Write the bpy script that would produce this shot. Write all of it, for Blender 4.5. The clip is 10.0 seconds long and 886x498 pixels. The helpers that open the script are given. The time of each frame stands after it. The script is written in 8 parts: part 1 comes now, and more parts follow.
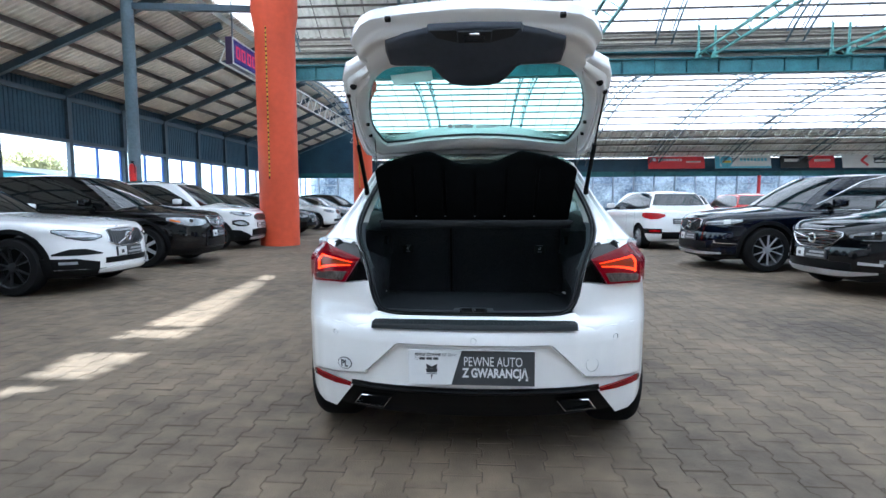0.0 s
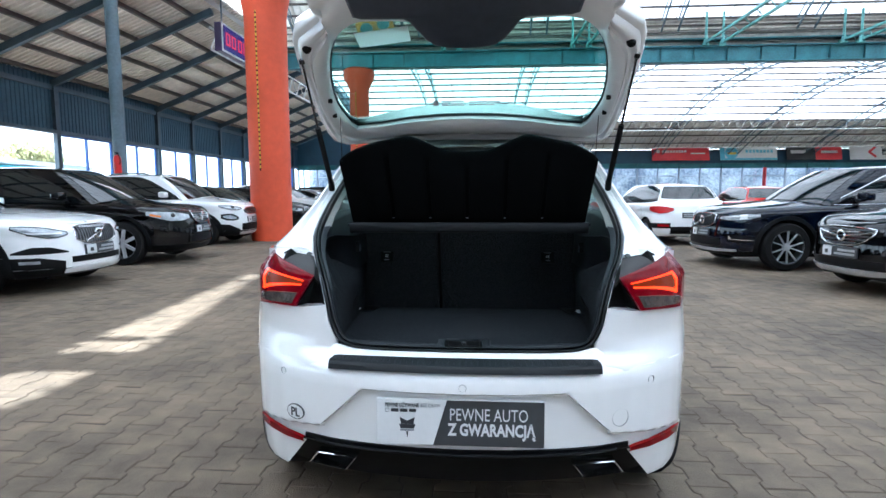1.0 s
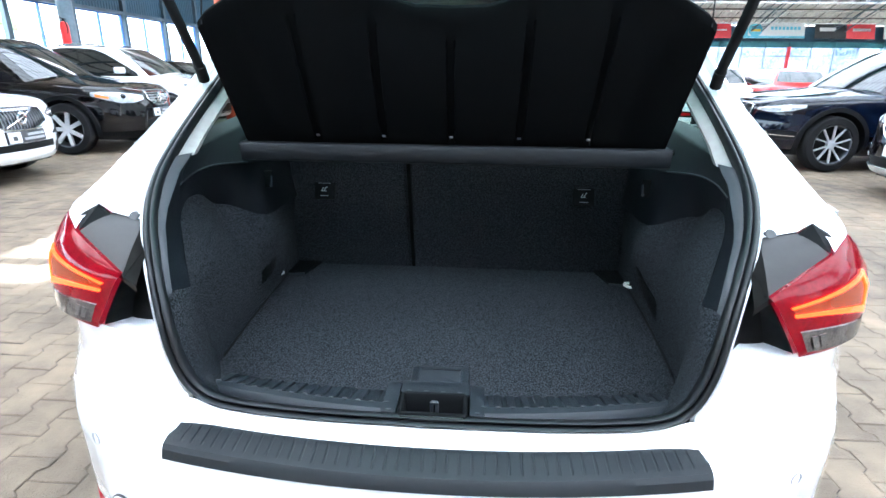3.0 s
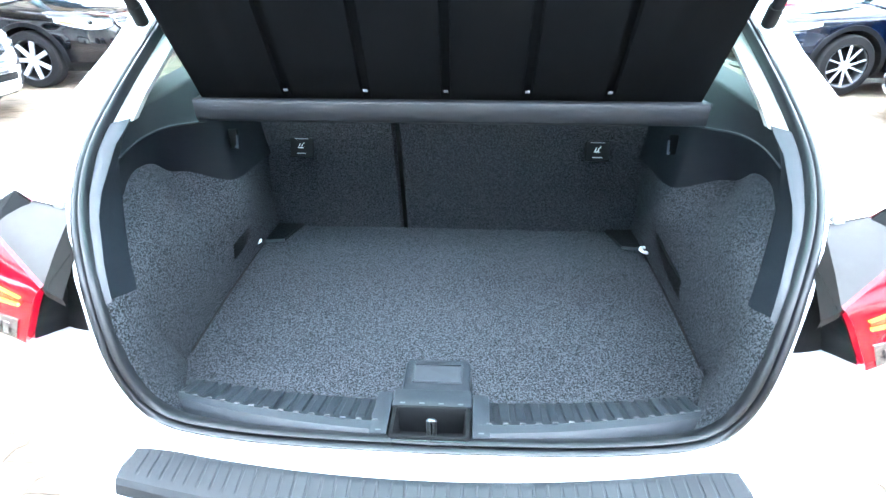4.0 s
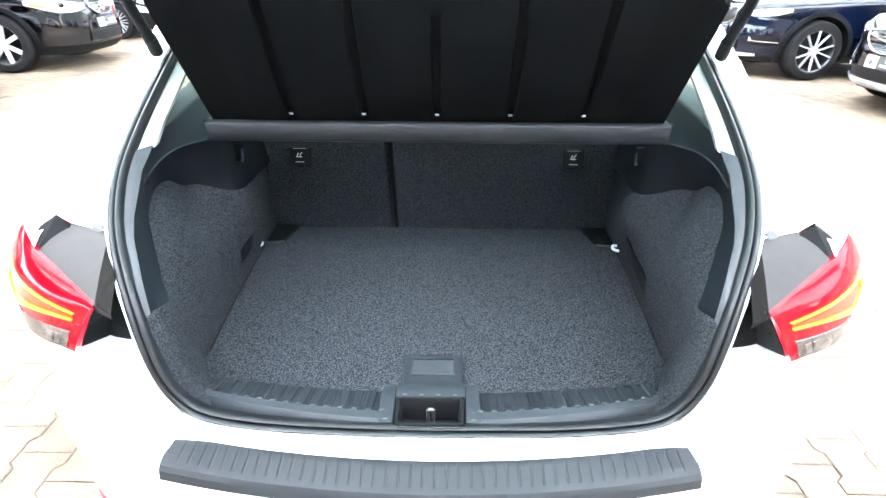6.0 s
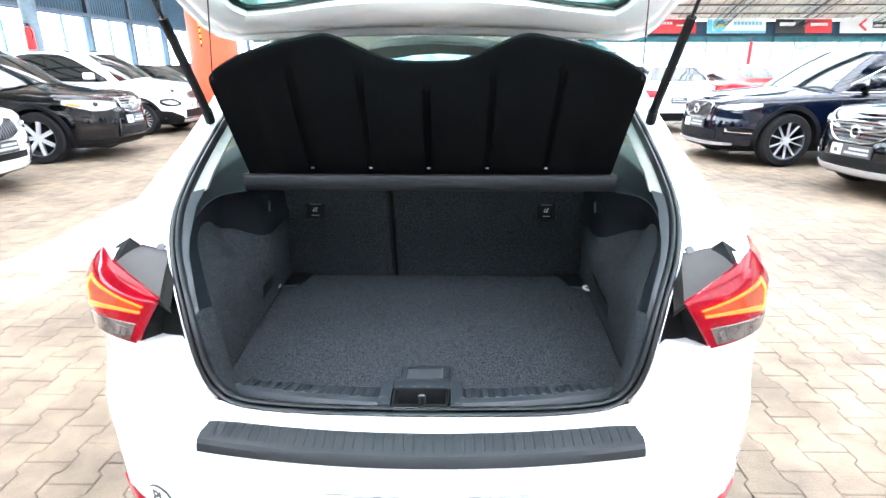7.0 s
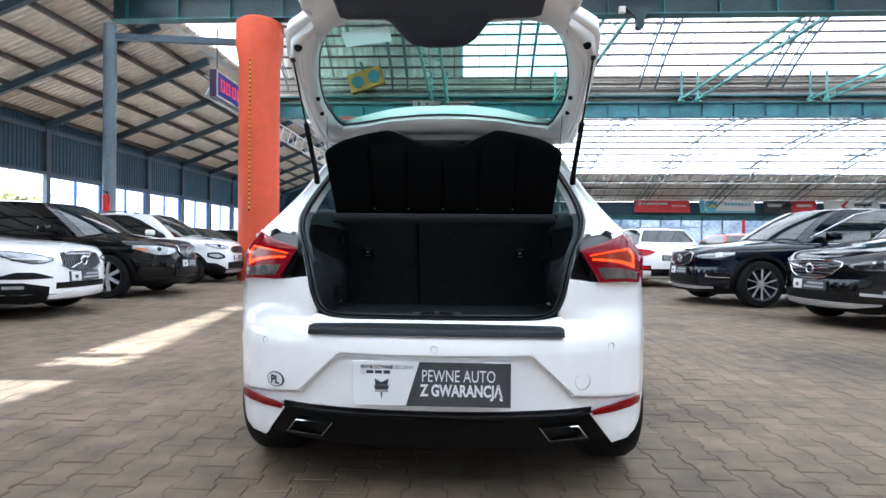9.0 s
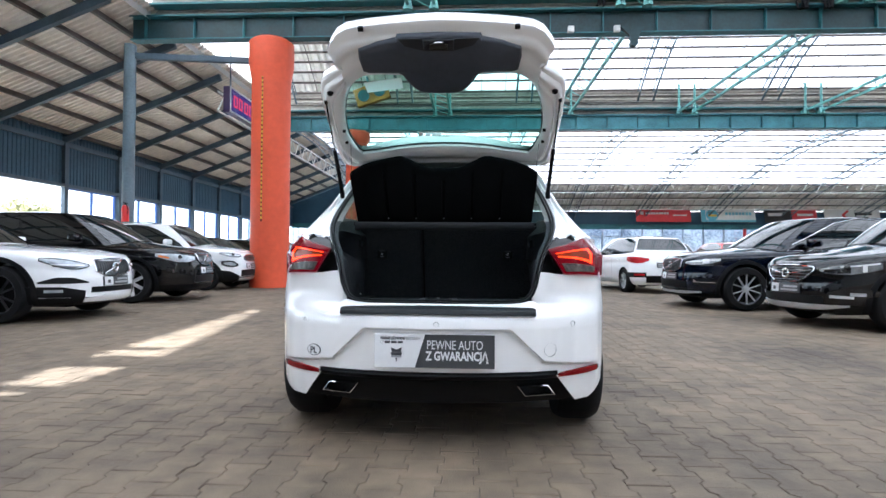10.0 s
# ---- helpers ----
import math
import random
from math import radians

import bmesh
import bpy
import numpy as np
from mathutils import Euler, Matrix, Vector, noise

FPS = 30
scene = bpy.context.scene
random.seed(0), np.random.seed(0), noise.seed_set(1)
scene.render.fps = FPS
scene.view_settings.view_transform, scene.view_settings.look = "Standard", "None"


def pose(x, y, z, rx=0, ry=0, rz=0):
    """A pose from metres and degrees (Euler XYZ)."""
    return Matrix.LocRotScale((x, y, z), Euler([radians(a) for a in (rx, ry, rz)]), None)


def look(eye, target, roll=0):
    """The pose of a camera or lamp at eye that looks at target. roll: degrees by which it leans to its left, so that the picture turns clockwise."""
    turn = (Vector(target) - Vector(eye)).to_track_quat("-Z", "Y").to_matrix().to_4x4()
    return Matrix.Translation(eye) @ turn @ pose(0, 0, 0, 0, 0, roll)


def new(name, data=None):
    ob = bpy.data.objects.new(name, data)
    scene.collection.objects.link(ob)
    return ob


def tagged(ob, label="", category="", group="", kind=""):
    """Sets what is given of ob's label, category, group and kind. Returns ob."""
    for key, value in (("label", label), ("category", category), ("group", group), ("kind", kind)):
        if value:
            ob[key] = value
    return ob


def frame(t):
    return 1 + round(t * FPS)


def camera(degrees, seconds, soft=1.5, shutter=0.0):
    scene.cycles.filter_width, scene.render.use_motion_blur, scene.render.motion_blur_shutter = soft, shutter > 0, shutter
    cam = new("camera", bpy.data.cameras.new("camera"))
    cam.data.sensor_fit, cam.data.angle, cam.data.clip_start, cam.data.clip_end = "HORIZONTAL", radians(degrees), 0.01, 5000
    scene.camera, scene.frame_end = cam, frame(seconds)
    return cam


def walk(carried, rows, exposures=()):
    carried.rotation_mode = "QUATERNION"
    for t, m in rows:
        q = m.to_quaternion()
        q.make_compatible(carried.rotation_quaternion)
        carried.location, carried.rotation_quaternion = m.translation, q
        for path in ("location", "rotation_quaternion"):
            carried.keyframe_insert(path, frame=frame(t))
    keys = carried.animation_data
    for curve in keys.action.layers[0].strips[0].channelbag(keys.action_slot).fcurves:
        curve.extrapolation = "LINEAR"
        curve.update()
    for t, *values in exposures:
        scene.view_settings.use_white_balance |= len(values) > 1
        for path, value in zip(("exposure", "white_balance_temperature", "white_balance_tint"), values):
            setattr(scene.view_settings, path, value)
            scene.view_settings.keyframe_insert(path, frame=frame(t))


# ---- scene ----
cam = camera(79.3, 10.0)
PATH = [
    (0, (0.31, 0.074, 1.159), (0.177, 2.062, 0.985), -0.1),
    (0.5, (0.335, 0.358, 1.187), (0.198, 2.345, 0.998), -0.1),
    (1, (0.341, 0.648, 1.183), (0.204, 2.632, 0.98), -0.1),
    (1.5, (0.349, 0.909, 1.204), (0.213, 2.886, 0.938), 0.1),
    (2, (0.361, 1.193, 1.192), (0.229, 3.156, 0.83), 0.1),
    (2.5, (0.364, 1.425, 1.209), (0.232, 3.362, 0.729), 0.3),
    (2.7, (0.36, 1.507, 1.219), (0.231, 3.429, 0.68), 0.7),
    (3.8, (0.338, 1.79, 1.237), (0.24, 3.603, 0.398), 0.1),
    (4, (0.338, 1.804, 1.261), (0.244, 3.598, 0.382), -0.0),
    (4.5, (0.339, 1.8, 1.286), (0.268, 3.568, 0.354), -0.0),
    (5, (0.341, 1.771, 1.32), (0.284, 3.523, 0.357), -0.2),
    (6.3, (0.314, 1.667, 1.372), (0.297, 3.441, 0.448), 0.4),
    (6.5, (0.321, 1.605, 1.375), (0.302, 3.401, 0.495), 0.3),
    (7, (0.351, 1.446, 1.332), (0.317, 3.341, 0.692), -0.0),
    (7.5, (0.353, 1.281, 1.243), (0.298, 3.232, 0.805), 0.3),
    (8, (0.347, 1.048, 1.079), (0.279, 3.041, 0.925), 0.5),
    (8.5, (0.368, 0.775, 0.942), (0.287, 2.773, 0.902), 0.5),
    (9, (0.397, 0.493, 0.926), (0.306, 2.491, 0.916), 0.5),
    (9.5, (0.408, 0.198, 0.894), (0.311, 2.196, 0.914), 0.5),
    (10, (0.442, -0.072, 0.883), (0.335, 1.925, 0.91), 0.4),
]
EXPOSURES = [
    (0.0, 1.83, 5500), (1.0, 2.02, 5500), (2.0, 2.33, 5520), (2.5, 2.65, 5600), (2.7, 2.85, 5620), (3.8, 5.10, 5450), (4.5, 5.38, 5780), (5.0, 5.25, 5980), (5.2, 5.18, 6000), (6.3, 4.65, 6100),
    (6.7, 4.35, 6050), (7.0, 4.05, 6050), (7.5, 3.50, 6050), (8.0, 2.85, 6000), (8.5, 2.45, 5900), (9.0, 2.20, 5850), (10.0, 2.10, 5850),
]
walk(cam, [(t, look(eye, target, roll)) for t, eye, target, roll in PATH], [(t, e, k, 5 if t < 5.5 else 9) for t, e, k in EXPOSURES])

# ---- world, sun and exposure ----
SUN_EL, SUN_AZ = radians(49.2), radians(261.1)       # height and compass turn of the sun
world = bpy.data.worlds.new("world")
scene.world = world
world.use_nodes = True
wn = world.node_tree
sky = wn.nodes.new("ShaderNodeTexSky")
sky.sky_type, sky.sun_disc = "NISHITA", False
sky.sun_elevation, sky.sun_rotation = SUN_EL, SUN_AZ
sky.air_density, sky.dust_density, sky.ozone_density = 1.0, 2.5, 1.0
wn.nodes["Background"].inputs["Strength"].default_value = 0.15
wn.links.new(sky.outputs["Color"], wn.nodes["Background"].inputs["Color"])
sun_data = bpy.data.lights.new("sun", "SUN")
sun_data.energy, sun_data.angle, sun_data.color = 5.0, radians(0.5), (1.0, 0.965, 0.91)
sun_dir = Vector((math.sin(SUN_AZ) * math.cos(SUN_EL), math.cos(SUN_AZ) * math.cos(SUN_EL), math.sin(SUN_EL)))
new("sun", sun_data).matrix_world = look(sun_dir * 60, (0, 0, 0))

# ---- materials ----
def mat(name, col, rough=0.5, metal=0.0, var=0.15, scale=6.0, bump=0.0, bump_scale=60.0, coat=0.0, alt=None, coords="Object",
        island=0.0, objrand=0.0, spec=0.5, rough_var=0.1):
    """A principled surface with colour, roughness and relief varied at two scales."""
    m = bpy.data.materials.new(name)
    m.use_nodes = True
    nt = m.node_tree
    N, L = nt.nodes.new, nt.links.new
    b = nt.nodes["Principled BSDF"]
    tc = N("ShaderNodeTexCoord")
    where = N("ShaderNodeNewGeometry").outputs["Position"] if coords == "World" else tc.outputs[coords]
    big, fine = N("ShaderNodeTexNoise"), N("ShaderNodeTexNoise")
    for n, s in ((big, scale), (fine, scale * 9)):
        n.inputs["Scale"].default_value, n.inputs["Detail"].default_value = s, 4
        L(where, n.inputs["Vector"])
    mix = N("ShaderNodeMix")
    mix.data_type = "FLOAT"
    mix.inputs[0].default_value = 0.4
    L(big.outputs["Fac"], mix.inputs[2])
    L(fine.outputs["Fac"], mix.inputs[3])
    ramp = N("ShaderNodeValToRGB")
    lo = [c * (1 - var) for c in col] if alt is None else alt
    hi = [min(1, c * (1 + var)) for c in col]
    ramp.color_ramp.elements[0].position, ramp.color_ramp.elements[1].position = 0.36, 0.64
    ramp.color_ramp.elements[0].color, ramp.color_ramp.elements[1].color = (*lo, 1), (*hi, 1)
    L(mix.outputs[0], ramp.inputs["Fac"])
    out = ramp.outputs["Color"]
    if island or objrand:
        hsv = N("ShaderNodeHueSaturation")
        mr = N("ShaderNodeMapRange")
        k = island or objrand
        mr.inputs[3].default_value, mr.inputs[4].default_value = 1 - k, 1 + k
        if island:
            L(N("ShaderNodeNewGeometry").outputs["Random Per Island"], mr.inputs[0])
        else:
            L(N("ShaderNodeObjectInfo").outputs["Random"], mr.inputs[0])
        L(mr.outputs[0], hsv.inputs["Value"])
        L(out, hsv.inputs["Color"])
        out = hsv.outputs["Color"]
    L(out, b.inputs["Base Color"])
    rr = N("ShaderNodeMapRange")
    rr.inputs[3].default_value, rr.inputs[4].default_value = max(0, rough - rough_var * rough), min(1, rough + rough_var * rough)
    L(big.outputs["Fac"], rr.inputs[0])
    L(rr.outputs[0], b.inputs["Roughness"])
    b.inputs["Metallic"].default_value = metal
    b.inputs["Specular IOR Level"].default_value = spec
    b.inputs["Coat Weight"].default_value = coat
    b.inputs["Coat Roughness"].default_value = 0.04
    if bump:
        bn = N("ShaderNodeTexNoise")
        bn.inputs["Scale"].default_value, bn.inputs["Detail"].default_value = bump_scale, 3
        L(where, bn.inputs["Vector"])
        bp = N("ShaderNodeBump")
        bp.inputs["Strength"].default_value, bp.inputs["Distance"].default_value = bump, 0.01
        L(bn.outputs["Fac"], bp.inputs["Height"])
        L(bp.outputs["Normal"], b.inputs["Normal"])
    return m


def glass_mat(name, tint, rough=0.0):
    """Thin sheet glass: clear in proportion to its tint, with a mirror gloss."""
    m = bpy.data.materials.new(name)
    m.use_nodes = True
    nt = m.node_tree
    nt.nodes.remove(nt.nodes["Principled BSDF"])
    t, g, mx, f, pw, ma = (nt.nodes.new("ShaderNode" + k) for k in ("BsdfTransparent", "BsdfGlossy", "MixShader", "LayerWeight", "Math", "Math"))
    t.inputs["Color"].default_value = (*tint, 1)
    g.inputs["Roughness"].default_value = rough
    f.inputs["Blend"].default_value = 0.5
    pw.operation, ma.operation = "POWER", "MULTIPLY_ADD"
    pw.inputs[1].default_value, ma.inputs[1].default_value, ma.inputs[2].default_value = 4.0, 0.85, 0.04
    nt.links.new(f.outputs["Facing"], pw.inputs[0])
    nt.links.new(pw.outputs[0], ma.inputs[0])
    nt.links.new(ma.outputs[0], mx.inputs[0])
    nt.links.new(t.outputs[0], mx.inputs[1])
    nt.links.new(g.outputs[0], mx.inputs[2])
    nt.links.new(mx.outputs[0], nt.nodes["Material Output"].inputs["Surface"])
    return m


def sheet_mat(name, col, clear=0.0):
    """Milky roof sheeting that lets daylight through, with some of it straight."""
    m = bpy.data.materials.new(name)
    m.use_nodes = True
    nt = m.node_tree
    N, L = nt.nodes.new, nt.links.new
    nt.nodes.remove(nt.nodes["Principled BSDF"])
    tr, df, tp = N("ShaderNodeBsdfTranslucent"), N("ShaderNodeBsdfDiffuse"), N("ShaderNodeBsdfTransparent")
    tc, no, rp = N("ShaderNodeTexCoord"), N("ShaderNodeTexNoise"), N("ShaderNodeValToRGB")
    no.inputs["Scale"].default_value = 0.35
    L(tc.outputs["Object"], no.inputs["Vector"])
    rp.color_ramp.elements[0].color = (*[c * 0.85 for c in col], 1)
    rp.color_ramp.elements[1].color = (*col, 1)
    L(no.outputs["Fac"], rp.inputs["Fac"])
    L(rp.outputs["Color"], tr.inputs["Color"])
    df.inputs["Color"].default_value = (*col, 1)
    m1, m2 = N("ShaderNodeMixShader"), N("ShaderNodeMixShader")
    m1.inputs[0].default_value, m2.inputs[0].default_value = 0.15, clear
    L(tr.outputs[0], m1.inputs[1])
    L(df.outputs[0], m1.inputs[2])
    L(m1.outputs[0], m2.inputs[1])
    L(tp.outputs[0], m2.inputs[2])
    L(m2.outputs[0], nt.nodes["Material Output"].inputs["Surface"])
    return m


def glow_mat(name, col, strength, base=(0.02, 0.02, 0.02)):
    m = bpy.data.materials.new(name)
    m.use_nodes = True
    b = m.node_tree.nodes["Principled BSDF"]
    b.inputs["Base Color"].default_value = (*base, 1)
    b.inputs["Roughness"].default_value = 0.2
    b.inputs["Emission Color"].default_value = (*col, 1)
    b.inputs["Emission Strength"].default_value = strength
    return m


M = dict(
    paver=mat("paver", (0.146, 0.110, 0.074), 0.75, var=0.42, scale=0.7, bump=0.5, bump_scale=140, coords="World", island=0.11),
    paver_one=mat("paver_one", (0.146, 0.110, 0.074), 0.75, var=0.42, scale=0.7, bump=0.5, bump_scale=140, coords="World", objrand=0.11),
    joint=mat("joint", (0.060, 0.046, 0.034), 0.95, var=0.3, scale=3, bump=0.6, bump_scale=200),
    ground_far=mat("ground_far", (0.144, 0.109, 0.074), 0.8, var=0.2, scale=0.8),
    # emission stands in for the bright distance outside
    haze_glow=glow_mat("haze_glow", (0.95, 0.97, 1.0), 1.1),
    digits=glow_mat("digits", (1.0, 0.05, 0.12), 0.20),
    sign_blue=glow_mat("sign_blue", (0.10, 0.08, 0.60), 0.06),
    yard=mat("yard", (0.5, 0.48, 0.45), 0.9, var=0.12, scale=0.5),
    corrugated=mat("corrugated", (0.82, 0.77, 0.69), 0.5, var=0.16, scale=0.5, metal=0.0),
    purlin=mat("purlin", (0.10, 0.085, 0.075), 0.6, var=0.3, scale=2),
    rafter_blue=mat("rafter_blue", (0.055, 0.09, 0.12), 0.5, var=0.25, scale=2),
    fascia=mat("fascia", (0.028, 0.080, 0.125), 0.55, var=0.2, scale=1),
    frame_blue=mat("frame_blue", (0.03, 0.10, 0.36), 0.4, var=0.15, scale=2),
    frame_pale=mat("frame_pale", (0.42, 0.50, 0.60), 0.4, var=0.15, scale=2),
    post_grey=mat("post_grey", (0.12, 0.17, 0.20), 0.5, var=0.2, scale=2),
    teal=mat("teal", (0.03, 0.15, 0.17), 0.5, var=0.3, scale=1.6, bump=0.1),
    # teal darkened for the backlit near webs, then teal paled for distance haze
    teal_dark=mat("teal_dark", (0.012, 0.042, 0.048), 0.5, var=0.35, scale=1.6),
    teal_hazed=mat("teal_hazed", (0.06, 0.23, 0.27), 0.5, var=0.25, scale=1.6),
    teal_light=mat("teal_light", (0.16, 0.42, 0.40), 0.5, var=0.25, scale=2),
    white_steel=mat("white_steel", (0.6, 0.62, 0.6), 0.5, var=0.2, scale=3),
    orange=mat("orange", (0.70, 0.092, 0.034), 0.55, var=0.10, scale=0.8, bump=0.05),
    sheet=sheet_mat("sheet", (0.62, 0.635, 0.645), 0.0),
    sheet_grey=mat("sheet_grey", (0.85, 0.82, 0.76), 0.6, var=0.25, scale=0.5),
    gutter_grey=mat("gutter_grey", (0.34, 0.32, 0.285), 0.6, var=0.3, scale=0.8),
    plaster=mat("plaster", (0.5, 0.5, 0.47), 0.8, var=0.1, scale=1),
    turquoise=mat("turquoise", (0.12, 0.52, 0.60), 0.7, var=0.1, scale=1),
    roof_white=mat("roof_white", (0.75, 0.74, 0.7), 0.7, var=0.1, scale=1),
    window=glass_mat("window", (0.9, 0.95, 0.96)),
    banner_red=mat("banner_red", (0.65, 0.04, 0.05), 0.5, var=0.08),
    banner_white=mat("banner_white", (0.72, 0.72, 0.70), 0.5, var=0.05),
    banner_black=mat("banner_black", (0.02, 0.02, 0.02), 0.5),
    banner_cyan=mat("banner_cyan", (0.15, 0.5, 0.62), 0.5),
    banner_yellow=mat("banner_yellow", (0.8, 0.5, 0.05), 0.5),
    shop=mat("shop", (0.50, 0.55, 0.62), 0.6, var=0.5, scale=0.6, alt=(0.10, 0.14, 0.22)),
    leaf=sheet_mat("leaf", (0.55, 0.55, 0.34)),
    bark=mat("bark", (0.12, 0.09, 0.06), 0.9, var=0.3),
    black_plastic=mat("black_plastic", (0.0045, 0.005, 0.0058), 0.5, spec=0.18, var=0.15, scale=4, bump=0.12, bump_scale=700),
    black_gloss=mat("black_gloss", (0.008, 0.008, 0.01), 0.12, var=0.1, coat=0.5),
    rubber=mat("rubber", (0.0065, 0.0065, 0.007), 0.8, spec=0.25, var=0.25, scale=8, bump=0.1, bump_scale=200),
    chrome=mat("chrome", (0.75, 0.76, 0.78), 0.12, metal=1.0, var=0.04),
    alloy=mat("alloy", (0.62, 0.63, 0.65), 0.3, metal=0.45, var=0.08),
    alloy_dark=mat("alloy_dark", (0.10, 0.105, 0.11), 0.3, metal=0.8, var=0.1),
    paint_white=mat("paint_white", (0.90, 0.905, 0.91), 0.22, var=0.02, scale=1.5, coat=1.0, rough_var=0.2),
    paint_black=mat("paint_black", (0.002, 0.0022, 0.003), 0.05, var=0.2, scale=1.5, spec=0.5),
    paint_navy=mat("paint_navy", (0.0015, 0.0035, 0.011), 0.05, var=0.2, scale=1.5, spec=0.5),
    paint_silver=mat("paint_silver", (0.42, 0.44, 0.47), 0.25, metal=0.6, var=0.05, coat=1.0),
    paint_red=mat("paint_red", (0.55, 0.02, 0.02), 0.2, var=0.05, coat=1.0),
    paint_blue=mat("paint_blue", (0.03, 0.12, 0.4), 0.2, var=0.05, coat=1.0),
    car_glass=mat("car_glass", (0.010, 0.013, 0.014), 0.03, var=0.05, spec=1.0),
    lamp_clear=mat("lamp_clear", (0.42, 0.45, 0.48), 0.15, var=0.45, scale=9, coat=1.0, metal=0.3),
    lamp_dim=mat("lamp_dim", (0.16, 0.17, 0.18), 0.1, var=0.45, scale=9, coat=1.0, metal=0.2),
    lamp_amber=mat("lamp_amber", (0.75, 0.20, 0.04), 0.2, var=0.2, scale=20, coat=1.0),
    lamp_red=mat("lamp_red", (0.42, 0.002, 0.006), 0.2, var=0.2, scale=12, coat=0.25, spec=0.2),
    board_white=mat("board_white", (0.72, 0.73, 0.74), 0.35, var=0.03),
    ink_grey_print=mat("ink_grey_print", (0.35, 0.36, 0.37), 0.4, var=0.5, scale=60),
    board_dark=mat("board_dark", (0.045, 0.048, 0.052), 0.3, var=0.1),
    extinguisher=mat("extinguisher", (0.6, 0.02, 0.02), 0.3, var=0.05),
    sign_dark=mat("sign_dark", (0.05, 0.03, 0.09), 0.35, var=0.1),
    hoist_yellow=mat("hoist_yellow", (0.40, 0.20, 0.03), 0.5, var=0.3, scale=3),
    stripe_yellow=mat("stripe_yellow", (0.65, 0.42, 0.03), 0.5, var=0.2),
)


def stained(m, scale, dark):
    """Adds dark oily stains with soft uneven edges to a paved surface."""
    nt = m.node_tree
    N, L = nt.nodes.new, nt.links.new
    geo, no, mr, mx = N("ShaderNodeNewGeometry"), N("ShaderNodeTexNoise"), N("ShaderNodeMapRange"), N("ShaderNodeMix")
    no.inputs["Scale"].default_value, no.inputs["Detail"].default_value, no.inputs["Roughness"].default_value = scale, 6, 0.62
    L(geo.outputs["Position"], no.inputs["Vector"])
    mr.inputs[1].default_value, mr.inputs[2].default_value, mr.inputs[3].default_value, mr.inputs[4].default_value = 0.52, 0.68, 1.0, dark
    L(no.outputs["Fac"], mr.inputs[0])
    mx.data_type, mx.blend_type = "RGBA", "MULTIPLY"
    mx.inputs[0].default_value = 1.0
    b = nt.nodes["Principled BSDF"]
    L(b.inputs["Base Color"].links[0].from_socket, mx.inputs[6])
    L(mr.outputs[0], mx.inputs[7])
    L(mx.outputs[2], b.inputs["Base Color"])


for key in ("paver", "paver_one", "ground_far"):
    stained(M[key], 0.9, 0.55)


# ---- shaping helpers ----
def part(name, bm, material, parent=None, label="", smooth=0.0):
    """Links a bmesh as one mesh object under a thing or part. smooth: degrees below which edges are shaded smooth."""
    me = bpy.data.meshes.new(name)
    bmesh.ops.recalc_face_normals(bm, faces=bm.faces)
    bm.to_mesh(me)
    bm.free()
    for m in (material if isinstance(material, (list, tuple)) else [material]):
        me.materials.append(m)
    if smooth:
        me.shade_smooth()
        me.set_sharp_from_angle(angle=radians(smooth))
    ob = new(name, me)
    if parent:
        ob.parent = parent
    if label:
        tagged(ob, label)
    return ob


def empty(name, m, label, category, group="", kind=""):
    ob = new(name)
    ob.empty_display_size = 0.2
    ob.matrix_basis = m
    return tagged(ob, label, category, group, kind)


def box(bm, x0, x1, y0, y1, z0, z1, m=None, bevel=0.0):
    r = bmesh.ops.create_cube(bm, size=1.0)
    vs = r["verts"]
    t = Matrix.Translation(((x0 + x1) / 2, (y0 + y1) / 2, (z0 + z1) / 2)) @ Matrix.Diagonal((x1 - x0, y1 - y0, z1 - z0, 1))
    bmesh.ops.transform(bm, matrix=(m @ t) if m else t, verts=vs)
    if bevel:
        es = list({e for v in vs for e in v.link_edges})
        bmesh.ops.bevel(bm, geom=es, offset=bevel, segments=2, affect="EDGES", profile=0.6)
    return bm


def bar(bm, p, q, w, h=None, up=(0, 0, 1)):
    """A beam of w x h section from p to q."""
    p, q = Vector(p), Vector(q)
    d = q - p
    y = d.normalized()
    x = y.cross(Vector(up))
    x = x.normalized() if x.length > 1e-6 else Vector((1, 0, 0))
    z = x.cross(y)
    h = h or w
    m = Matrix((x, y, z)).transposed().to_4x4()
    m.translation = (p + q) / 2
    return box(bm, -w / 2, w / 2, -d.length / 2, d.length / 2, -h / 2, h / 2, m)


def rod(bm, p, q, r, n=10, r2=None):
    p, q = Vector(p), Vector(q)
    d = q - p
    res = bmesh.ops.create_cone(bm, cap_ends=True, segments=n, radius1=r, radius2=r if r2 is None else r2, depth=d.length)
    m = d.to_track_quat("Z", "Y").to_matrix().to_4x4()
    m.translation = (p + q) / 2
    bmesh.ops.transform(bm, matrix=m, verts=res["verts"])
    return bm


def lathe(bm, prof, axis_m, n=24, close=False):
    """Turns a list of (radius, height) about the local z axis."""
    rings = []
    for r, h in prof:
        rings.append([bm.verts.new(axis_m @ Vector((r * math.cos(2 * math.pi * i / n), r * math.sin(2 * math.pi * i / n), h))) for i in range(n)])
    pairs = list(zip(rings, rings[1:])) + ([(rings[-1], rings[0])] if close else [])
    for a, b in pairs:
        for i in range(n):
            bm.faces.new((a[i], a[(i + 1) % n], b[(i + 1) % n], b[i]))
    return rings


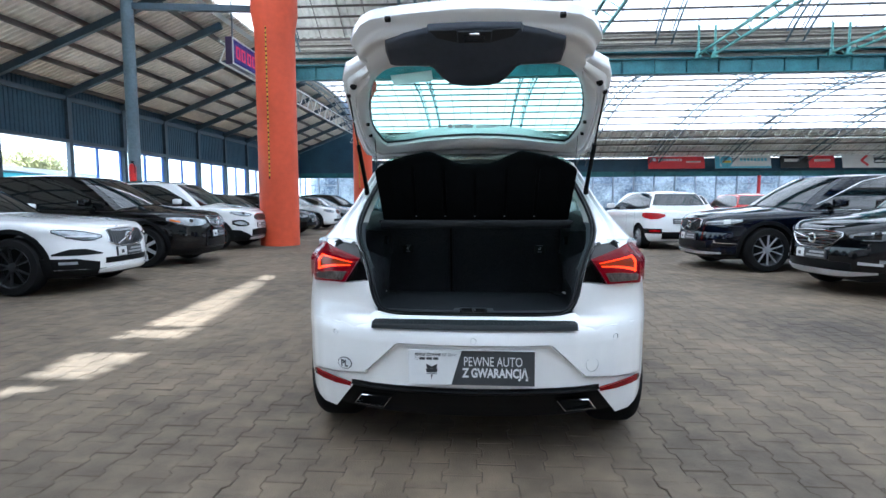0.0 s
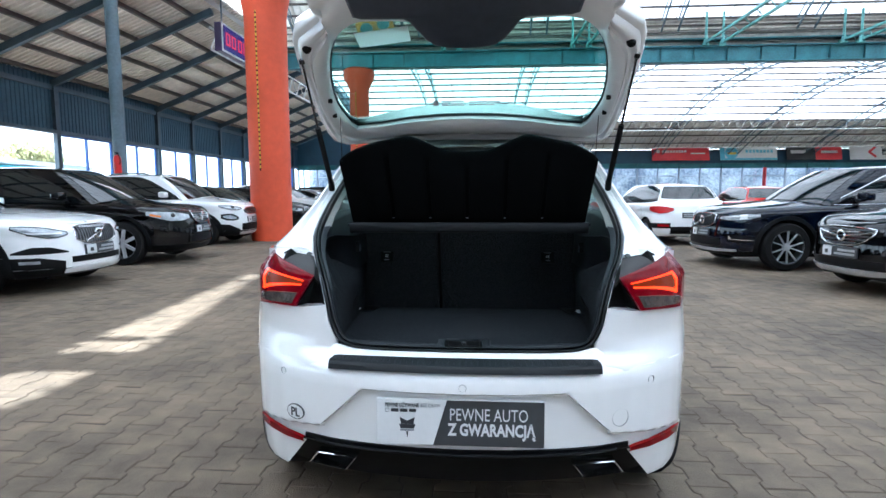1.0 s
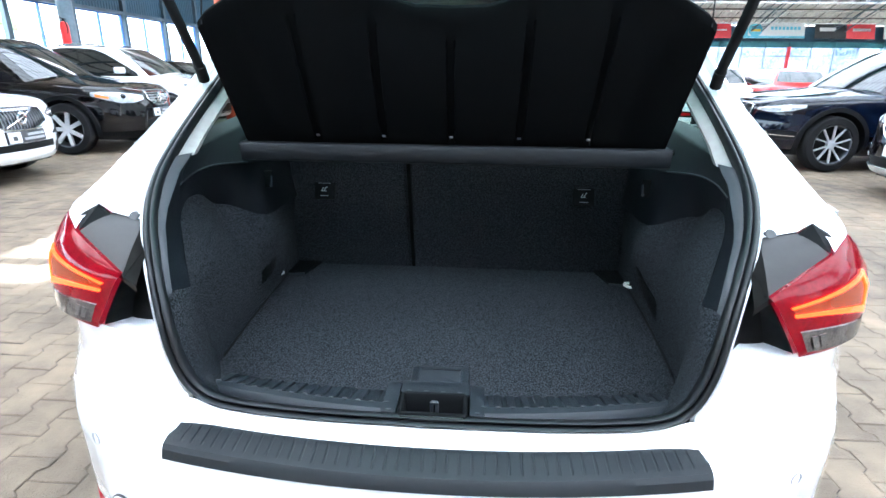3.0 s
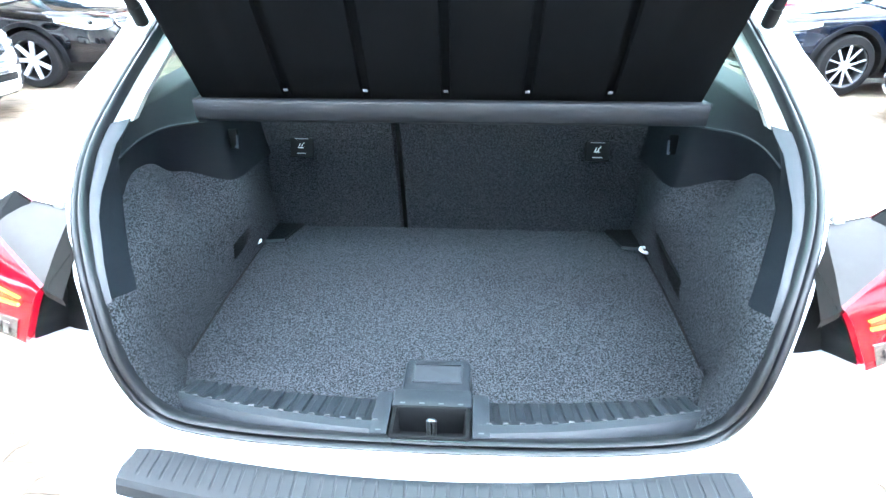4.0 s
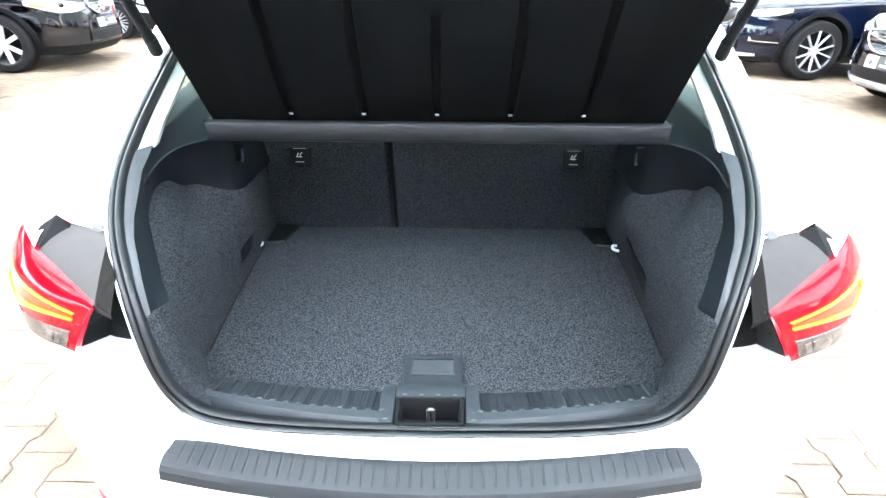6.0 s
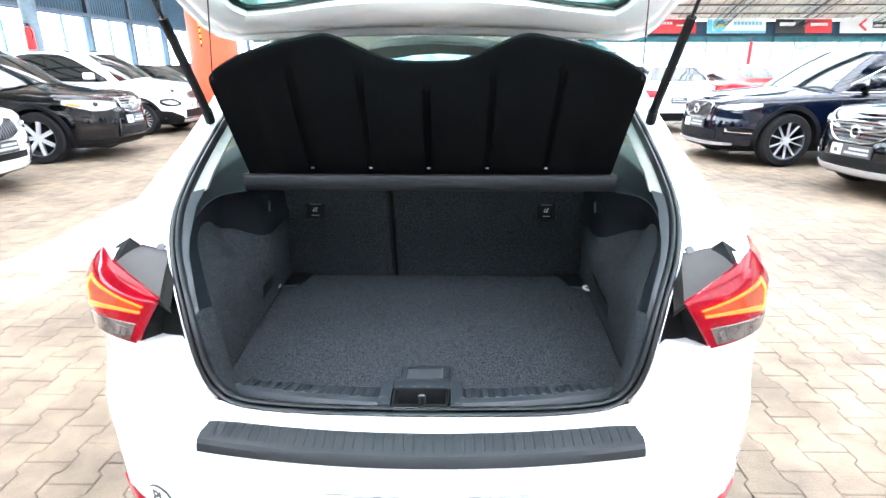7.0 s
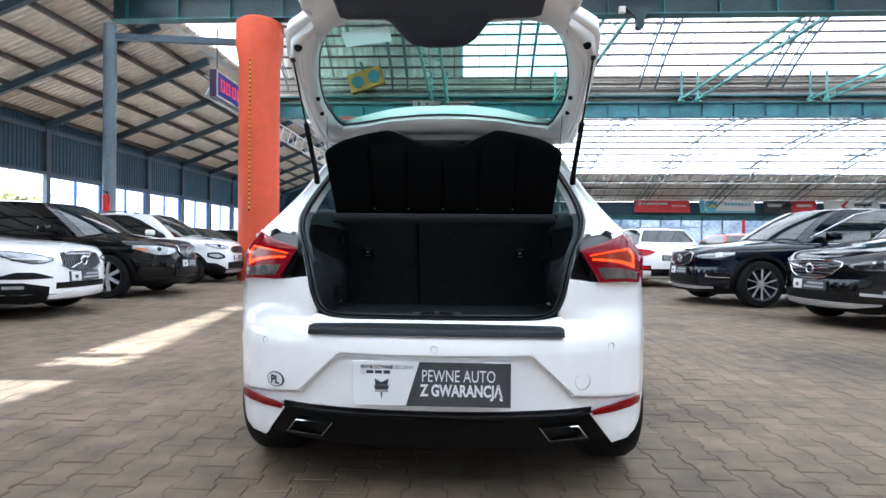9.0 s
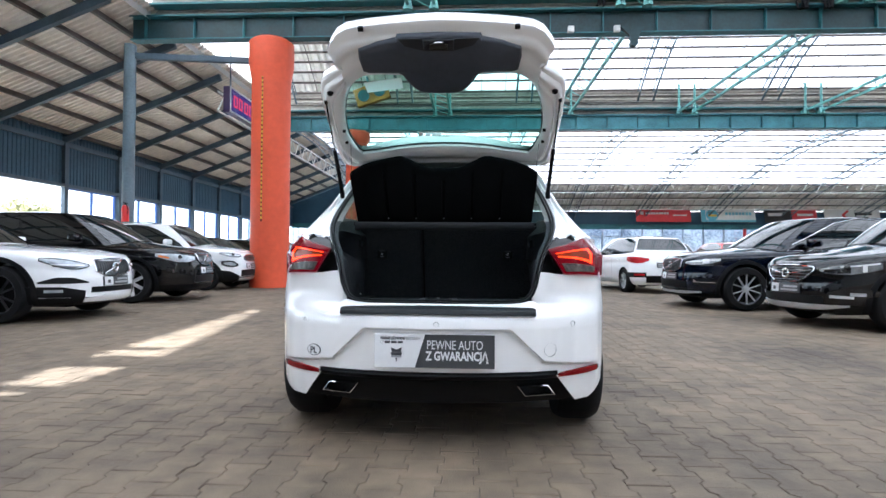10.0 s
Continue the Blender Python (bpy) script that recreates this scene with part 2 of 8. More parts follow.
def loft(bm, rings, closed=False, caps=False, mats=None):
    """Skins rings of equal count."""
    vr = [[bm.verts.new(p) for p in r] for r in rings]
    n = len(rings[0])
    for a, b in zip(vr, vr[1:]):
        for i in range(n if closed else n - 1):
            j = (i + 1) % n
            f = [a[i], a[j], b[j], b[i]]
            f2 = []
            for v in f:
                if v not in f2:
                    f2.append(v)
            bm.faces.new(f2)
    if caps:
        bm.faces.new(vr[0])
        bm.faces.new(vr[-1])
    return vr


def slab(bm, pts, off):
    """A polygon of points given a thickness by the vector off."""
    a = [bm.verts.new(p) for p in pts]
    b = [bm.verts.new(Vector(p) + Vector(off)) for p in pts]
    bm.faces.new(a)
    bm.faces.new(b[::-1])
    n = len(a)
    for i in range(n):
        bm.faces.new((a[i], a[(i + 1) % n], b[(i + 1) % n], b[i]))


def spline(pts, n):
    """n points along a Catmull-Rom curve through pts (any dimension), evenly by segment."""
    P = [np.array(p, float) for p in pts]
    P = [2 * P[0] - P[1]] + P + [2 * P[-1] - P[-2]]
    out = []
    segs = len(P) - 3
    for k in range(n):
        u = k * segs / (n - 1)
        i = min(int(u), segs - 1)
        t = u - i
        a, b, c, d = P[i:i + 4]
        out.append(0.5 * (2 * b + (c - a) * t + (2 * a - 5 * b + 4 * c - d) * t * t + (3 * b - a - 3 * c + d) * t ** 3))
    return out


def chaikin(pts, times=2, closed=True):
    P = [Vector(p) for p in pts]
    for _ in range(times):
        Q = []
        n = len(P)
        for i in range(n if closed else n - 1):
            a, b = P[i], P[(i + 1) % n]
            Q += [a * 0.75 + b * 0.25, a * 0.25 + b * 0.75]
        P = Q if closed else [P[0]] + Q + [P[-1]]
    return P

# ---- the hall ----
CXH = 0.29
WALL_X, LEAN_X, LEAN_Z, EAVE_Z = -14.6, -8.7, 7.25, 4.95
BEAM_YS, BEAM_Z, FAR_Y = (-8.0, 3.2, 14.4, 25.2), 6.85, 44.0
EAST_X = 34.0

ground = bmesh.new()
box(ground, -160, 160, -120, 160, -0.5, -0.012)
tagged(part("ground", ground, M["ground_far"]), "brown-grey paved ground", "ground", kind="structure")

# left wall: blue posts, glazing, corrugated fascia
wall = empty("wall_west", pose(0, 0, 0), "blue steel and glass side wall with corrugated fascia", "wall", kind="structure")
W0, W1, BAY = -11.2, 44.0, 3.0
GATE = (15.9, 18.7)
b = bmesh.new()
y = W0
n = 0
while y < W1:
    if not (GATE[0] < y + BAY / 2 < GATE[1]):
        box(b, WALL_X - 0.12, WALL_X, y, min(y + BAY, W1), 0.0, 0.9)
    y += BAY
part("wall_base", b, M["fascia"], wall)
b = bmesh.new()
yy = W0
prof = []
k = 0
while yy < W1:
    prof += [(yy, 0.0), (yy + 0.07, 0.0), (yy + 0.085, 0.022), (yy + 0.155, 0.022)]
    yy += 0.17
loft(b, [[Vector((WALL_X + dx, yv, z)) for yv, dx in prof] for z in (3.45, EAVE_Z + 0.5)])
box(b, WALL_X - 0.1, WALL_X - 0.004, W0, W1, 3.45, EAVE_Z + 0.5)
part("fascia", b, M["fascia"], wall, "dark blue corrugated steel fascia")
b = bmesh.new()
box(b, WALL_X - 0.05, WALL_X + 0.16, W0, W1, 3.33, 3.445)
box(b, WALL_X - 0.05, WALL_X + 0.10, W0, W1, EAVE_Z - 0.12, EAVE_Z + 0.05)
part("rail", b, M["rafter_blue"], wall)
y = W0
while y < W1:
    b = bmesh.new()
    box(b, WALL_X, WALL_X + 0.15, y - 0.09, y + 0.09, 0, EAVE_Z)
    part("post", b, M["rafter_blue"], wall)
    if not (GATE[0] < y + BAY / 2 < GATE[1]):
        b = bmesh.new()
        for yy in (y + 0.12, y + BAY / 2 - 0.03, y + BAY - 0.18):
            box(b, WALL_X - 0.06, WALL_X + 0.03, yy, yy + 0.06, 0.9, 3.33)
        for z in (0.9, 3.27):
            box(b, WALL_X - 0.05, WALL_X + 0.02, y + 0.12, y + BAY - 0.11, z, z + 0.06)
        part("window_frame", b, M["frame_blue"], wall)
        b = bmesh.new()
        box(b, WALL_X - 0.03, WALL_X - 0.022, y + 0.12, y + BAY - 0.12, 0.95, 3.3)
        part("pane", b, M["window"], wall).visible_shadow = False
    y += BAY

# side aisle roof
aisle = empty("aisle_roof", pose(0, 0, 0), "corrugated sheet roof on blue rafters and brown purlins", "ceiling", kind="structure")
slope = (LEAN_Z - EAVE_Z) / (LEAN_X - WALL_X)
def aisle_z(x):
    return EAVE_Z + slope * (x - WALL_X)
b = bmesh.new()
prof = []
yy = W0
while yy < W1:
    prof += [(yy, 0.0), (yy + 0.07, 0.0), (yy + 0.10, 0.085), (yy + 0.17, 0.085)]
    yy += 0.2
def sheet_strip(x0, x1, prof):
    loft(b, [[Vector((fx(yv), yv, aisle_z(fx(yv)) + 0.34 + dz)) for yv, dz in prof] for fx in (x0, x1)])
SLIT = (1.95, 7.35)      # open joint under the ridge that lets a strip of sun in
def slit_l(y):
    return float(np.interp(y, [SLIT[0], 3.4, SLIT[1]], [-9.05, -9.16, -9.40]))
def slit_r(y):
    return float(np.interp(y, [SLIT[0], 2.3, 3.4, SLIT[1]], [-8.98, -8.76, -8.73, -9.24]))
sheet_strip(lambda y: WALL_X - 0.5, lambda y: -9.5, prof)
sheet_strip(lambda y: -9.5, lambda y: LEAN_X + 0.3, [q for q in prof if q[0] <= SLIT[0]] + [(SLIT[0], 0.0)])
sheet_strip(lambda y: -9.5, lambda y: LEAN_X + 0.3, [(SLIT[1], 0.0)] + [q for q in prof if q[0] >= SLIT[1]])
inside = [(SLIT[0], 0.0)] + [q for q in prof if SLIT[0] < q[0] < SLIT[1]] + [(SLIT[1], 0.0)]
sheet_strip(lambda y: -9.5, slit_l, inside)
sheet_strip(slit_r, lambda y: LEAN_X + 0.3, inside)
for yb, wb in ((2.28, 0.16), (3.28, 0.12)):
    box(b, -9.5, LEAN_X + 0.2, yb - wb / 2, yb + wb / 2, aisle_z(-9.1) + 0.30, aisle_z(-9.1) + 0.36)
part("roof_sheet", b, M["corrugated"], aisle, "pale corrugated roofing sheet")
b = bmesh.new()
for i in range(6):
    x = WALL_X + 0.25 + i * 0.98
    bar(b, (x, W0, aisle_z(x) + 0.27), (x, W1, aisle_z(x) + 0.27), 0.10, 0.14)
part("purlin", b, M["purlin"], aisle, "dark brown steel purlins")
y = W0
while y < W1:
    b = bmesh.new()
    bar(b, (WALL_X, y, aisle_z(WALL_X) + 0.08), (LEAN_X, y, aisle_z(LEAN_X) + 0.08), 0.14, 0.22)
    part("rafter", b, M["rafter_blue"], aisle, "blue steel rafter")
    y += BAY


def truss(bm, p, q, depth, n, r=0.03, up=Vector((0, 0, 1))):
    """A flat lattice girder from p to q with chords depth apart."""
    p, q = Vector(p), Vector(q)
    u = up * depth
    rod(bm, p, q, r, 6)
    rod(bm, p + u, q + u, r, 6)
    for i in range(n):
        a, c = p.lerp(q, i / n), p.lerp(q, (i + 1) / n)
        mid = a.lerp(c, 0.5) + u
        rod(bm, a, mid, r * 0.6, 5)
        rod(bm, mid, c, r * 0.6, 5)


b = bmesh.new()
truss(b, (LEAN_X, 18.6, LEAN_Z - 1.2), (LEAN_X, W1, LEAN_Z - 1.2), 0.7, 24, 0.045)
tagged(part("roof_truss", b, M["white_steel"]), "pale lattice roof girder along the aisle", "roof truss", kind="structure")

b = bmesh.new()
truss(b, (LEAN_X, FAR_Y - 2.6, 4.55), (EAST_X, FAR_Y - 2.6, 4.55), 0.75, 46, 0.03)
truss(b, (LEAN_X, FAR_Y - 6.5, 5.35), (EAST_X, FAR_Y - 6.5, 5.35), 0.8, 46, 0.03)
tagged(part("roof_truss", b, M["white_steel"]), "pale lattice girders along the far eaves", "roof truss", kind="structure")

# vaulted main roof: three bays of arched ribs, purlins, milky sheets and grey sheets at the gutters
def vault_pts(y0, z0, y1, z1, rise, n):
    out = []
    for i in range(n + 1):
        u = i / n
        out.append((y0 + (y1 - y0) * u, z0 + (z1 - z0) * u + rise * 4 * u * (1 - u)))
    return out


def vault(y0, z0, y1, z1, rise, n, dull, ribs, name, gap=None, solid=None):
    pts = vault_pts(y0, z0, y1, z1, rise, n)
    v = empty(name, pose(0, 0, 0), "arched hall roof of milky glazing on steel ribs", "ceiling", kind="structure")
    g, d, p, r = bmesh.new(), bmesh.new(), bmesh.new(), bmesh.new()
    for i in range(n):
        (a, za), (c, zc) = pts[i], pts[i + 1]
        target = d if i in dull else g
        if gap and i == gap[0]:      # open pane to the sky
            for xa, xb in ((solid[1] if solid else LEAN_X, gap[1]), (gap[2], EAST_X)):
                g.faces.new([g.verts.new(q) for q in ((xa, a, za + 0.12), (xb, a, za + 0.12), (xb, c, zc + 0.12), (xa, c, zc + 0.12))])
            if solid:
                d.faces.new([d.verts.new(q) for q in ((LEAN_X, a, za + 0.12), (solid[1], a, za + 0.12), (solid[1], c, zc + 0.12), (LEAN_X, c, zc + 0.12))])
        elif solid and i >= solid[0]:      # opaque sheets beside the aisle
            g.faces.new([g.verts.new(q) for q in ((solid[1], a, za + 0.12), (EAST_X, a, za + 0.12), (EAST_X, c, zc + 0.12), (solid[1], c, zc + 0.12))])
            xs = []
            x = LEAN_X
            while x < solid[1] - 0.3:
                xs += [(x, 0), (x + 0.13, 0), (x + 0.17, 0.05), (x + 0.3, 0.05)]
                x += 0.34
            xs.append((solid[1], 0))
            loft(d, [[Vector((xv, yv, zv + 0.12 + dz)) for xv, dz in xs] for yv, zv in ((a, za), (c, zc))])
        elif target is g:
            vs = [target.verts.new(q) for q in ((LEAN_X, a, za + 0.12), (EAST_X, a, za + 0.12), (EAST_X, c, zc + 0.12), (LEAN_X, c, zc + 0.12))]
            target.faces.new(vs)
        else:
            xs = []
            x = LEAN_X
            while x < EAST_X:
                xs += [(x, 0), (x + 0.13, 0), (x + 0.17, 0.05), (x + 0.3, 0.05)]
                x += 0.34
            loft(target, [[Vector((xv, yv, zv + 0.12 + dz)) for xv, dz in xs] for yv, zv in ((a, za), (c, zc))])
    for yv, zv in pts:
        bar(p, (LEAN_X, yv, zv + 0.05), (EAST_X, yv, zv + 0.05), 0.06, 0.08)
    x = LEAN_X + 0.6
    while x < EAST_X:            # glazing bars up the curve
        loft(p, [[Vector((x + dx, yv, zv + 0.085 + dz)) for dx, dz in ((-0.014, 0.012), (-0.014, -0.014), (0.014, -0.014), (0.014, 0.012))] for yv, zv in pts], closed=True)
        x += 1.12
    x = LEAN_X
    while x <= EAST_X:
        for dx in (0, 0.7):
            for (a, za), (c, zc) in zip(pts, pts[1:]):
                rod(r, (x + dx, a, za - 0.45), (x + dx, c, zc - 0.45), 0.045, 5)
                rod(r, (x + dx, a, za), (x + dx, c, zc), 0.03, 5)
                rod(r, (x + dx, a, za - 0.45), (x + dx, c, zc), 0.03, 4)
        x += ribs
    part("glazing", g, M["sheet"], v, "milky translucent roof sheets")
    part("roof_sheet", d, M["sheet_grey"], v, "grey corrugated roofing sheets")
    part("purlin", p, M["purlin"], v, "thin dark purlins")
    part("rib", r, M["post_grey"], v, "arched lattice ribs")
    return v


SPRING = BEAM_Z + 1.75
vault(BEAM_YS[3] + 0.3, BEAM_Z + 0.75, FAR_Y, 4.5, 1.3, 17, (13, 14, 15, 16), 5.6, "vault_roof_far")
vault(BEAM_YS[2] + 0.1, SPRING, BEAM_YS[3] - 0.1, SPRING, 2.2, 23, (), 5.6, "vault_roof_middle", (14, 11.5, 18.5), (8, 0.1))
vault(BEAM_YS[1] + 0.1, SPRING, BEAM_YS[2] - 0.1, SPRING, 2.2, 23, (), 5.6, "vault_roof_near")
vault(BEAM_YS[0] + 0.1, SPRING, BEAM_YS[1] - 0.1, SPRING, 2.2, 15, (), 5.6, "vault_roof_rear")

# upright gutter sides of grey sheet between girder and vault
for yv in BEAM_YS:
    b = bmesh.new()
    rows_, z, k = [], BEAM_Z + 0.66, 0
    while z < SPRING + 0.18:
        rows_ += [[Vector((xv, yv + d, zz)) for xv in (LEAN_X, EAST_X)] for d, zz in ((0.0, z), (0.0, z + 0.07), (0.05, z + 0.09), (0.05, z + 0.16))]
        z += 0.18
    loft(b, rows_)
    tagged(part("gutter_side", b, M["gutter_grey"]), "grey corrugated gutter side above the girder", "wall", kind="structure")
    b = bmesh.new()
    for k, zz in enumerate((0.95, 1.25, 1.55)):
        bar(b, (LEAN_X, yv - 0.05, BEAM_Z + zz), (EAST_X, yv - 0.05, BEAM_Z + zz), 0.05, 0.05)
    tagged(part("gutter_rail", b, M["purlin"]), "dark rails on the gutter side", "rail", kind="structure")

# gable sides over the aisle ridge and gutters over the girders
b = bmesh.new()
for y0, z0, y1, z1, r in ((BEAM_YS[0], SPRING, BEAM_YS[1], SPRING, 2.2), (BEAM_YS[1], SPRING, BEAM_YS[2], SPRING, 2.2), (BEAM_YS[2], SPRING, BEAM_YS[3], SPRING, 2.2), (BEAM_YS[3], BEAM_Z + 0.75, FAR_Y, 4.5, 1.3)):
    vp = vault_pts(y0, z0, y1, z1, r, 14)
    loft(b, [[Vector((LEAN_X + 0.1, yv, min(zv, LEAN_Z + 0.2))) for yv, zv in vp], [Vector((LEAN_X + 0.1, yv, zv + 0.16)) for yv, zv in vp]])
tagged(part("gable", b, M["sheet"]), "milky sheet gable above the aisle roof", "wall", kind="structure")
b = bmesh.new()
for yv in BEAM_YS:
    box(b, LEAN_X, EAST_X, yv - 0.36, yv + 0.36, BEAM_Z + 0.88, BEAM_Z + 0.93)
tagged(part("gutter", b, M["teal"]), "teal steel gutter over the girder", "gutter", kind="structure")

# teal plate girders with stiffeners; backlit shade and far haze are put into their colours
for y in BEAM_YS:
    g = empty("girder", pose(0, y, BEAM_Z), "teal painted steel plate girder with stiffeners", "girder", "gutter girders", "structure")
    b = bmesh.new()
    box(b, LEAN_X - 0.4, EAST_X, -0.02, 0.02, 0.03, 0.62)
    part("web", b, M["teal_hazed" if y > 20 else "teal_dark"], g, "" if y > 20 else "web plate coloured dark for its backlit shade")
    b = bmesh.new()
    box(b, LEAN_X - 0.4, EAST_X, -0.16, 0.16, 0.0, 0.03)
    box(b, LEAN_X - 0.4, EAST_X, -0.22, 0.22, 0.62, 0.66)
    part("flange", b, M["teal_hazed" if y > 20 else "teal"], g)
    b = bmesh.new()
    x = LEAN_X
    while x < EAST_X:
        box(b, x, x + 0.02, -0.14, -0.02, 0.03, 0.62)
        box(b, x + 0.004, x + 0.024, 0.02, 0.14, 0.03, 0.62)
        x += 1.4
    part("stiffener", b, M["teal"], g)

# dark bracket and cable bundles on the nearer girder
b = bmesh.new()
slab(b, [Vector((4.30, 14.20, BEAM_Z + 0.10)), Vector((4.95, 14.20, BEAM_Z + 0.10)), Vector((4.80, 14.20, BEAM_Z - 0.12)), Vector((4.74, 14.20, BEAM_Z - 0.36)), Vector((4.60, 14.20, BEAM_Z - 0.40)), Vector((4.54, 14.20, BEAM_Z - 0.12))], (0, -0.10, 0))
rod(b, (4.66, 14.24, BEAM_Z - 0.34), (4.66, 14.06, BEAM_Z - 0.34), 0.10, 12)
tagged(part("girder_bracket", b, M["teal_dark"], None, "", smooth=30), "dark teal steel bracket hung under the girder", "bracket", kind="structure")
for xb in (3.75, 8.95, 9.55):
    b = bmesh.new()
    rnd = random.Random(int(xb * 10))
    for k in range(7):
        x0 = xb + rnd.uniform(-0.10, 0.10)
        pts = [Vector((x0 + 0.10 * math.sin(0.9 * j + k), 14.16 - 0.02 * k, BEAM_Z + 1.0 - 0.17 * j)) for j in range(4 if xb > 5 else 3)]
        for p0, p1 in zip(pts, pts[1:]):
            rod(b, p0, p1, 0.028, 6)
    tagged(part("cable_bundle", b, M["rubber"], None, ""), "black cable bundle tied to the girder", "cable", "girder cables", "structure")
for xb in (4.15, 2.95):
    b = bmesh.new()
    box(b, xb, xb + 0.16, 14.10, 14.22, BEAM_Z - 0.02, BEAM_Z + 0.14, bevel=0.02)
    tagged(part("junction_box", b, M["white_steel"], None, ""), "pale junction box on the girder", "junction box", "junction boxes", "structure")

# tie lattices between the girders
for y0, y1 in ((BEAM_YS[1], BEAM_YS[2]), (BEAM_YS[2], BEAM_YS[3])):
    for k in range(7):
        x = -1.3 + 5.6 * k
        b = bmesh.new()
        for dx in (0, 0.7):
            bar(b, (x + dx, y0, BEAM_Z + 0.75), (x + dx, y1, BEAM_Z + 0.75), 0.09, 0.09)
        for j in range(12):
            ya, yb = y0 + (y1 - y0) * j / 12, y0 + (y1 - y0) * (j + 1) / 12
            rod(b, (x, ya, BEAM_Z + 0.75), (x + 0.7, yb, BEAM_Z + 0.75), 0.02, 5)
        for dx in (0, 0.7):
            for yv in (y1 - 0.15,):
                rod(b, (x + dx, yv - 0.15, BEAM_Z + 0.6), (x + dx, yv - 0.15, SPRING + 0.25), 0.05, 6)
                rod(b, (x + dx, yv - 0.15, BEAM_Z + 0.62), (x + dx, yv - 0.15, BEAM_Z + 1.05), 0.15, 6, 0.05)
        tagged(part("tie_lattice", b, M["teal_light"]), "light teal tie lattice across the hall", "roof tie", "roof ties", "structure")

# orange columns
def column(x, y, r=0.52, flare=0.60, z0=5.6):
    c = empty("column", pose(x, y, 0), "round orange painted column under the girder", "column", "orange columns", "structure")
    b = bmesh.new()
    lathe(b, [(0.0, 0), (r, 0), (r, z0), (r + (flare - r) * 0.4, z0 + 0.25), (flare, z0 + 0.5), (flare, 6.72), (flare - 0.1, 6.8), (0.3, 6.84), (0, 6.84)], Matrix(), 40)
    bmesh.ops.remove_doubles(b, verts=b.verts, dist=0.001)
    part("shaft", b, M["orange"], c, smooth=40)
    b = bmesh.new()
    for i in range(34):
        a = radians(-95)
        z = 1.85 + i * 0.115
        box(b, -0.018, 0.018, -0.004, 0.004, z, z + 0.072, pose(0.524 * math.cos(a), 0.524 * math.sin(a), 0, 0, 0, -5))
    part("stripe", b, M["stripe_yellow"], c, "dashed yellow and black tape")
    b = bmesh.new()
    box(b, -0.018, 0.018, -0.002, 0.002, 1.78, 5.76, pose(0.524 * math.cos(radians(-95)), 0.524 * math.sin(radians(-95)), 0, 0, 0, -5))
    part("tape", b, M["rubber"], c, "black tape under the dashes")
    return c
column(-5.13, 14.42)
column(-5.15, 25.2, 0.44, 0.70, 5.9)

# grey steel post with extinguisher
p = empty("steel_post", pose(-8.75, 13.75, 0), "grey-blue round steel post", "post", kind="structure")
b = bmesh.new()
rod(b, (0, 0, 0), (0, 0, 6.5), 0.15, 20)
part("shaft", b, M["post_grey"], p, smooth=40)

# far wall with glazing band and banners
wall = empty("wall_north", pose(0, FAR_Y, 0), "far hall wall with blue glazed shopfronts", "wall", kind="structure")
b = bmesh.new()
box(b, WALL_X, LEAN_X, 0, 0.2, 4.6, 7.6)
box(b, WALL_X, EAST_X, 0, 0.2, 3.45, 4.6)
box(b, WALL_X, EAST_X, 0, 0.2, 0, 0.7)
part("panel", b, M["fascia"], wall)
b = bmesh.new()
box(b, WALL_X, EAST_X, -0.22, 0.0, 3.16, 3.20)
box(b, WALL_X, EAST_X, -0.22, 0.0, 3.52, 3.56)
box(b, WALL_X, EAST_X, -0.12, -0.09, 3.20, 3.52)
for k in range(30):
    box(b, WALL_X + 1.6 * k, WALL_X + 1.6 * k + 0.03, -0.20, -0.12, 3.20, 3.52)
part("eaves_beam", b, M["teal"], wall, "teal steel eaves beam")
b = bmesh.new()
x = WALL_X
while x < EAST_X:
    box(b, x, x + 0.1, -0.05, 0.12, 0.7, 3.35)
    x += 1.6
box(b, WALL_X, EAST_X, -0.06, 0.1, 2.55, 2.61)
part("window_frame", b, M["frame_pale"], wall)
b = bmesh.new()
box(b, WALL_X, EAST_X, 0.13, 0.14, 0.7, 3.35)
part("pane", b, M["window"], wall)

# closing walls, out of view
b = bmesh.new()
box(b, EAST_X, EAST_X + 0.3, W0, FAR_Y, 0, 10)
tagged(part("wall_east", b, M["plaster"]), "plain pale closing wall", "wall", kind="structure")
b = bmesh.new()
box(b, WALL_X - 0.3, EAST_X, W0 - 0.3, W0, 0, 10)
tagged(part("wall_south", b, M["plaster"]), "plain pale closing wall", "wall", kind="structure")

# outside: yard, added glowing backdrop for the hazy distance, neighbouring building and trees
b = bmesh.new()
box(b, -75, WALL_X - 0.13, -60, 90, -0.3, -0.008)
tagged(part("yard", b, M["yard"]), "sunlit concrete yard outside", "ground", kind="structure")
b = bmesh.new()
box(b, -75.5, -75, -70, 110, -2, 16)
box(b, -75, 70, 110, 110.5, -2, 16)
tagged(part("backdrop", b, M["haze_glow"]), "glowing pale backdrop added for the bright hazy distance", "backdrop", kind="structure")

b = bmesh.new()
box(b, WALL_X, EAST_X, FAR_Y + 3.0, FAR_Y + 3.2, 0, 4.5)
tagged(part("shop_wall", b, M["shop"]), "dim blue shop interiors behind the glazing", "wall", kind="structure")

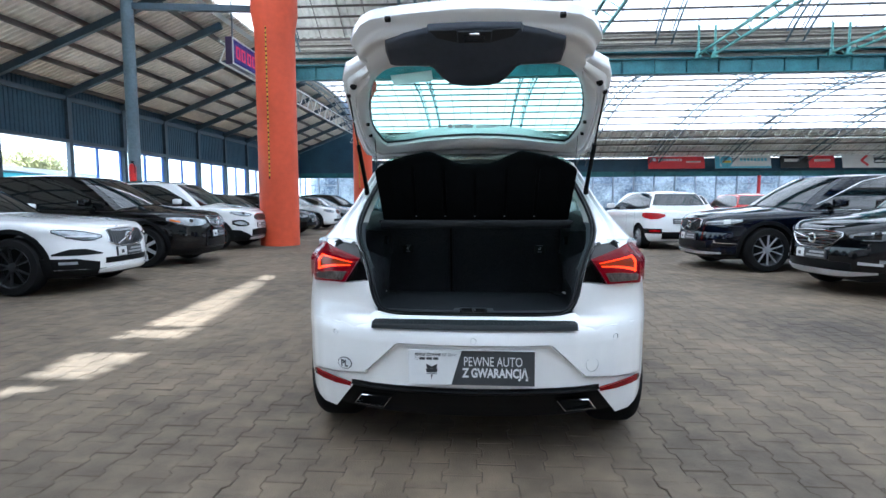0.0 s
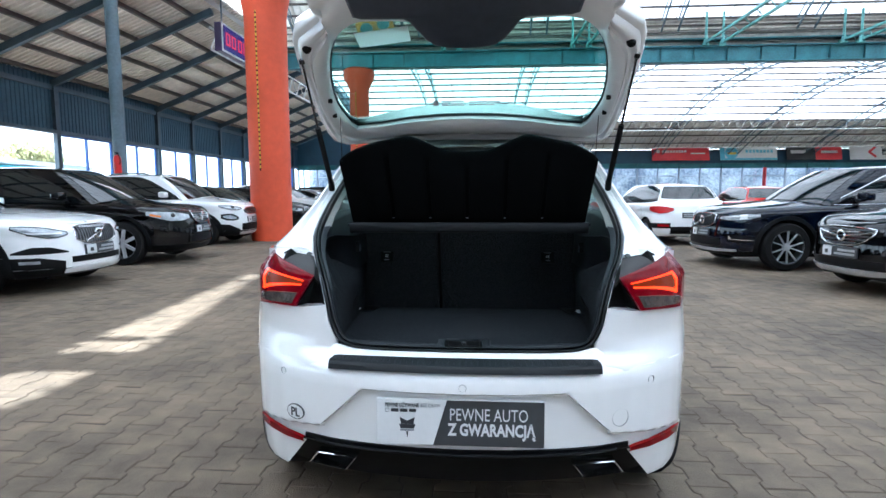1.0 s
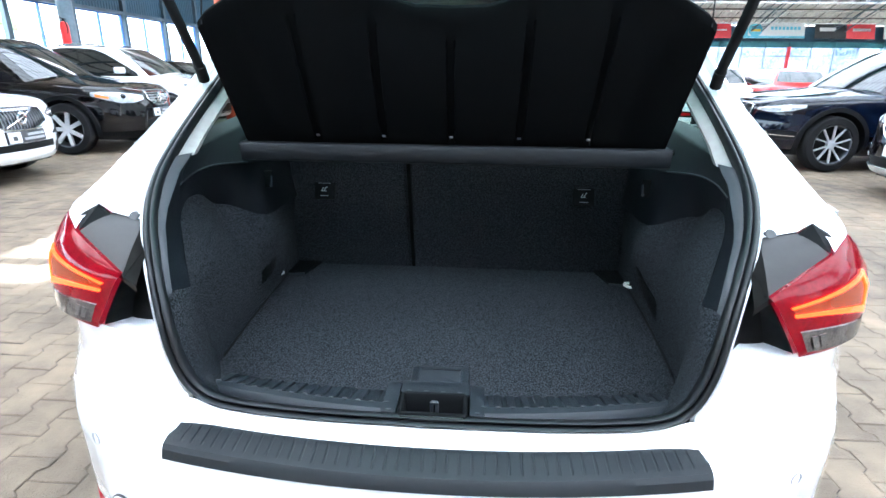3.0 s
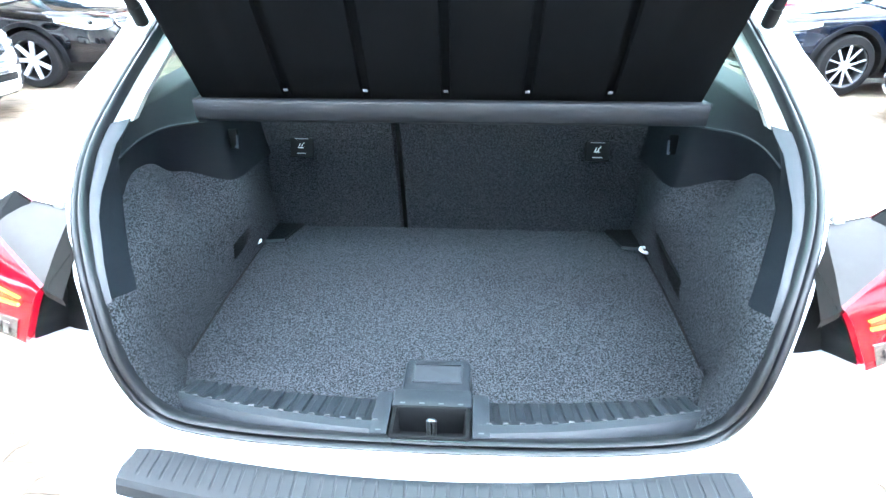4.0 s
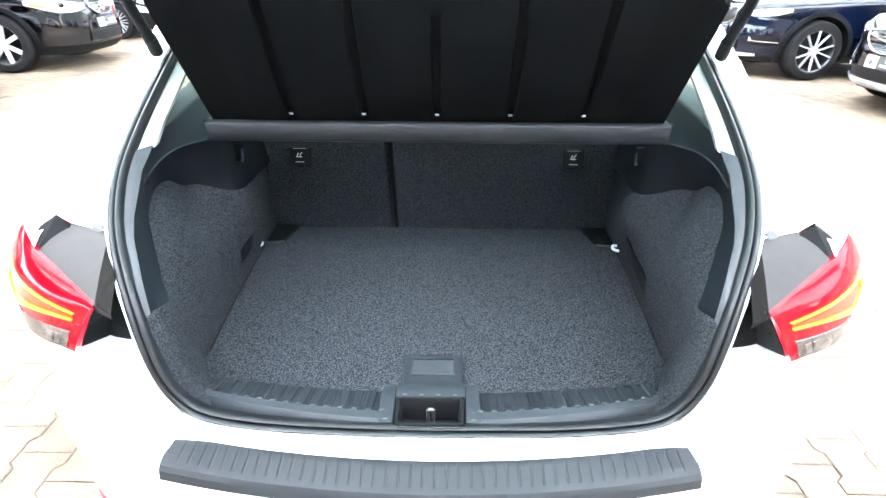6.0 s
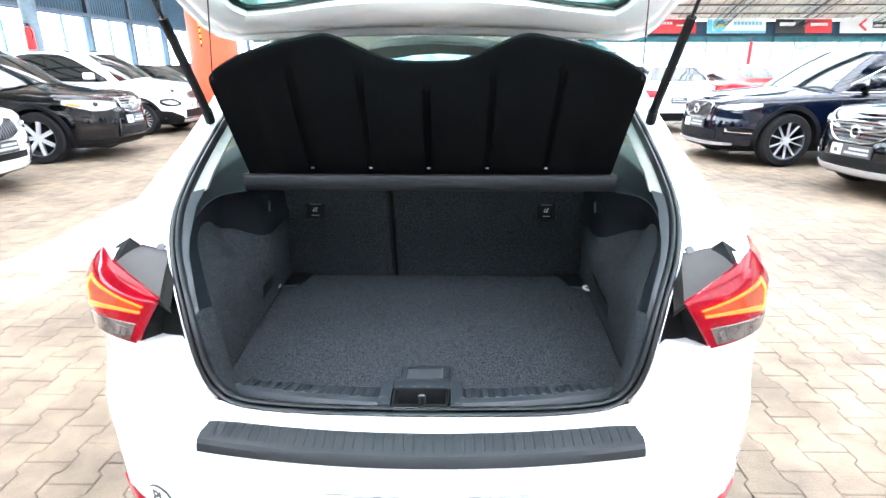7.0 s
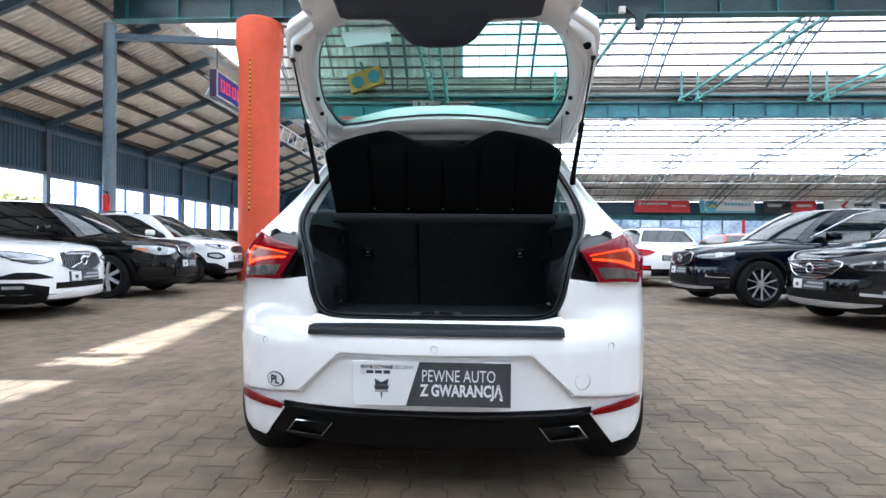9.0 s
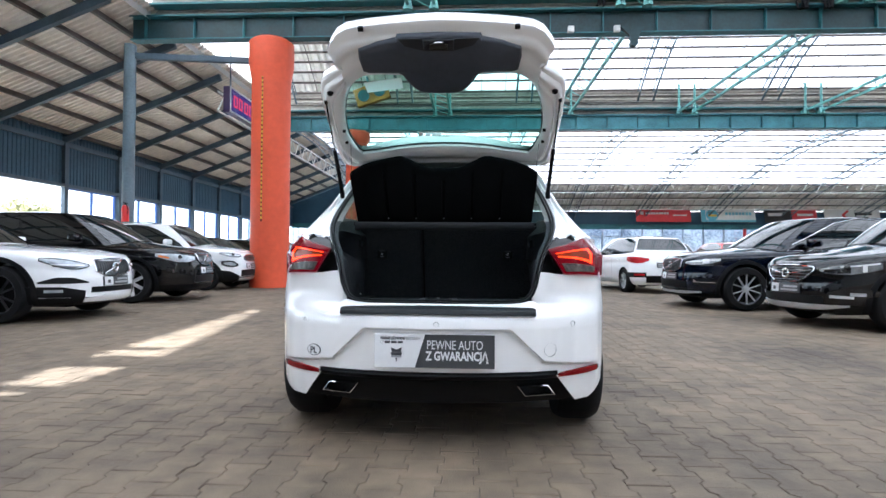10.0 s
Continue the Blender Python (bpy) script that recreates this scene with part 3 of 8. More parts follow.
hb_ = empty("building", pose(-31.0, 29.5, 0), "turquoise low building with pale sloping roof", "building")
b = bmesh.new()
box(b, -4.5, 4.5, -6, 2.5, 0, 2.9)
part("wall", b, M["turquoise"], hb_)
b = bmesh.new()
slab(b, [(-5.5, -7.6, 3.5), (5.5, -7.6, 3.1), (5.5, 5.6, 2.8), (-5.5, 5.6, 3.2)], (0, 0, 0.25))
part("roof", b, M["roof_white"], hb_, "pale sloping roof slab")


def tree(x, y, h, r, seed):
    rnd = random.Random(seed)
    t = empty("tree", pose(x, y, 0), "leafy green tree in the sun", "tree", "trees outside")
    b = bmesh.new()
    rod(b, (0, 0, 0), (0.1, 0.05, h * 0.55), 0.16, 9, 0.08)
    for k in range(6):
        a = k * 1.1
        rod(b, (0.06, 0.03, h * (0.35 + 0.03 * k)), (r * 0.6 * math.cos(a), r * 0.6 * math.sin(a), h * (0.6 + 0.05 * k)), 0.06, 6, 0.02)
    part("trunk", b, M["bark"], t)
    vs, fs = [], []
    for i in range(2600):
        cl = rnd.randrange(16)
        rc = random.Random(seed * 100 + cl)
        ca, cr, ch = rc.uniform(0, 6.28), r * rc.uniform(0.15, 0.75), h * rc.uniform(0.45, 0.92)
        c = Vector((cr * math.cos(ca), cr * math.sin(ca), ch))
        p = c + Vector((rnd.gauss(0, 1), rnd.gauss(0, 1), rnd.gauss(0, 0.8))) * r * 0.2
        q = Euler((rnd.uniform(0, 6), rnd.uniform(0, 6), rnd.uniform(0, 6))).to_matrix()
        k = len(vs)
        for d in ((-0.09, -0.05, 0), (0.09, -0.05, 0.02), (0.10, 0.05, 0), (-0.08, 0.06, 0.02)):
            vs.append(p + q @ Vector(d) * 1.6)
        fs.append((k, k + 1, k + 2, k + 3))
    me = bpy.data.meshes.new("crown")
    me.from_pydata(vs, [], fs)
    me.materials.append(M["leaf"])
    o = new("crown", me)
    o.parent = t


tree(-39, 45, 5.4, 2.6, 1)
tree(-44, 47, 6.0, 3.0, 2)

# extinguisher on the post, clock sign, cross beam from post to column
e = empty("fire_extinguisher", pose(-8.70, 13.56, 1.72), "red fire extinguisher hung on the post", "extinguisher")
b = bmesh.new()
lathe(b, [(0, 0), (0.085, 0), (0.09, 0.03), (0.09, 0.36), (0.06, 0.44), (0.02, 0.46), (0, 0.46)], Matrix(), 18)
part("cylinder", b, M["extinguisher"], e, smooth=40)
b = bmesh.new()
rod(b, (0, 0, 0.44), (0, 0, 0.52), 0.022, 10)
bar(b, (-0.06, 0, 0.53), (0.07, 0, 0.50), 0.02, 0.015)
part("valve", b, M["black_plastic"], e)
b = bmesh.new()
for k in range(8):
    a0, a1 = k * 0.3, (k + 1) * 0.3
    rod(b, (0.05 + 0.06 * math.sin(a0), -0.05, 0.5 - 0.12 * a0), (0.05 + 0.06 * math.sin(a1), -0.05, 0.5 - 0.12 * a1), 0.011, 6)
part("hose", b, M["rubber"], e)
b = bmesh.new()
bar(b, (-8.75, 13.75, 6.2), (-5.2, 14.7, 6.35), 0.14, 0.16)
tagged(part("tie_beam", b, M["rafter_blue"]), "grey-blue tie beam from post to column", "beam", kind="structure")

sign = empty("led_sign", pose(-6.75, 16.6, 5.45, 0, 0, 90), "dark purple hanging display with red digits", "sign")
b = bmesh.new()
box(b, -1.45, 1.45, -0.10, 0.10, -0.38, 0.38, bevel=0.02)
part("case", b, M["sign_dark"], sign)
b = bmesh.new()
box(b, -1.38, 1.38, -0.112, -0.095, -0.32, 0.32)
part("screen", b, M["sign_blue"], sign, "deep blue display panel")
b = bmesh.new()
for x0, x1, z0, z1 in ((-1.44, 1.44, 0.325, 0.375), (-1.44, 1.44, -0.375, -0.325), (-1.44, -1.385, -0.325, 0.325), (1.385, 1.44, -0.325, 0.325)):
    box(b, x0, x1, -0.118, -0.10, z0, z1)
part("bezel", b, M["white_steel"], sign, "pale bezel")
for x in (-1.22, -0.88, -0.48, -0.14):
    b = bmesh.new()
    for x0, x1, z0, z1 in ((0, 0.05, -0.17, 0.17), (0.19, 0.24, -0.17, 0.17), (0.05, 0.19, 0.12, 0.17), (0.05, 0.19, -0.17, -0.12)):
        box(b, x + x0, x + x1, -0.125, -0.108, z0, z1)
    part("digit_bar", b, M["digits"], sign)
for x in (-1.2, 1.2):
    b = bmesh.new()
    rod(b, (x, 0, 0.36), (x, 0, 1.6), 0.025, 8)
    part("hanger", b, M["post_grey"], sign)

# banners under the far eaves
def banner(x, w, back, label):
    bn = empty("banner", pose(x, FAR_Y - 0.55, 3.75, -14, 0, 0), label, "banner", "advertising banners")
    b = bmesh.new()
    box(b, 0, w, -0.02, 0.02, 0, 1.15)
    part("cloth", b, M[back], bn)
    return bn
def patch(bn, x0, x1, z0, z1, m, name="print_bar"):
    b = bmesh.new()
    box(b, x0, x1, -0.032, -0.018, z0, z1)
    part(name, b, M[m], bn)
bn = banner(13.6, 4.3, "banner_red", "red advertising banner with white print")
for k in range(9):
    patch(bn, 0.75 + k * 0.21, 0.90 + k * 0.21, 0.62, 0.80, "banner_white")
patch(bn, 0.35, 0.6, 0.6, 0.85, "banner_white", "mark")
patch(bn, 2.9, 4.0, 0.5, 0.6, "banner_white")
bn = banner(18.7, 4.2, "banner_white", "white advertising banner with cyan print")
patch(bn, 0.0, 0.35, 0.0, 1.15, "banner_cyan")
patch(bn, 0.35, 4.2, 0.0, 0.16, "banner_cyan")
b = bmesh.new()
rod(b, (0.85, -0.03, 0.58), (0.85, 0.0, 0.58), 0.48, 24)
part("mark", b, M["banner_cyan"], bn)
patch(bn, 0.55, 1.2, 0.45, 0.62, "banner_yellow", "mark")
for k in range(8):
    patch(bn, 1.9 + k * 0.26, 2.08 + k * 0.26, 0.58, 0.80, "banner_cyan")
bn = banner(23.6, 4.0, "banner_black", "black and red advertising banner")
patch(bn, 2.1, 4.0, 0.0, 1.15, "banner_red")
patch(bn, 0.3, 1.4, 0.5, 0.75, "banner_white")
patch(bn, 2.5, 3.7, 0.5, 0.7, "banner_white")
bn = banner(28.2, 4.2, "banner_white", "white banner with a red arrow mark")
b = bmesh.new()
bar(b, (1.35, -0.03, 0.55), (1.85, -0.03, 0.98), 0.16, 0.02, (0, 1, 0))
bar(b, (1.35, -0.03, 0.60), (1.85, -0.03, 0.18), 0.16, 0.02, (0, 1, 0))
part("mark", b, M["banner_red"], bn)
patch(bn, 2.3, 3.6, 0.6, 0.75, "banner_black")
patch(bn, 2.3, 3.3, 0.35, 0.45, "banner_black")
b = bmesh.new()
rod(b, (22.0, FAR_Y - 0.6, 0), (22.0, FAR_Y - 0.6, 3.2), 0.12, 12)
tagged(part("red_post", b, M["banner_red"]), "red painted slim post", "post", kind="structure")

# interlocking I-shaped pavers in columns: single ones near the boot, the rest as one field
PL_, PW_ = 0.208, 0.148
EDGE_ = [(0.0855, 0.104), (0.0855, 0.062), (0.0625, 0.042), (0.0625, -0.042), (0.0855, -0.062), (0.0855, -0.104)]
def paver_outline(g):
    right = [(x - g, y - (g if y > 0.1 else -g if y < -0.1 else 0)) for x, y in EDGE_]
    return right[::-1] + [(-x, y) for x, y in right]
def paver_verts():
    inn, out = np.array(paver_outline(0.0052)), np.array(paver_outline(0.0013))
    return np.vstack([np.c_[inn, np.zeros(12)], np.c_[out, np.full(12, -0.0030)], np.c_[out, np.full(12, -0.035)]])
PV = paver_verts()
PF = [tuple(range(12))] + [((i + 1) % 12, i, 12 + i, 12 + (i + 1) % 12) for i in range(12)] + [(12 + (i + 1) % 12, 12 + i, 24 + i, 24 + (i + 1) % 12) for i in range(12)]
paving = empty("pavement", pose(0, 0, 0), "brown-grey interlocking concrete pavers with worn edges", "pavement", kind="structure")
rng = np.random.default_rng(7)
one = bpy.data.meshes.new("paver")
one.from_pydata([tuple(v) for v in PV], [], PF)
one.materials.append(M["paver_one"])
V, F = [], []
count = 0
single = 0
for i in range(-61, 62):
    xv = -0.643 + i * PW_
    off = 2.05 + PL_ / 2 + (PL_ / 2 if i % 2 else 0.0)
    for j in range(-19, 81):
        yv = off + j * PL_
        if abs(xv) > (9.0 if yv < 8 else 7.5):
            continue
        if CXH - 0.75 < xv < CXH + 0.75 and 3.3 < yv < 5.6:
            continue
        dz, tx, ty = rng.normal(0, 0.0012), rng.normal(0, 0.006), rng.normal(0, 0.008)
        if 0.20 < yv < 2.30 and CXH - 2.0 < xv < CXH + 2.0 and single < 300:
            single += 1
            o = new("paver", one)
            o.parent = paving
            o.matrix_basis = Matrix.Translation((xv, yv, dz)) @ Euler((tx, ty, 0)).to_matrix().to_4x4()
            continue
        P = PV.copy()
        P[:, 2] += dz + tx * P[:, 1] + ty * P[:, 0]
        P[:, 0] += xv
        P[:, 1] += yv
        V.append(P)
        count += 1
V = np.vstack(V)
for k in range(count):
    F += [tuple(a + 36 * k for a in f) for f in PF[:13]]
me = bpy.data.meshes.new("paver_field")
me.from_pydata(V.tolist(), [], F)
me.materials.append(M["paver"])
field = new("paver_field", me)
field.parent = paving
tagged(field, "interlocking concrete pavers with dark joints", kind="stuff")
b = bmesh.new()
box(b, -9.2, 9.2, -2.05, 19.0, -0.045, -0.0050)
part("bedding", b, M["joint"], paving, "dark sandy joints")

# yellow hoist hung beside the far girder
h_ = empty("hoist", pose(-4.1, 24.5, 8.0, 0, -18, 0), "yellow steel hoist with two round sheaves", "hoist")
b = bmesh.new()
box(b, -0.8, 0.8, -0.15, 0.15, 0, 0.85, bevel=0.05)
part("case", b, M["hoist_yellow"], h_)
for x in (-0.38, 0.38):
    b = bmesh.new()
    rod(b, (x, -0.22, 0.42), (x, -0.14, 0.42), 0.27, 20)
    part("sheave", b, M["teal"], h_)
b = bmesh.new()
rod(b, (0, 0, 0.8), (0, 0, 1.9), 0.05, 8)
part("hanger", b, M["teal"], h_)

# ---- parked cars ----
def wheel_parts(parent, x, y, side, R=0.36, width=0.23, rim=0.70, spokes=10, rim_mat="alloy", name="wheel", twin=True, spread=0.14, thick=0.05):
    """A wheel with tyre and spoked rim; side +1 or -1 is the outward y."""
    hub = new(name)
    hub.parent = parent
    hub.matrix_basis = pose(x, y, R, -90 * side, 0, 0)
    b = bmesh.new()
    rr = R * rim
    lathe(b, [(rr, -width / 2), (R * 0.93, -width / 2), (R * 0.985, -width * 0.36), (R, -width * 0.2), (R, width * 0.2), (R * 0.985, width * 0.36), (R * 0.93, width * 0.48), (rr * 1.03, width / 2), (rr, width * 0.46), (rr * 0.97, width * 0.2)],
          Matrix(), 40)
    part("tyre", b, M["rubber"], hub, "black rubber tyre", smooth=35)
    b = bmesh.new()
    lathe(b, [(rr * 1.01, width * 0.44), (rr * 0.97, width * 0.46), (rr * 0.93, width * 0.40), (rr * 0.90, -width * 0.2)], Matrix(), 40)
    lathe(b, [(rr * 1.005, width * 0.45), (rr * 0.985, width * 0.475), (rr * 0.955, width * 0.45)], Matrix(), 40)
    part("rim_barrel", b, M["alloy_dark"], hub, smooth=35)
    b = bmesh.new()
    for i in range(spokes):
        a = 2 * math.pi * i / spokes
        for s in ((-1, 1) if twin else (0,)):
            a0, a1 = a + s * 0.10, a + s * spread
            p0 = Vector((rr * 0.16 * math.cos(a0), rr * 0.16 * math.sin(a0), width * 0.33))
            p1 = Vector((rr * 0.95 * math.cos(a1), rr * 0.95 * math.sin(a1), width * 0.40))
            bar(b, p0, p1, rr * (thick if twin else 0.20), width * 0.14)
    lathe(b, [(rr * 0.22, width * 0.2), (rr * 0.22, width * 0.38), (rr * 0.12, width * 0.42), (0.001, width * 0.42)], Matrix(), 20)
    part("rim", b, M[rim_mat], hub, "spoked alloy rim", smooth=35)
    b = bmesh.new()
    lathe(b, [(0.001, -width * 0.15), (rr * 0.93, -width * 0.15)], Matrix(), 24)
    part("brake_disc", b, M["rubber"], hub)
    return hub


def split_part(src, index, name, material, parent, label="", smooth=38):
    b = bmesh.new()
    b.from_mesh(src)
    bmesh.ops.delete(b, geom=[f for f in b.faces if f.material_index != index], context="FACES")
    for f in b.faces:
        f.material_index = 0
    return part(name, b, material, parent, label, smooth)


class Shell:
    """The lower skin of a car: a rounded plan outline, drawn in by height. Local x runs from front bumper to tail."""
    # height share, draw-in at the nose, at the sides, at the tail
    PROFILE = ((0.0, 0.12, 0.11, 0.12), (0.06, 0.05, 0.06, 0.05), (0.16, 0.012, 0.022, 0.01), (0.30, 0.0, 0.010, 0.0), (0.46, 0.0, 0.0, 0.0), (0.60, 0.010, 0.0, 0.015), (0.72, 0.022, 0.012, 0.03),
               (0.80, 0.034, 0.006, 0.045), (0.88, 0.055, 0.010, 0.06), (0.94, 0.085, 0.024, 0.075), (0.98, 0.125, 0.045, 0.09), (1.0, 0.17, 0.07, 0.11))

    def __init__(self, L, h, low, shoulder, fn, fp, rn):
        self.L, self.h, self.low, self.shoulder = L, h, low, shoulder
        pts = []
        for y in np.concatenate([np.linspace(0, 0.9, 26), 1 - 0.1 * (1 - np.linspace(0, 1, 12)[1:]) ** 2]):
            pts.append((fn * (1 - (1 - y ** fp) ** (1 / fp)), 0.975 * h * y))
        for x in np.linspace(fn, L - rn, 60)[1:-1]:
            u = (x - fn) / (L - rn - fn)
            pts.append((x, 0.975 * h + 0.025 * h * math.sin(math.pi * u) ** 0.7))
        for y in list(1 - 0.1 * (np.linspace(0, 1, 10)) ** 2) + list(np.linspace(0.9, 0, 18)[1:]):
            pts.append((L - rn * (1 - (1 - y ** 3.2) ** (1 / 3.2)), 0.975 * h * y))
        P = np.array(pts)
        d = np.gradient(P, axis=0)
        d /= np.linalg.norm(d, axis=1)[:, None]
        self.P, self.N = P, np.c_[-d[:, 1], d[:, 0]]                       # outward normals
        self.arc = np.concatenate([[0], np.cumsum(np.linalg.norm(np.diff(P, axis=0), axis=1))])

    def top(self, x):
        return float(np.interp(x, [q[0] for q in self.shoulder], [q[1] for q in self.shoulder]))

    def at(self, i, v):
        """Point i of the outline at the share v of its height."""
        x, y = self.P[i]
        nx, ny = self.N[i]
        t = self.PROFILE
        vs = [q[0] for q in t]
        k = 1 if nx < 0 else 3
        d = nx * nx * float(np.interp(v, vs, [q[k] for q in t])) + ny * ny * float(np.interp(v, vs, [q[2] for q in t]))
        z = self.low + v * (self.top(x) - self.low)
        return x - nx * d, max(0.0, y - ny * d), z

    def skin(self, a, z, s=1, proud=0.0):
        """The point at the arc length a from the nose's middle (from the tail's, where a is negative) and height z."""
        a = a if a >= 0 else self.arc[-1] + a
        i = float(np.interp(a, self.arc, range(len(self.arc))))
        i0 = min(int(i), len(self.arc) - 2)
        f = i - i0
        x = self.P[i0][0] * (1 - f) + self.P[i0 + 1][0] * f
        v = (z - self.low) / (self.top(x) - self.low)
        p, q = np.array(self.at(i0, v)), np.array(self.at(i0 + 1, v))
        n = self.N[i0] * (1 - f) + self.N[i0 + 1] * f
        r = p * (1 - f) + q * f
        return Vector((r[0] + n[0] * proud, s * (r[1] + n[1] * proud), z))

    def side(self, x, z, s=1, proud=0.0):
        k = len(self.arc) // 2
        i = int(np.argmin(np.abs(self.P[:, 0] - x) + 10 * (np.abs(self.P[:, 1]) < 0.9 * self.h)))
        return self.skin(self.arc[i], z, s, proud)


def patch_on(name, sh, a0, a1, lo, hi, material, parent, label="", proud=0.012, n=11, s=1, tail=False, deep=0.05):
    """A plate that follows the skin between the arc lengths a0 and a1; lo and hi are lists of heights. Negative a lies on the other side."""
    b = bmesh.new()
    rg = []
    for k in range(n):
        u = k / (n - 1)
        a = a0 + (a1 - a0) * u
        zl, zh = (float(np.interp(u, np.linspace(0, 1, len(q)), q)) for q in (lo, hi))
        sg = s if a >= 0 else -s
        ar = -max(abs(a), 1e-4) if tail else abs(a)
        zz = (zl, zl * 0.75 + zh * 0.25, (zl + zh) / 2, zl * 0.25 + zh * 0.75, zh)
        f = [sh.skin(ar, z, sg, proud) for z in zz]
        rg.append(f + [sh.skin(ar, z, sg, -deep) for z in zz[::-1]])
    loft(b, rg, closed=True, caps=True)
    return part(name, b, M[material], parent, label, smooth=40)


def edge_on(name, sh, path, r, material, parent, label="", proud=0.014, s=1, closed=True, tail=False):
    """A bead along a path of (arc, height) on the skin."""
    P = []
    seq = list(zip(path, path[1:] + path[:1])) if closed else list(zip(path, path[1:]))
    for (a, z), (c, w) in seq:
        for k in range(5):
            aa, z2 = a + (c - a) * k / 5, z + (w - z) * k / 5
            P.append(sh.skin(-max(abs(aa), 1e-4) if tail else abs(aa), z2, s if aa >= 0 else -s, proud))
    if not closed:
        a, z = path[-1]
        P.append(sh.skin(abs(a), z, s if a >= 0 else -s, proud))
    b = bmesh.new()
    for p, q in (zip(P, P[1:] + P[:1]) if closed else zip(P, P[1:])):
        rod(b, p, q, r, 6)
    return part(name, b, M[material], parent, label, smooth=50)


def dealer_board(sh, c, z, tail=False):
    """White and dark dealer board with print bars, where the number plate goes."""
    board = patch_on("plate", sh, -0.26, 0.26, [z - 0.062] * 2, [z + 0.062] * 2, "board_dark", c, "dark dealer board with white corner", 0.022, 5, tail=tail)
    sg = 1
    patch_on("plate_corner", sh, sg * 0.25, sg * 0.095, [z - 0.056] * 2, [z + 0.056] * 2, "board_white", board, "", 0.026, 3, tail=tail)
    patch_on("mark", sh, sg * 0.20, sg * 0.15, [z - 0.030] * 2, [z + 0.015] * 2, "board_dark", board, "", 0.028, 3, tail=tail)
    for zz, w in ((z + 0.022, 0.24), (z - 0.022, 0.29)):
        patch_on("print_bar", sh, -0.235, -0.235 + w, [zz - 0.013] * 2, [zz + 0.013] * 2, "ink_grey_print", board, "", 0.025, 3, tail=tail)


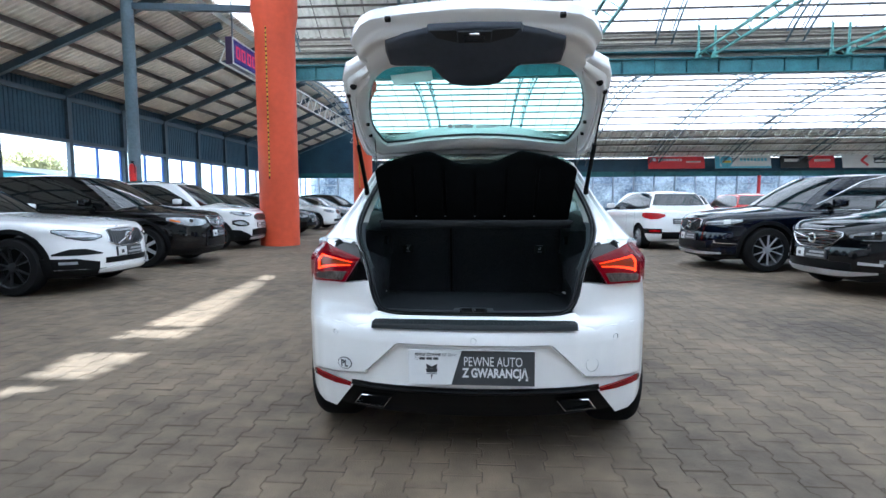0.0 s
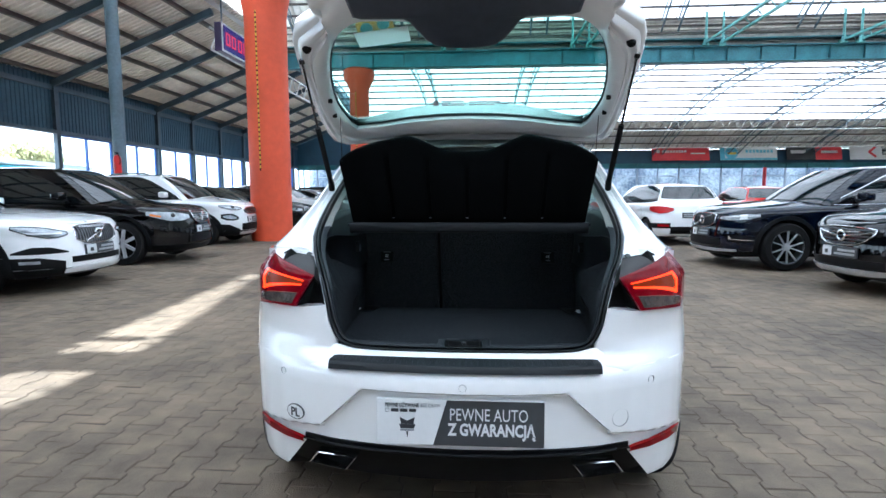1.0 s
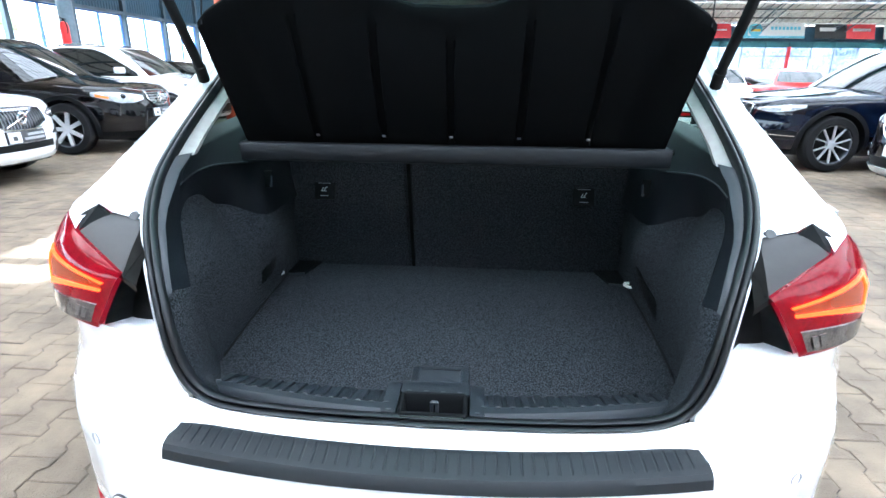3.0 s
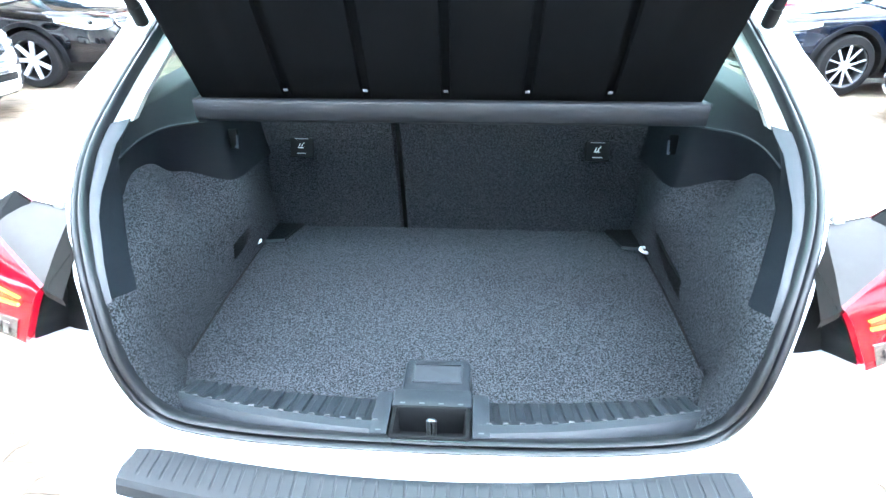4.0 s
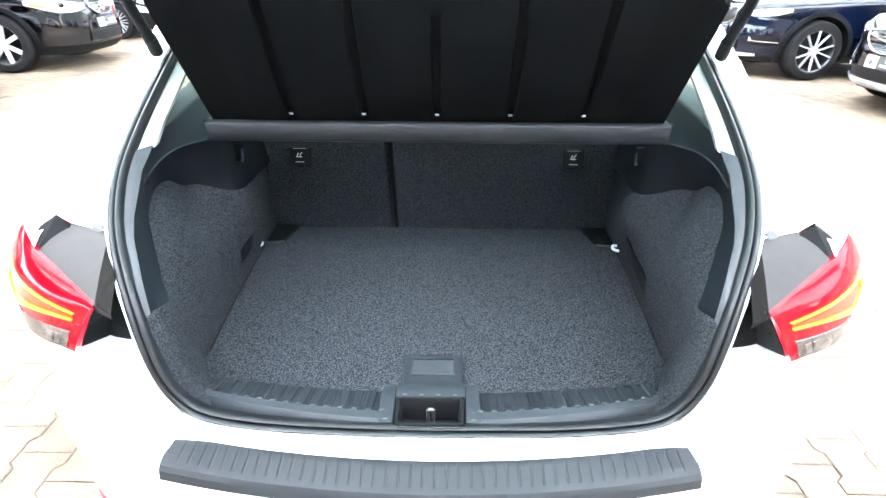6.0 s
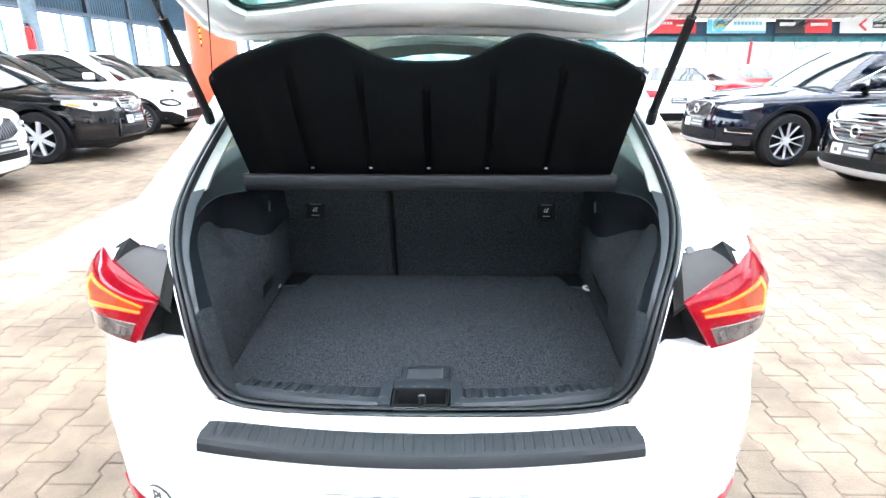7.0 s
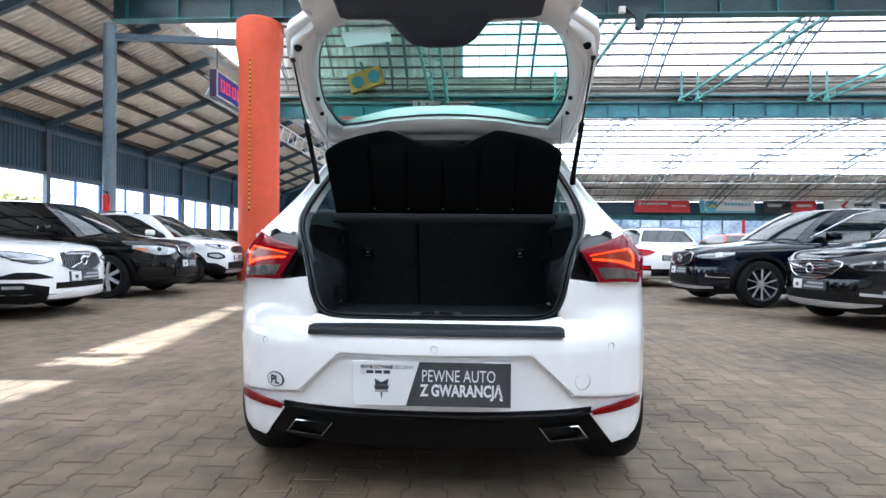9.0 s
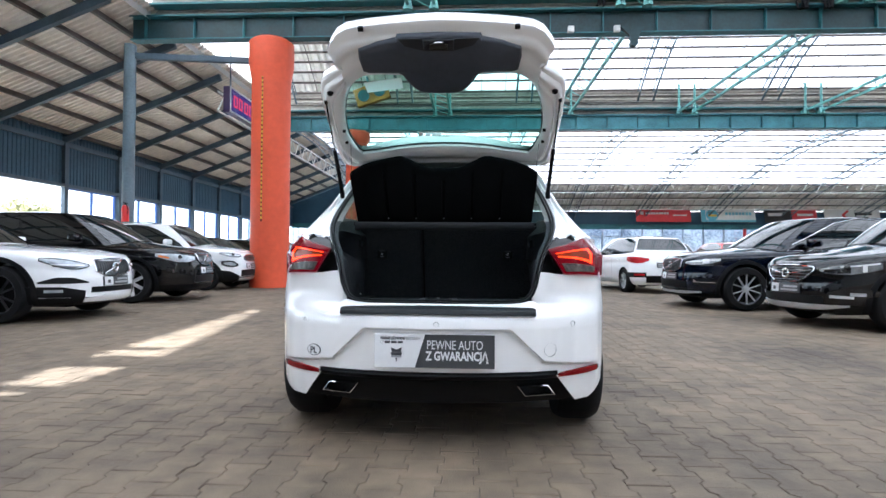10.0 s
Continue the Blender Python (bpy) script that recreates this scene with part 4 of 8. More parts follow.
def car(name, m, label, L=4.69, W=1.90, H=1.66, hb=0.98, hc=1.10, nose=0.84, xc=1.25, xr=2.05, xe=4.0, R=0.36, ax0=0.88, ax1=3.75, fn=0.80, fp=2.5, rn=0.42, low=0.21,
        paint="paint_black", rim_mat="alloy", cladding=0.0, face=None, back=None, spokes=10, rails=False, roof_w=0.66, twin=True, trim=False, spread=0.14, thick=0.05, arch=0.05, clad_mat="black_plastic"):
    """A parked car. Local x runs from its front bumper to its tail; face and back add their own parts."""
    c = empty(name, m, label, "car", "parked cars")
    h = W / 2
    sh = Shell(L, h, low, [(0, nose), (0.25, nose + 0.04), (0.7, nose + (hb - nose) * 0.72), (xc, hb), (xe, hb + 0.055), (L - 0.3, hb + 0.07), (L, hb + 0.02)], fn, fp, rn)
    n = len(sh.P)
    V = [0, 0.03, 0.06, 0.11, 0.16, 0.22, 0.29, 0.36, 0.43, 0.50, 0.57, 0.63, 0.68, 0.72, 0.76, 0.80, 0.84, 0.88, 0.91, 0.94, 0.96, 0.98, 1.0]
    Ra = R + arch
    body, clad = bmesh.new(), bmesh.new()
    for s in (-1, 1):
        grid = []
        for v in V:
            row = []
            for i in range(n):
                x, y, z = sh.at(i, v)
                for ax in (ax0, ax1):       # draw near points onto the wheel arch
                    if y > 0.75 * h:
                        d = math.hypot(x - ax, z - R)
                        if abs(d - Ra) < 0.036 and d > 0.01:
                            x, z = ax + (x - ax) / d * Ra, R + (z - R) / d * Ra
                row.append(Vector((x, s * y, z)))
            grid.append(row)
        made = {}
        for j in range(len(V) - 1):
            bm = clad if cladding and V[j + 1] <= cladding + 1e-6 else body
            for i in range(n - 1):
                q = (grid[j][i], grid[j][i + 1], grid[j + 1][i + 1], grid[j + 1][i])
                if any(all(p.y * s > 0.7 * h and math.hypot(p.x - ax, p.z - R) < Ra + 0.003 for p in q) for ax in (ax0, ax1)):
                    continue
                vs = []
                for p, key in zip(q, ((j, i), (j, i + 1), (j + 1, i + 1), (j + 1, i))):
                    if (id(bm), key) not in made:
                        made[(id(bm), key)] = bm.verts.new(p)
                    vs.append(made[(id(bm), key)])
                bm.faces.new(vs if s > 0 else vs[::-1])
    # bonnet and deck: strips across from shoulder to shoulder, crowned
    rows = []
    for i in range(1, n - 1):
        x, y, z = sh.at(i, 1.0)
        cr = float(np.interp(x, [0, 0.15, 0.6, xc, xc + 0.4, L - 0.5, L], [0.0, 0.02, 0.05, hc - hb, hc - hb, 0.03, 0.0]))
        row = []
        for u in np.linspace(-1, 1, 17):
            fold = 0.010 * float(np.interp(abs(u), [0, 0.52, 0.60, 0.68, 1], [0, 0, 1, 0.4, 0])) * min(1, x)
            row.append(Vector((x, u * y, z + cr * (1 - abs(u) ** 2.4) + fold)))
        rows.append(row)
    loft(body, rows)
    bmesh.ops.remove_doubles(body, verts=body.verts, dist=0.002)
    part("body", body, M[paint], c, smooth=32)
    if cladding:
        part("cladding", clad, M[clad_mat], c, "black plastic lower trim", 38)
    else:
        clad.free()
    # cabin: ruled from the belt outline up to the roof outline
    def ring(x0, x1, y0, y1, d0, d1, zf):
        out = []
        for u in np.linspace(0, 1, 15):                       # front, from its middle to the pillar
            out.append((x0 + d0 * u ** 2.6, y0 * u))
        for u in np.linspace(0, 1, 25)[1:-1]:
            out.append((x0 + d0 + (x1 - d1 - x0 - d0) * u, y0 + (y1 - y0) * u + 0.03 * math.sin(math.pi * u)))
        for u in np.linspace(1, 0, 13):
            out.append((x1 - d1 * u ** 2.6, y1 * u))
        return [Vector((x, y, zf(x, y))) for x, y in out]
    base = ring(xc, L - 0.16, 0.90 * h, 0.84 * h, 0.30, 0.12, lambda x, y: sh.top(x) - 0.02 + (hc - hb) * float(np.interp(x, [xc, xc + 0.5], [1, 0])) * (1 - (y / h) ** 2))
    roof = ring(xr, xe + 0.18, roof_w * h, (roof_w - 0.06) * h, 0.16, 0.12, lambda x, y: H - 0.05 - 0.05 * ((x - (xr + xe) / 2) / (xe - xr)) ** 2 * 4 * 0.6 - 0.025 * (y / h) ** 2)
    def cab(i, v, o=0.0):
        i0 = min(int(i), len(base) - 2)
        f = i - i0
        p, q = base[i0].lerp(base[i0 + 1], f), roof[i0].lerp(roof[i0 + 1], f)
        t = (base[i0 + 1] - base[i0])
        nrm = Vector((-t.y, t.x, 0.4)).normalized()
        return p.lerp(q, v) + nrm * (0.035 * math.sin(math.pi * v) + o)
    nb = len(base)
    b = bmesh.new()
    for s in (-1, 1):
        loft(b, [[Vector((p.x, s * p.y, p.z)) for p in (cab(i, v) for i in range(nb))] for v in (0, 0.12, 0.25, 0.4, 0.55, 0.7, 0.85, 0.95, 1.0)])
    rows = []
    for i in range(nb):
        p = cab(i, 1.0)
        rows.append([Vector((p.x, u * p.y, p.z + 0.045 * (1 - u * u) * math.sin(math.pi * min(1, max(0, (p.x - xr) / (xe + 0.18 - xr)))) ** 0.5)) for u in np.linspace(-1, 1, 11)])
    loft(b, rows)
    bmesh.ops.remove_doubles(b, verts=b.verts, dist=0.002)
    part("cabin", b, M[paint], c, smooth=40)
    def pane(nm, i0, i1, lo, hi, s, lab="", o=0.005, mt="car_glass"):
        bb = bmesh.new()
        k = 12
        rg = []
        for j in range(k):
            u = j / (k - 1)
            a, z = (float(np.interp(u, np.linspace(0, 1, len(q)), q)) for q in (lo, hi))
            rg.append([Vector((p.x, s * p.y, p.z)) for p in (cab(i0 + (i1 - i0) * u, a + (z - a) * w, o if 0 < w < 1 else o - 0.004) for w in (0, 0.03, 0.25, 0.5, 0.75, 0.97, 1))])
        loft(bb, rg)
        return part(nm, bb, M[mt], c, lab, smooth=60)
    bb = bmesh.new()
    loft(bb, [[Vector((p.x, sg * p.y, p.z)) for p in (cab(i, v, 0.006) for v in (0.05, 0.2, 0.4, 0.6, 0.8, 0.95))] for sg, i in [(-1, i) for i in np.linspace(12.4, 0, 14)] + [(1, i) for i in np.linspace(0, 12.4, 14)[1:]]])
    part("windscreen", bb, M["car_glass"], c, "windscreen reflecting the bright roof", smooth=60)
    bb = bmesh.new()
    loft(bb, [[Vector((p.x, sg * p.y, p.z)) for p in (cab(i, v, 0.006) for v in (0.22, 0.45, 0.7, 0.93))] for sg, i in [(-1, i) for i in np.linspace(nb - 12.4, nb - 1, 12)] + [(1, i) for i in np.linspace(nb - 1, nb - 12.4, 12)[1:]]])
    part("rear_window", bb, M["car_glass"], c, "dark rear window", smooth=60)
    for s in (-1, 1):
        pane("side_window", 15.2, 26.0, [0.12, 0.09, 0.07, 0.07], [0.30, 0.72, 0.90, 0.92, 0.92], s, "dark side window")
        pane("side_window", 26.5, 33.2, [0.07, 0.07, 0.10], [0.92, 0.92, 0.90], s, "dark side window")
        pane("side_window", 33.6, 37.2, [0.11, 0.14, 0.22], [0.90, 0.86, 0.66], s, "dark side window")
        pane("window_surround", 14.6, 37.8, [0.07, 0.05, 0.04, 0.04, 0.05, 0.10], [0.20, 0.78, 0.94, 0.95, 0.94, 0.70], s, "black window surround", 0.0035, "black_gloss")
        if trim:
            P = [cab(i, v, 0.008) for i, v in [(14.5 + k * 1.15, float(np.interp(k, [0, 4, 8, 20], [0.18, 0.80, 0.955, 0.80]))) for k in range(21)]]
            Q = [cab(i, 0.035, 0.008) for i in np.linspace(14.5, 37.8, 18)]
            bb = bmesh.new()
            for seq in (P, Q):
                for p, q in zip(seq, seq[1:]):
                    rod(bb, (p.x, s * p.y, p.z), (q.x, s * q.y, q.z), 0.007, 5)
            part("window_trim", bb, M["chrome"], c, "bright window trim", smooth=40)
        q = cab(17.0, 0.12)
        bb = bmesh.new()
        box(bb, q.x - 0.06, q.x + 0.09, s * (q.y + 0.17) - 0.105, s * (q.y + 0.17) + 0.105, q.z + 0.01, q.z + 0.145, bevel=0.045)
        mir = part("mirror", bb, M[paint], c, smooth=60)
        bb = bmesh.new()
        box(bb, q.x - 0.02, q.x + 0.06, s * (q.y + 0.05) - 0.06, s * (q.y + 0.05) + 0.06, q.z - 0.01, q.z + 0.04, bevel=0.01)
        part("mirror_foot", bb, M["black_plastic"], mir)
        for xd in (xc + 0.34, (xr + xe) / 2 + 0.02, xe - 0.30):
            bb = bmesh.new()
            zz = np.linspace(low + 0.17, sh.top(xd) - 0.05, 9)
            loft(bb, [[sh.side(xd, z, s, 0.003) + Vector((-0.004, 0, 0)) for z in zz], [sh.side(xd, z, s, 0.003) + Vector((0.004, 0, 0)) for z in zz]])
            part("door_gap", bb, M["rubber"], c)
        for xd in ((xr + xe) / 2 - 0.22, xe - 0.52):
            p = sh.side(xd, hb - 0.10, s)
            bb = bmesh.new()
            box(bb, p.x - 0.10, p.x + 0.10, p.y - 0.02, p.y + 0.02, p.z - 0.016, p.z + 0.016, bevel=0.012)
            part("door_handle", bb, M[paint], c, smooth=50)
        if rails:
            bb = bmesh.new()
            pts = [cab(i, 1.0) for i in (17, 19, 24, 30, 34)]
            for k, (p, q) in enumerate(zip(pts, pts[1:])):
                u0, u1 = (0.0 if k == 0 else 0.045), (0.0 if k == 3 else 0.045)
                bar(bb, (p.x, s * (p.y - 0.02), p.z + u0), (q.x, s * (q.y - 0.02), q.z + u1), 0.03, 0.03)
            part("roof_rail", bb, M["black_gloss"], c)
        for ax in (ax0, ax1):
            wheel_parts(c, ax, s * (h - 0.125), s, R, spokes=spokes, rim_mat=rim_mat, twin=twin, spread=spread, thick=thick)
            bb = bmesh.new()
            rg, lip = [], []
            for k in range(23):
                a = math.pi * (-0.10 + 1.20 * k / 22)
                x, z = ax + Ra * math.cos(a), R + Ra * math.sin(a)
                z = max(z, low + 0.005)
                p = sh.side(x, z, s)
                rg.append([Vector((x, p.y - s * 0.004, z)), Vector((x, p.y - s * 0.10, z)), Vector((x, s * (h - 0.36), z))])
                x2, z2 = ax + (Ra + 0.055) * math.cos(a), max(R + (Ra + 0.055) * math.sin(a), low + 0.005)
                p2 = sh.side(x2, z2, s)
                lip.append([Vector((x, p.y - s * 0.01, z)), Vector((x, p.y + s * 0.010, z)), Vector((x2, p2.y + s * 0.008, z2)), Vector((x2 + 0.006 * math.cos(a), p2.y - s * 0.004, z2 + 0.006 * math.sin(a)))])
            loft(bb, rg)
            part("arch_liner", bb, M["rubber"], c, smooth=40)
            if cladding:
                bb = bmesh.new()
                loft(bb, lip)
                part("arch_trim", bb, M[clad_mat], c, "black plastic wheel arch trim", smooth=40)
    bb = bmesh.new()
    box(bb, 0.25, L - 0.25, -h + 0.34, h - 0.34, low - 0.02, low + 0.05)
    part("underbody", bb, M["rubber"], c)
    if face:
        face(c, sh)
    if back:
        back(c, sh)
    return c


def grille(c, sh, w, lo, hi, style, badge):
    g = patch_on("grille", sh, -w, w, lo, hi, "black_gloss", c, "black grille with bright surround", 0.006, 17)
    N = len(lo)
    us = np.linspace(-w, w, N)
    edge_on("grille_surround", sh, [(float(a), z) for a, z in zip(us, hi)] + [(float(a), z) for a, z in zip(us[::-1], lo[::-1])], 0.010, "chrome", g, "bright grille surround")
    z0, z1 = min(lo), max(hi)
    if style == "upright":
        k = int(2 * w / 0.042)
        for i in range(k):
            a = -w * 0.93 + i * 1.86 * w / (k - 1)
            zl, zh = float(np.interp(a, us, lo)) + 0.015, float(np.interp(a, us, hi)) - 0.012
            patch_on("grille_slat", sh, a - 0.005, a + 0.005, [zl] * 2, [zh] * 2, "alloy_dark", g, "", 0.014, 2)
    else:
        for i in range(5):
            z = z0 + (z1 - z0) * (0.14 + 0.18 * i)
            ww = w * 0.93
            while ww > 0.05 and not (float(np.interp(ww, us, lo)) + 0.01 < z < float(np.interp(ww, us, hi)) - 0.01):
                ww -= 0.02
            patch_on("grille_slat", sh, -ww, ww, [z - 0.008] * 2, [z + 0.008] * 2, "alloy_dark", g, "", 0.013, 9)
    zc = (z0 + z1) / 2
    if badge:
        p = sh.skin(0, zc, 1, 0.022)
        b = bmesh.new()
        lathe(b, [(0.052, -0.008), (0.072, 0.0), (0.052, 0.012), (0.042, 0.0)], pose(p.x, 0, p.z, 0, 90, 0), 24, close=True)
        part("badge", b, M["chrome"], g, "plain round bright badge", smooth=40)
    if badge == "bar":
        edge_on("badge_bar", sh, [(w * 0.62, z0 + 0.03), (-w * 0.62, z1 - 0.02)], 0.009, "chrome", g, proud=0.020, closed=False)
    elif badge == "wing":
        for s in (-1, 1):
            edge_on("badge_bar", sh, [(0.07, zc), (w * 0.97, zc + 0.05)], 0.012, "chrome", g, proud=0.016, s=s, closed=False)


def lamp_pair(c, sh, a0, a1, lo, hi, strips=(), bulb=True, inner="lamp_clear"):
    for s in (-1, 1):
        la = patch_on("headlight", sh, a0, a1, lo, hi, inner, c, "clear headlight", 0.007, 16, s)
        us = np.linspace(a0, a1, len(lo))
        uh = np.linspace(a0, a1, len(hi))
        edge_on("lamp_edge", sh, [(float(a), z) for a, z in zip(uh, hi)] + [(float(a), z) for a, z in zip(us[::-1], lo[::-1])], 0.006, "black_gloss", la, proud=0.006, s=s)
        for b0, b1, l2, h2, mt in strips:
            patch_on("light_unit", sh, a0 + (a1 - a0) * b0, a0 + (a1 - a0) * b1, l2, h2, mt, la, "", 0.0105, 8, s)
        if bulb:
            a = a0 + (a1 - a0) * 0.45
            p = sh.skin(a, (np.mean(lo) + np.mean(hi)) / 2 + 0.005, s, 0.004)
            b = bmesh.new()
            nrm = sh.skin(a, p.z, s, 1.0) - p
            mm = nrm.to_track_quat("Z", "Y").to_matrix().to_4x4()
            mm.translation = p
            lathe(b, [(0.001, 0.012), (0.030, 0.010), (0.038, 0.004), (0.040, -0.01)], mm, 18)
            part("projector", b, M["black_gloss"], la, "dark glass projector", smooth=50)


def face_estate(c, sh):
    grille(c, sh, 0.37, [0.65, 0.60, 0.585, 0.585, 0.585, 0.60, 0.65], [0.795, 0.812, 0.818, 0.818, 0.818, 0.812, 0.795], "upright", "bar")
    lamp_pair(c, sh, 0.46, 1.04, [0.715, 0.685, 0.680, 0.705, 0.745, 0.790], [0.740, 0.770, 0.795, 0.812, 0.822, 0.820], ((0.12, 0.80, [0.722, 0.735], [0.740, 0.752], "board_white"), (0.30, 0.75, [0.695, 0.712], [0.716, 0.728], "alloy_dark")), False)
    for s in (-1, 1):
        patch_on("air_slot", sh, 0.48, 1.05, [0.50, 0.495, 0.50], [0.515, 0.575, 0.580, 0.52], "black_plastic", c, "black air slot", 0.004, 12, s)
        lw = patch_on("bumper_corner", sh, 0.52, 1.32, [0.235] * 3, [0.40, 0.455, 0.46, 0.46], "black_plastic", c, "black plastic bumper corner", 0.006, 16, s)
        patch_on("fog_lamp", sh, 0.78, 0.98, [0.385, 0.385], [0.42, 0.42], "lamp_clear", lw, "", 0.012, 6, s)
    patch_on("lower_grille", sh, -0.44, 0.44, [0.37] * 3, [0.445] * 3, "black_plastic", c, "black lower air intake", 0.006, 13)
    patch_on("chin", sh, -0.52, 0.52, [0.245, 0.24, 0.245], [0.30, 0.335, 0.335, 0.30], "paint_white", c, "white lower bumper blade", 0.016, 15)
    dealer_board(sh, c, 0.515)


def face_big_suv(c, sh):
    grille(c, sh, 0.30, [0.78, 0.71, 0.69, 0.69, 0.69, 0.71, 0.78], [0.90, 0.905, 0.905, 0.905, 0.905, 0.905, 0.90], "mesh", "bar")
    lamp_pair(c, sh, 0.38, 1.16, [0.775, 0.735, 0.735, 0.78, 0.84], [0.845, 0.875, 0.895, 0.905, 0.90], ((0.70, 0.92, [0.80, 0.83], [0.83, 0.87], "lamp_amber"),))
    patch_on("lower_grille", sh, -0.42, 0.42, [0.36] * 3, [0.48, 0.50, 0.50, 0.48], "black_plastic", c, "black lower air intake", 0.006, 13)
    edge_on("intake_edge", sh, [(-0.44, 0.36), (-0.40, 0.60), (0.40, 0.60), (0.44, 0.36)], 0.010, "black_gloss", c)
    for s in (-1, 1):
        patch_on("fog_recess", sh, 0.62, 1.00, [0.47, 0.46, 0.48], [0.50, 0.535, 0.53], "black_gloss", c, "black fog lamp surround", 0.004, 10, s)
    dealer_board(sh, c, 0.585)


def face_small_suv(c, sh):
    grille(c, sh, 0.37, [0.77, 0.73, 0.725, 0.725, 0.725, 0.73, 0.77], [0.83, 0.875, 0.885, 0.885, 0.885, 0.875, 0.83], "mesh", "")
    lamp_pair(c, sh, 0.44, 1.02, [0.845, 0.825, 0.83, 0.86, 0.905], [0.875, 0.905, 0.925, 0.935, 0.935], ((0.1, 0.8, [0.855, 0.89], [0.866, 0.90], "board_white"),))
    for s in (-1, 1):
        fr = patch_on("fog_frame", sh, 0.56, 0.98, [0.60, 0.575, 0.58, 0.63], [0.66, 0.735, 0.74, 0.72], "black_gloss", c, "black fog lamp frame", 0.006, 12, s)
        patch_on("fog_lamp", sh, 0.62, 0.93, [0.62, 0.605, 0.625, 0.66], [0.65, 0.70, 0.705, 0.69], "lamp_clear", fr, "clear fog lamp", 0.012, 8, s)
        patch_on("bumper_corner", sh, 0.52, 1.30, [0.235] * 3, [0.36, 0.48, 0.50, 0.50], "black_plastic", c, "black plastic bumper corner", 0.006, 16, s)
    patch_on("lower_grille", sh, -0.46, 0.46, [0.34] * 3, [0.50, 0.52, 0.50], "black_plastic", c, "black lower air intake", 0.006, 13)
    patch_on("skid_plate", sh, -0.50, 0.50, [0.235] * 2, [0.30, 0.315, 0.30], "alloy", c, "silver skid plate", 0.014, 13)
    dealer_board(sh, c, 0.60)


def face_navy(c, sh):
    grille(c, sh, 0.35, [0.72, 0.66, 0.645, 0.645, 0.645, 0.66, 0.72], [0.845, 0.865, 0.87, 0.87, 0.87, 0.865, 0.845], "upright", "bar")
    lamp_pair(c, sh, 0.44, 1.08, [0.785, 0.765, 0.765, 0.785, 0.83], [0.815, 0.84, 0.86, 0.875, 0.88], ((0.05, 0.95, [0.812, 0.822, 0.845], [0.826, 0.836, 0.860], "board_white"), (0.55, 0.72, [0.785, 0.80], [0.86, 0.87], "board_white")), False)
    patch_on("lower_grille", sh, -0.50, 0.50, [0.36] * 3, [0.48, 0.50, 0.48], "black_plastic", c, "black lower air intake", 0.006, 13)
    for s in (-1, 1):
        fo = patch_on("fog_recess", sh, 0.62, 1.02, [0.43, 0.42, 0.43], [0.53, 0.545, 0.53], "black_plastic", c, "black bumper recess", 0.003, 10, s)
        patch_on("bright_blade", sh, 0.66, 1.00, [0.468, 0.462], [0.482, 0.474], "chrome", fo, "chrome blade", 0.012, 8, s)
        patch_on("bright_blade", sh, 0.64, 0.68, [0.468, 0.47], [0.53, 0.50], "chrome", fo, "", 0.012, 3, s)
    patch_on("skid_plate", sh, -0.76, 0.76, [0.285, 0.262, 0.26, 0.26, 0.262, 0.285], [0.315, 0.31, 0.31, 0.31, 0.31, 0.315], "alloy", c, "silver skid plate", 0.022, 19)
    dealer_board(sh, c, 0.56)


def face_compact(c, sh):
    grille(c, sh, 0.43, [0.735, 0.64, 0.595, 0.585, 0.585, 0.585, 0.595, 0.64, 0.735], [0.775, 0.79, 0.797, 0.80, 0.80, 0.80, 0.797, 0.79, 0.775], "mesh", "wing")
    lamp_pair(c, sh, 0.50, 1.16, [0.725, 0.69, 0.69, 0.715, 0.76], [0.76, 0.80, 0.825, 0.845, 0.85], ((0.35, 0.95, [0.775, 0.795, 0.82], [0.79, 0.812, 0.838], "board_white"), (0.68, 0.75, [0.72, 0.73], [0.80, 0.81], "board_white"), (0.08, 0.5, [0.70, 0.71], [0.75, 0.765], "black_gloss")), True, "lamp_dim")
    for s in (-1, 1):
        fo = patch_on("fog_recess", sh, 0.60, 1.12, [0.41, 0.40, 0.41, 0.44], [0.47, 0.53, 0.53, 0.49], "black_gloss", c, "glossy black fog lamp surround", 0.010, 12, s)
        patch_on("fog_lamp", sh, 0.82, 0.98, [0.435, 0.435], [0.475, 0.475], "lamp_clear", fo, "", 0.016, 6, s)
        patch_on("bright_blade", sh, 0.62, 0.86, [0.405, 0.40], [0.44, 0.43], "alloy", fo, "silver blade", 0.016, 6, s)
    patch_on("lower_grille", sh, -0.55, 0.55, [0.33] * 3, [0.42, 0.43, 0.42], "black_plastic", c, "black lower air intake", 0.006, 13)
    patch_on("skid_plate", sh, -0.82, 0.82, [0.30, 0.255, 0.235, 0.235, 0.235, 0.255, 0.30], [0.32, 0.315, 0.315, 0.315, 0.315, 0.315, 0.32], "alloy", c, "silver skid plate", 0.020, 21)
    dealer_board(sh, c, 0.50)


def face_plain(c, sh):
    t = sh.top(0)
    grille(c, sh, 0.38, [t - 0.19, t - 0.23, t - 0.23, t - 0.19], [t - 0.07, t - 0.055, t - 0.055, t - 0.07], "mesh", "wing")
    lamp_pair(c, sh, 0.48, 1.05, [t - 0.16, t - 0.18, t - 0.15, t - 0.10], [t - 0.10, t - 0.07, t - 0.05, t - 0.04])
    patch_on("lower_grille", sh, -0.55, 0.55, [0.34] * 3, [0.45] * 3, "black_plastic", c, "black lower air intake", 0.006, 11)
    dealer_board(sh, c, 0.52)


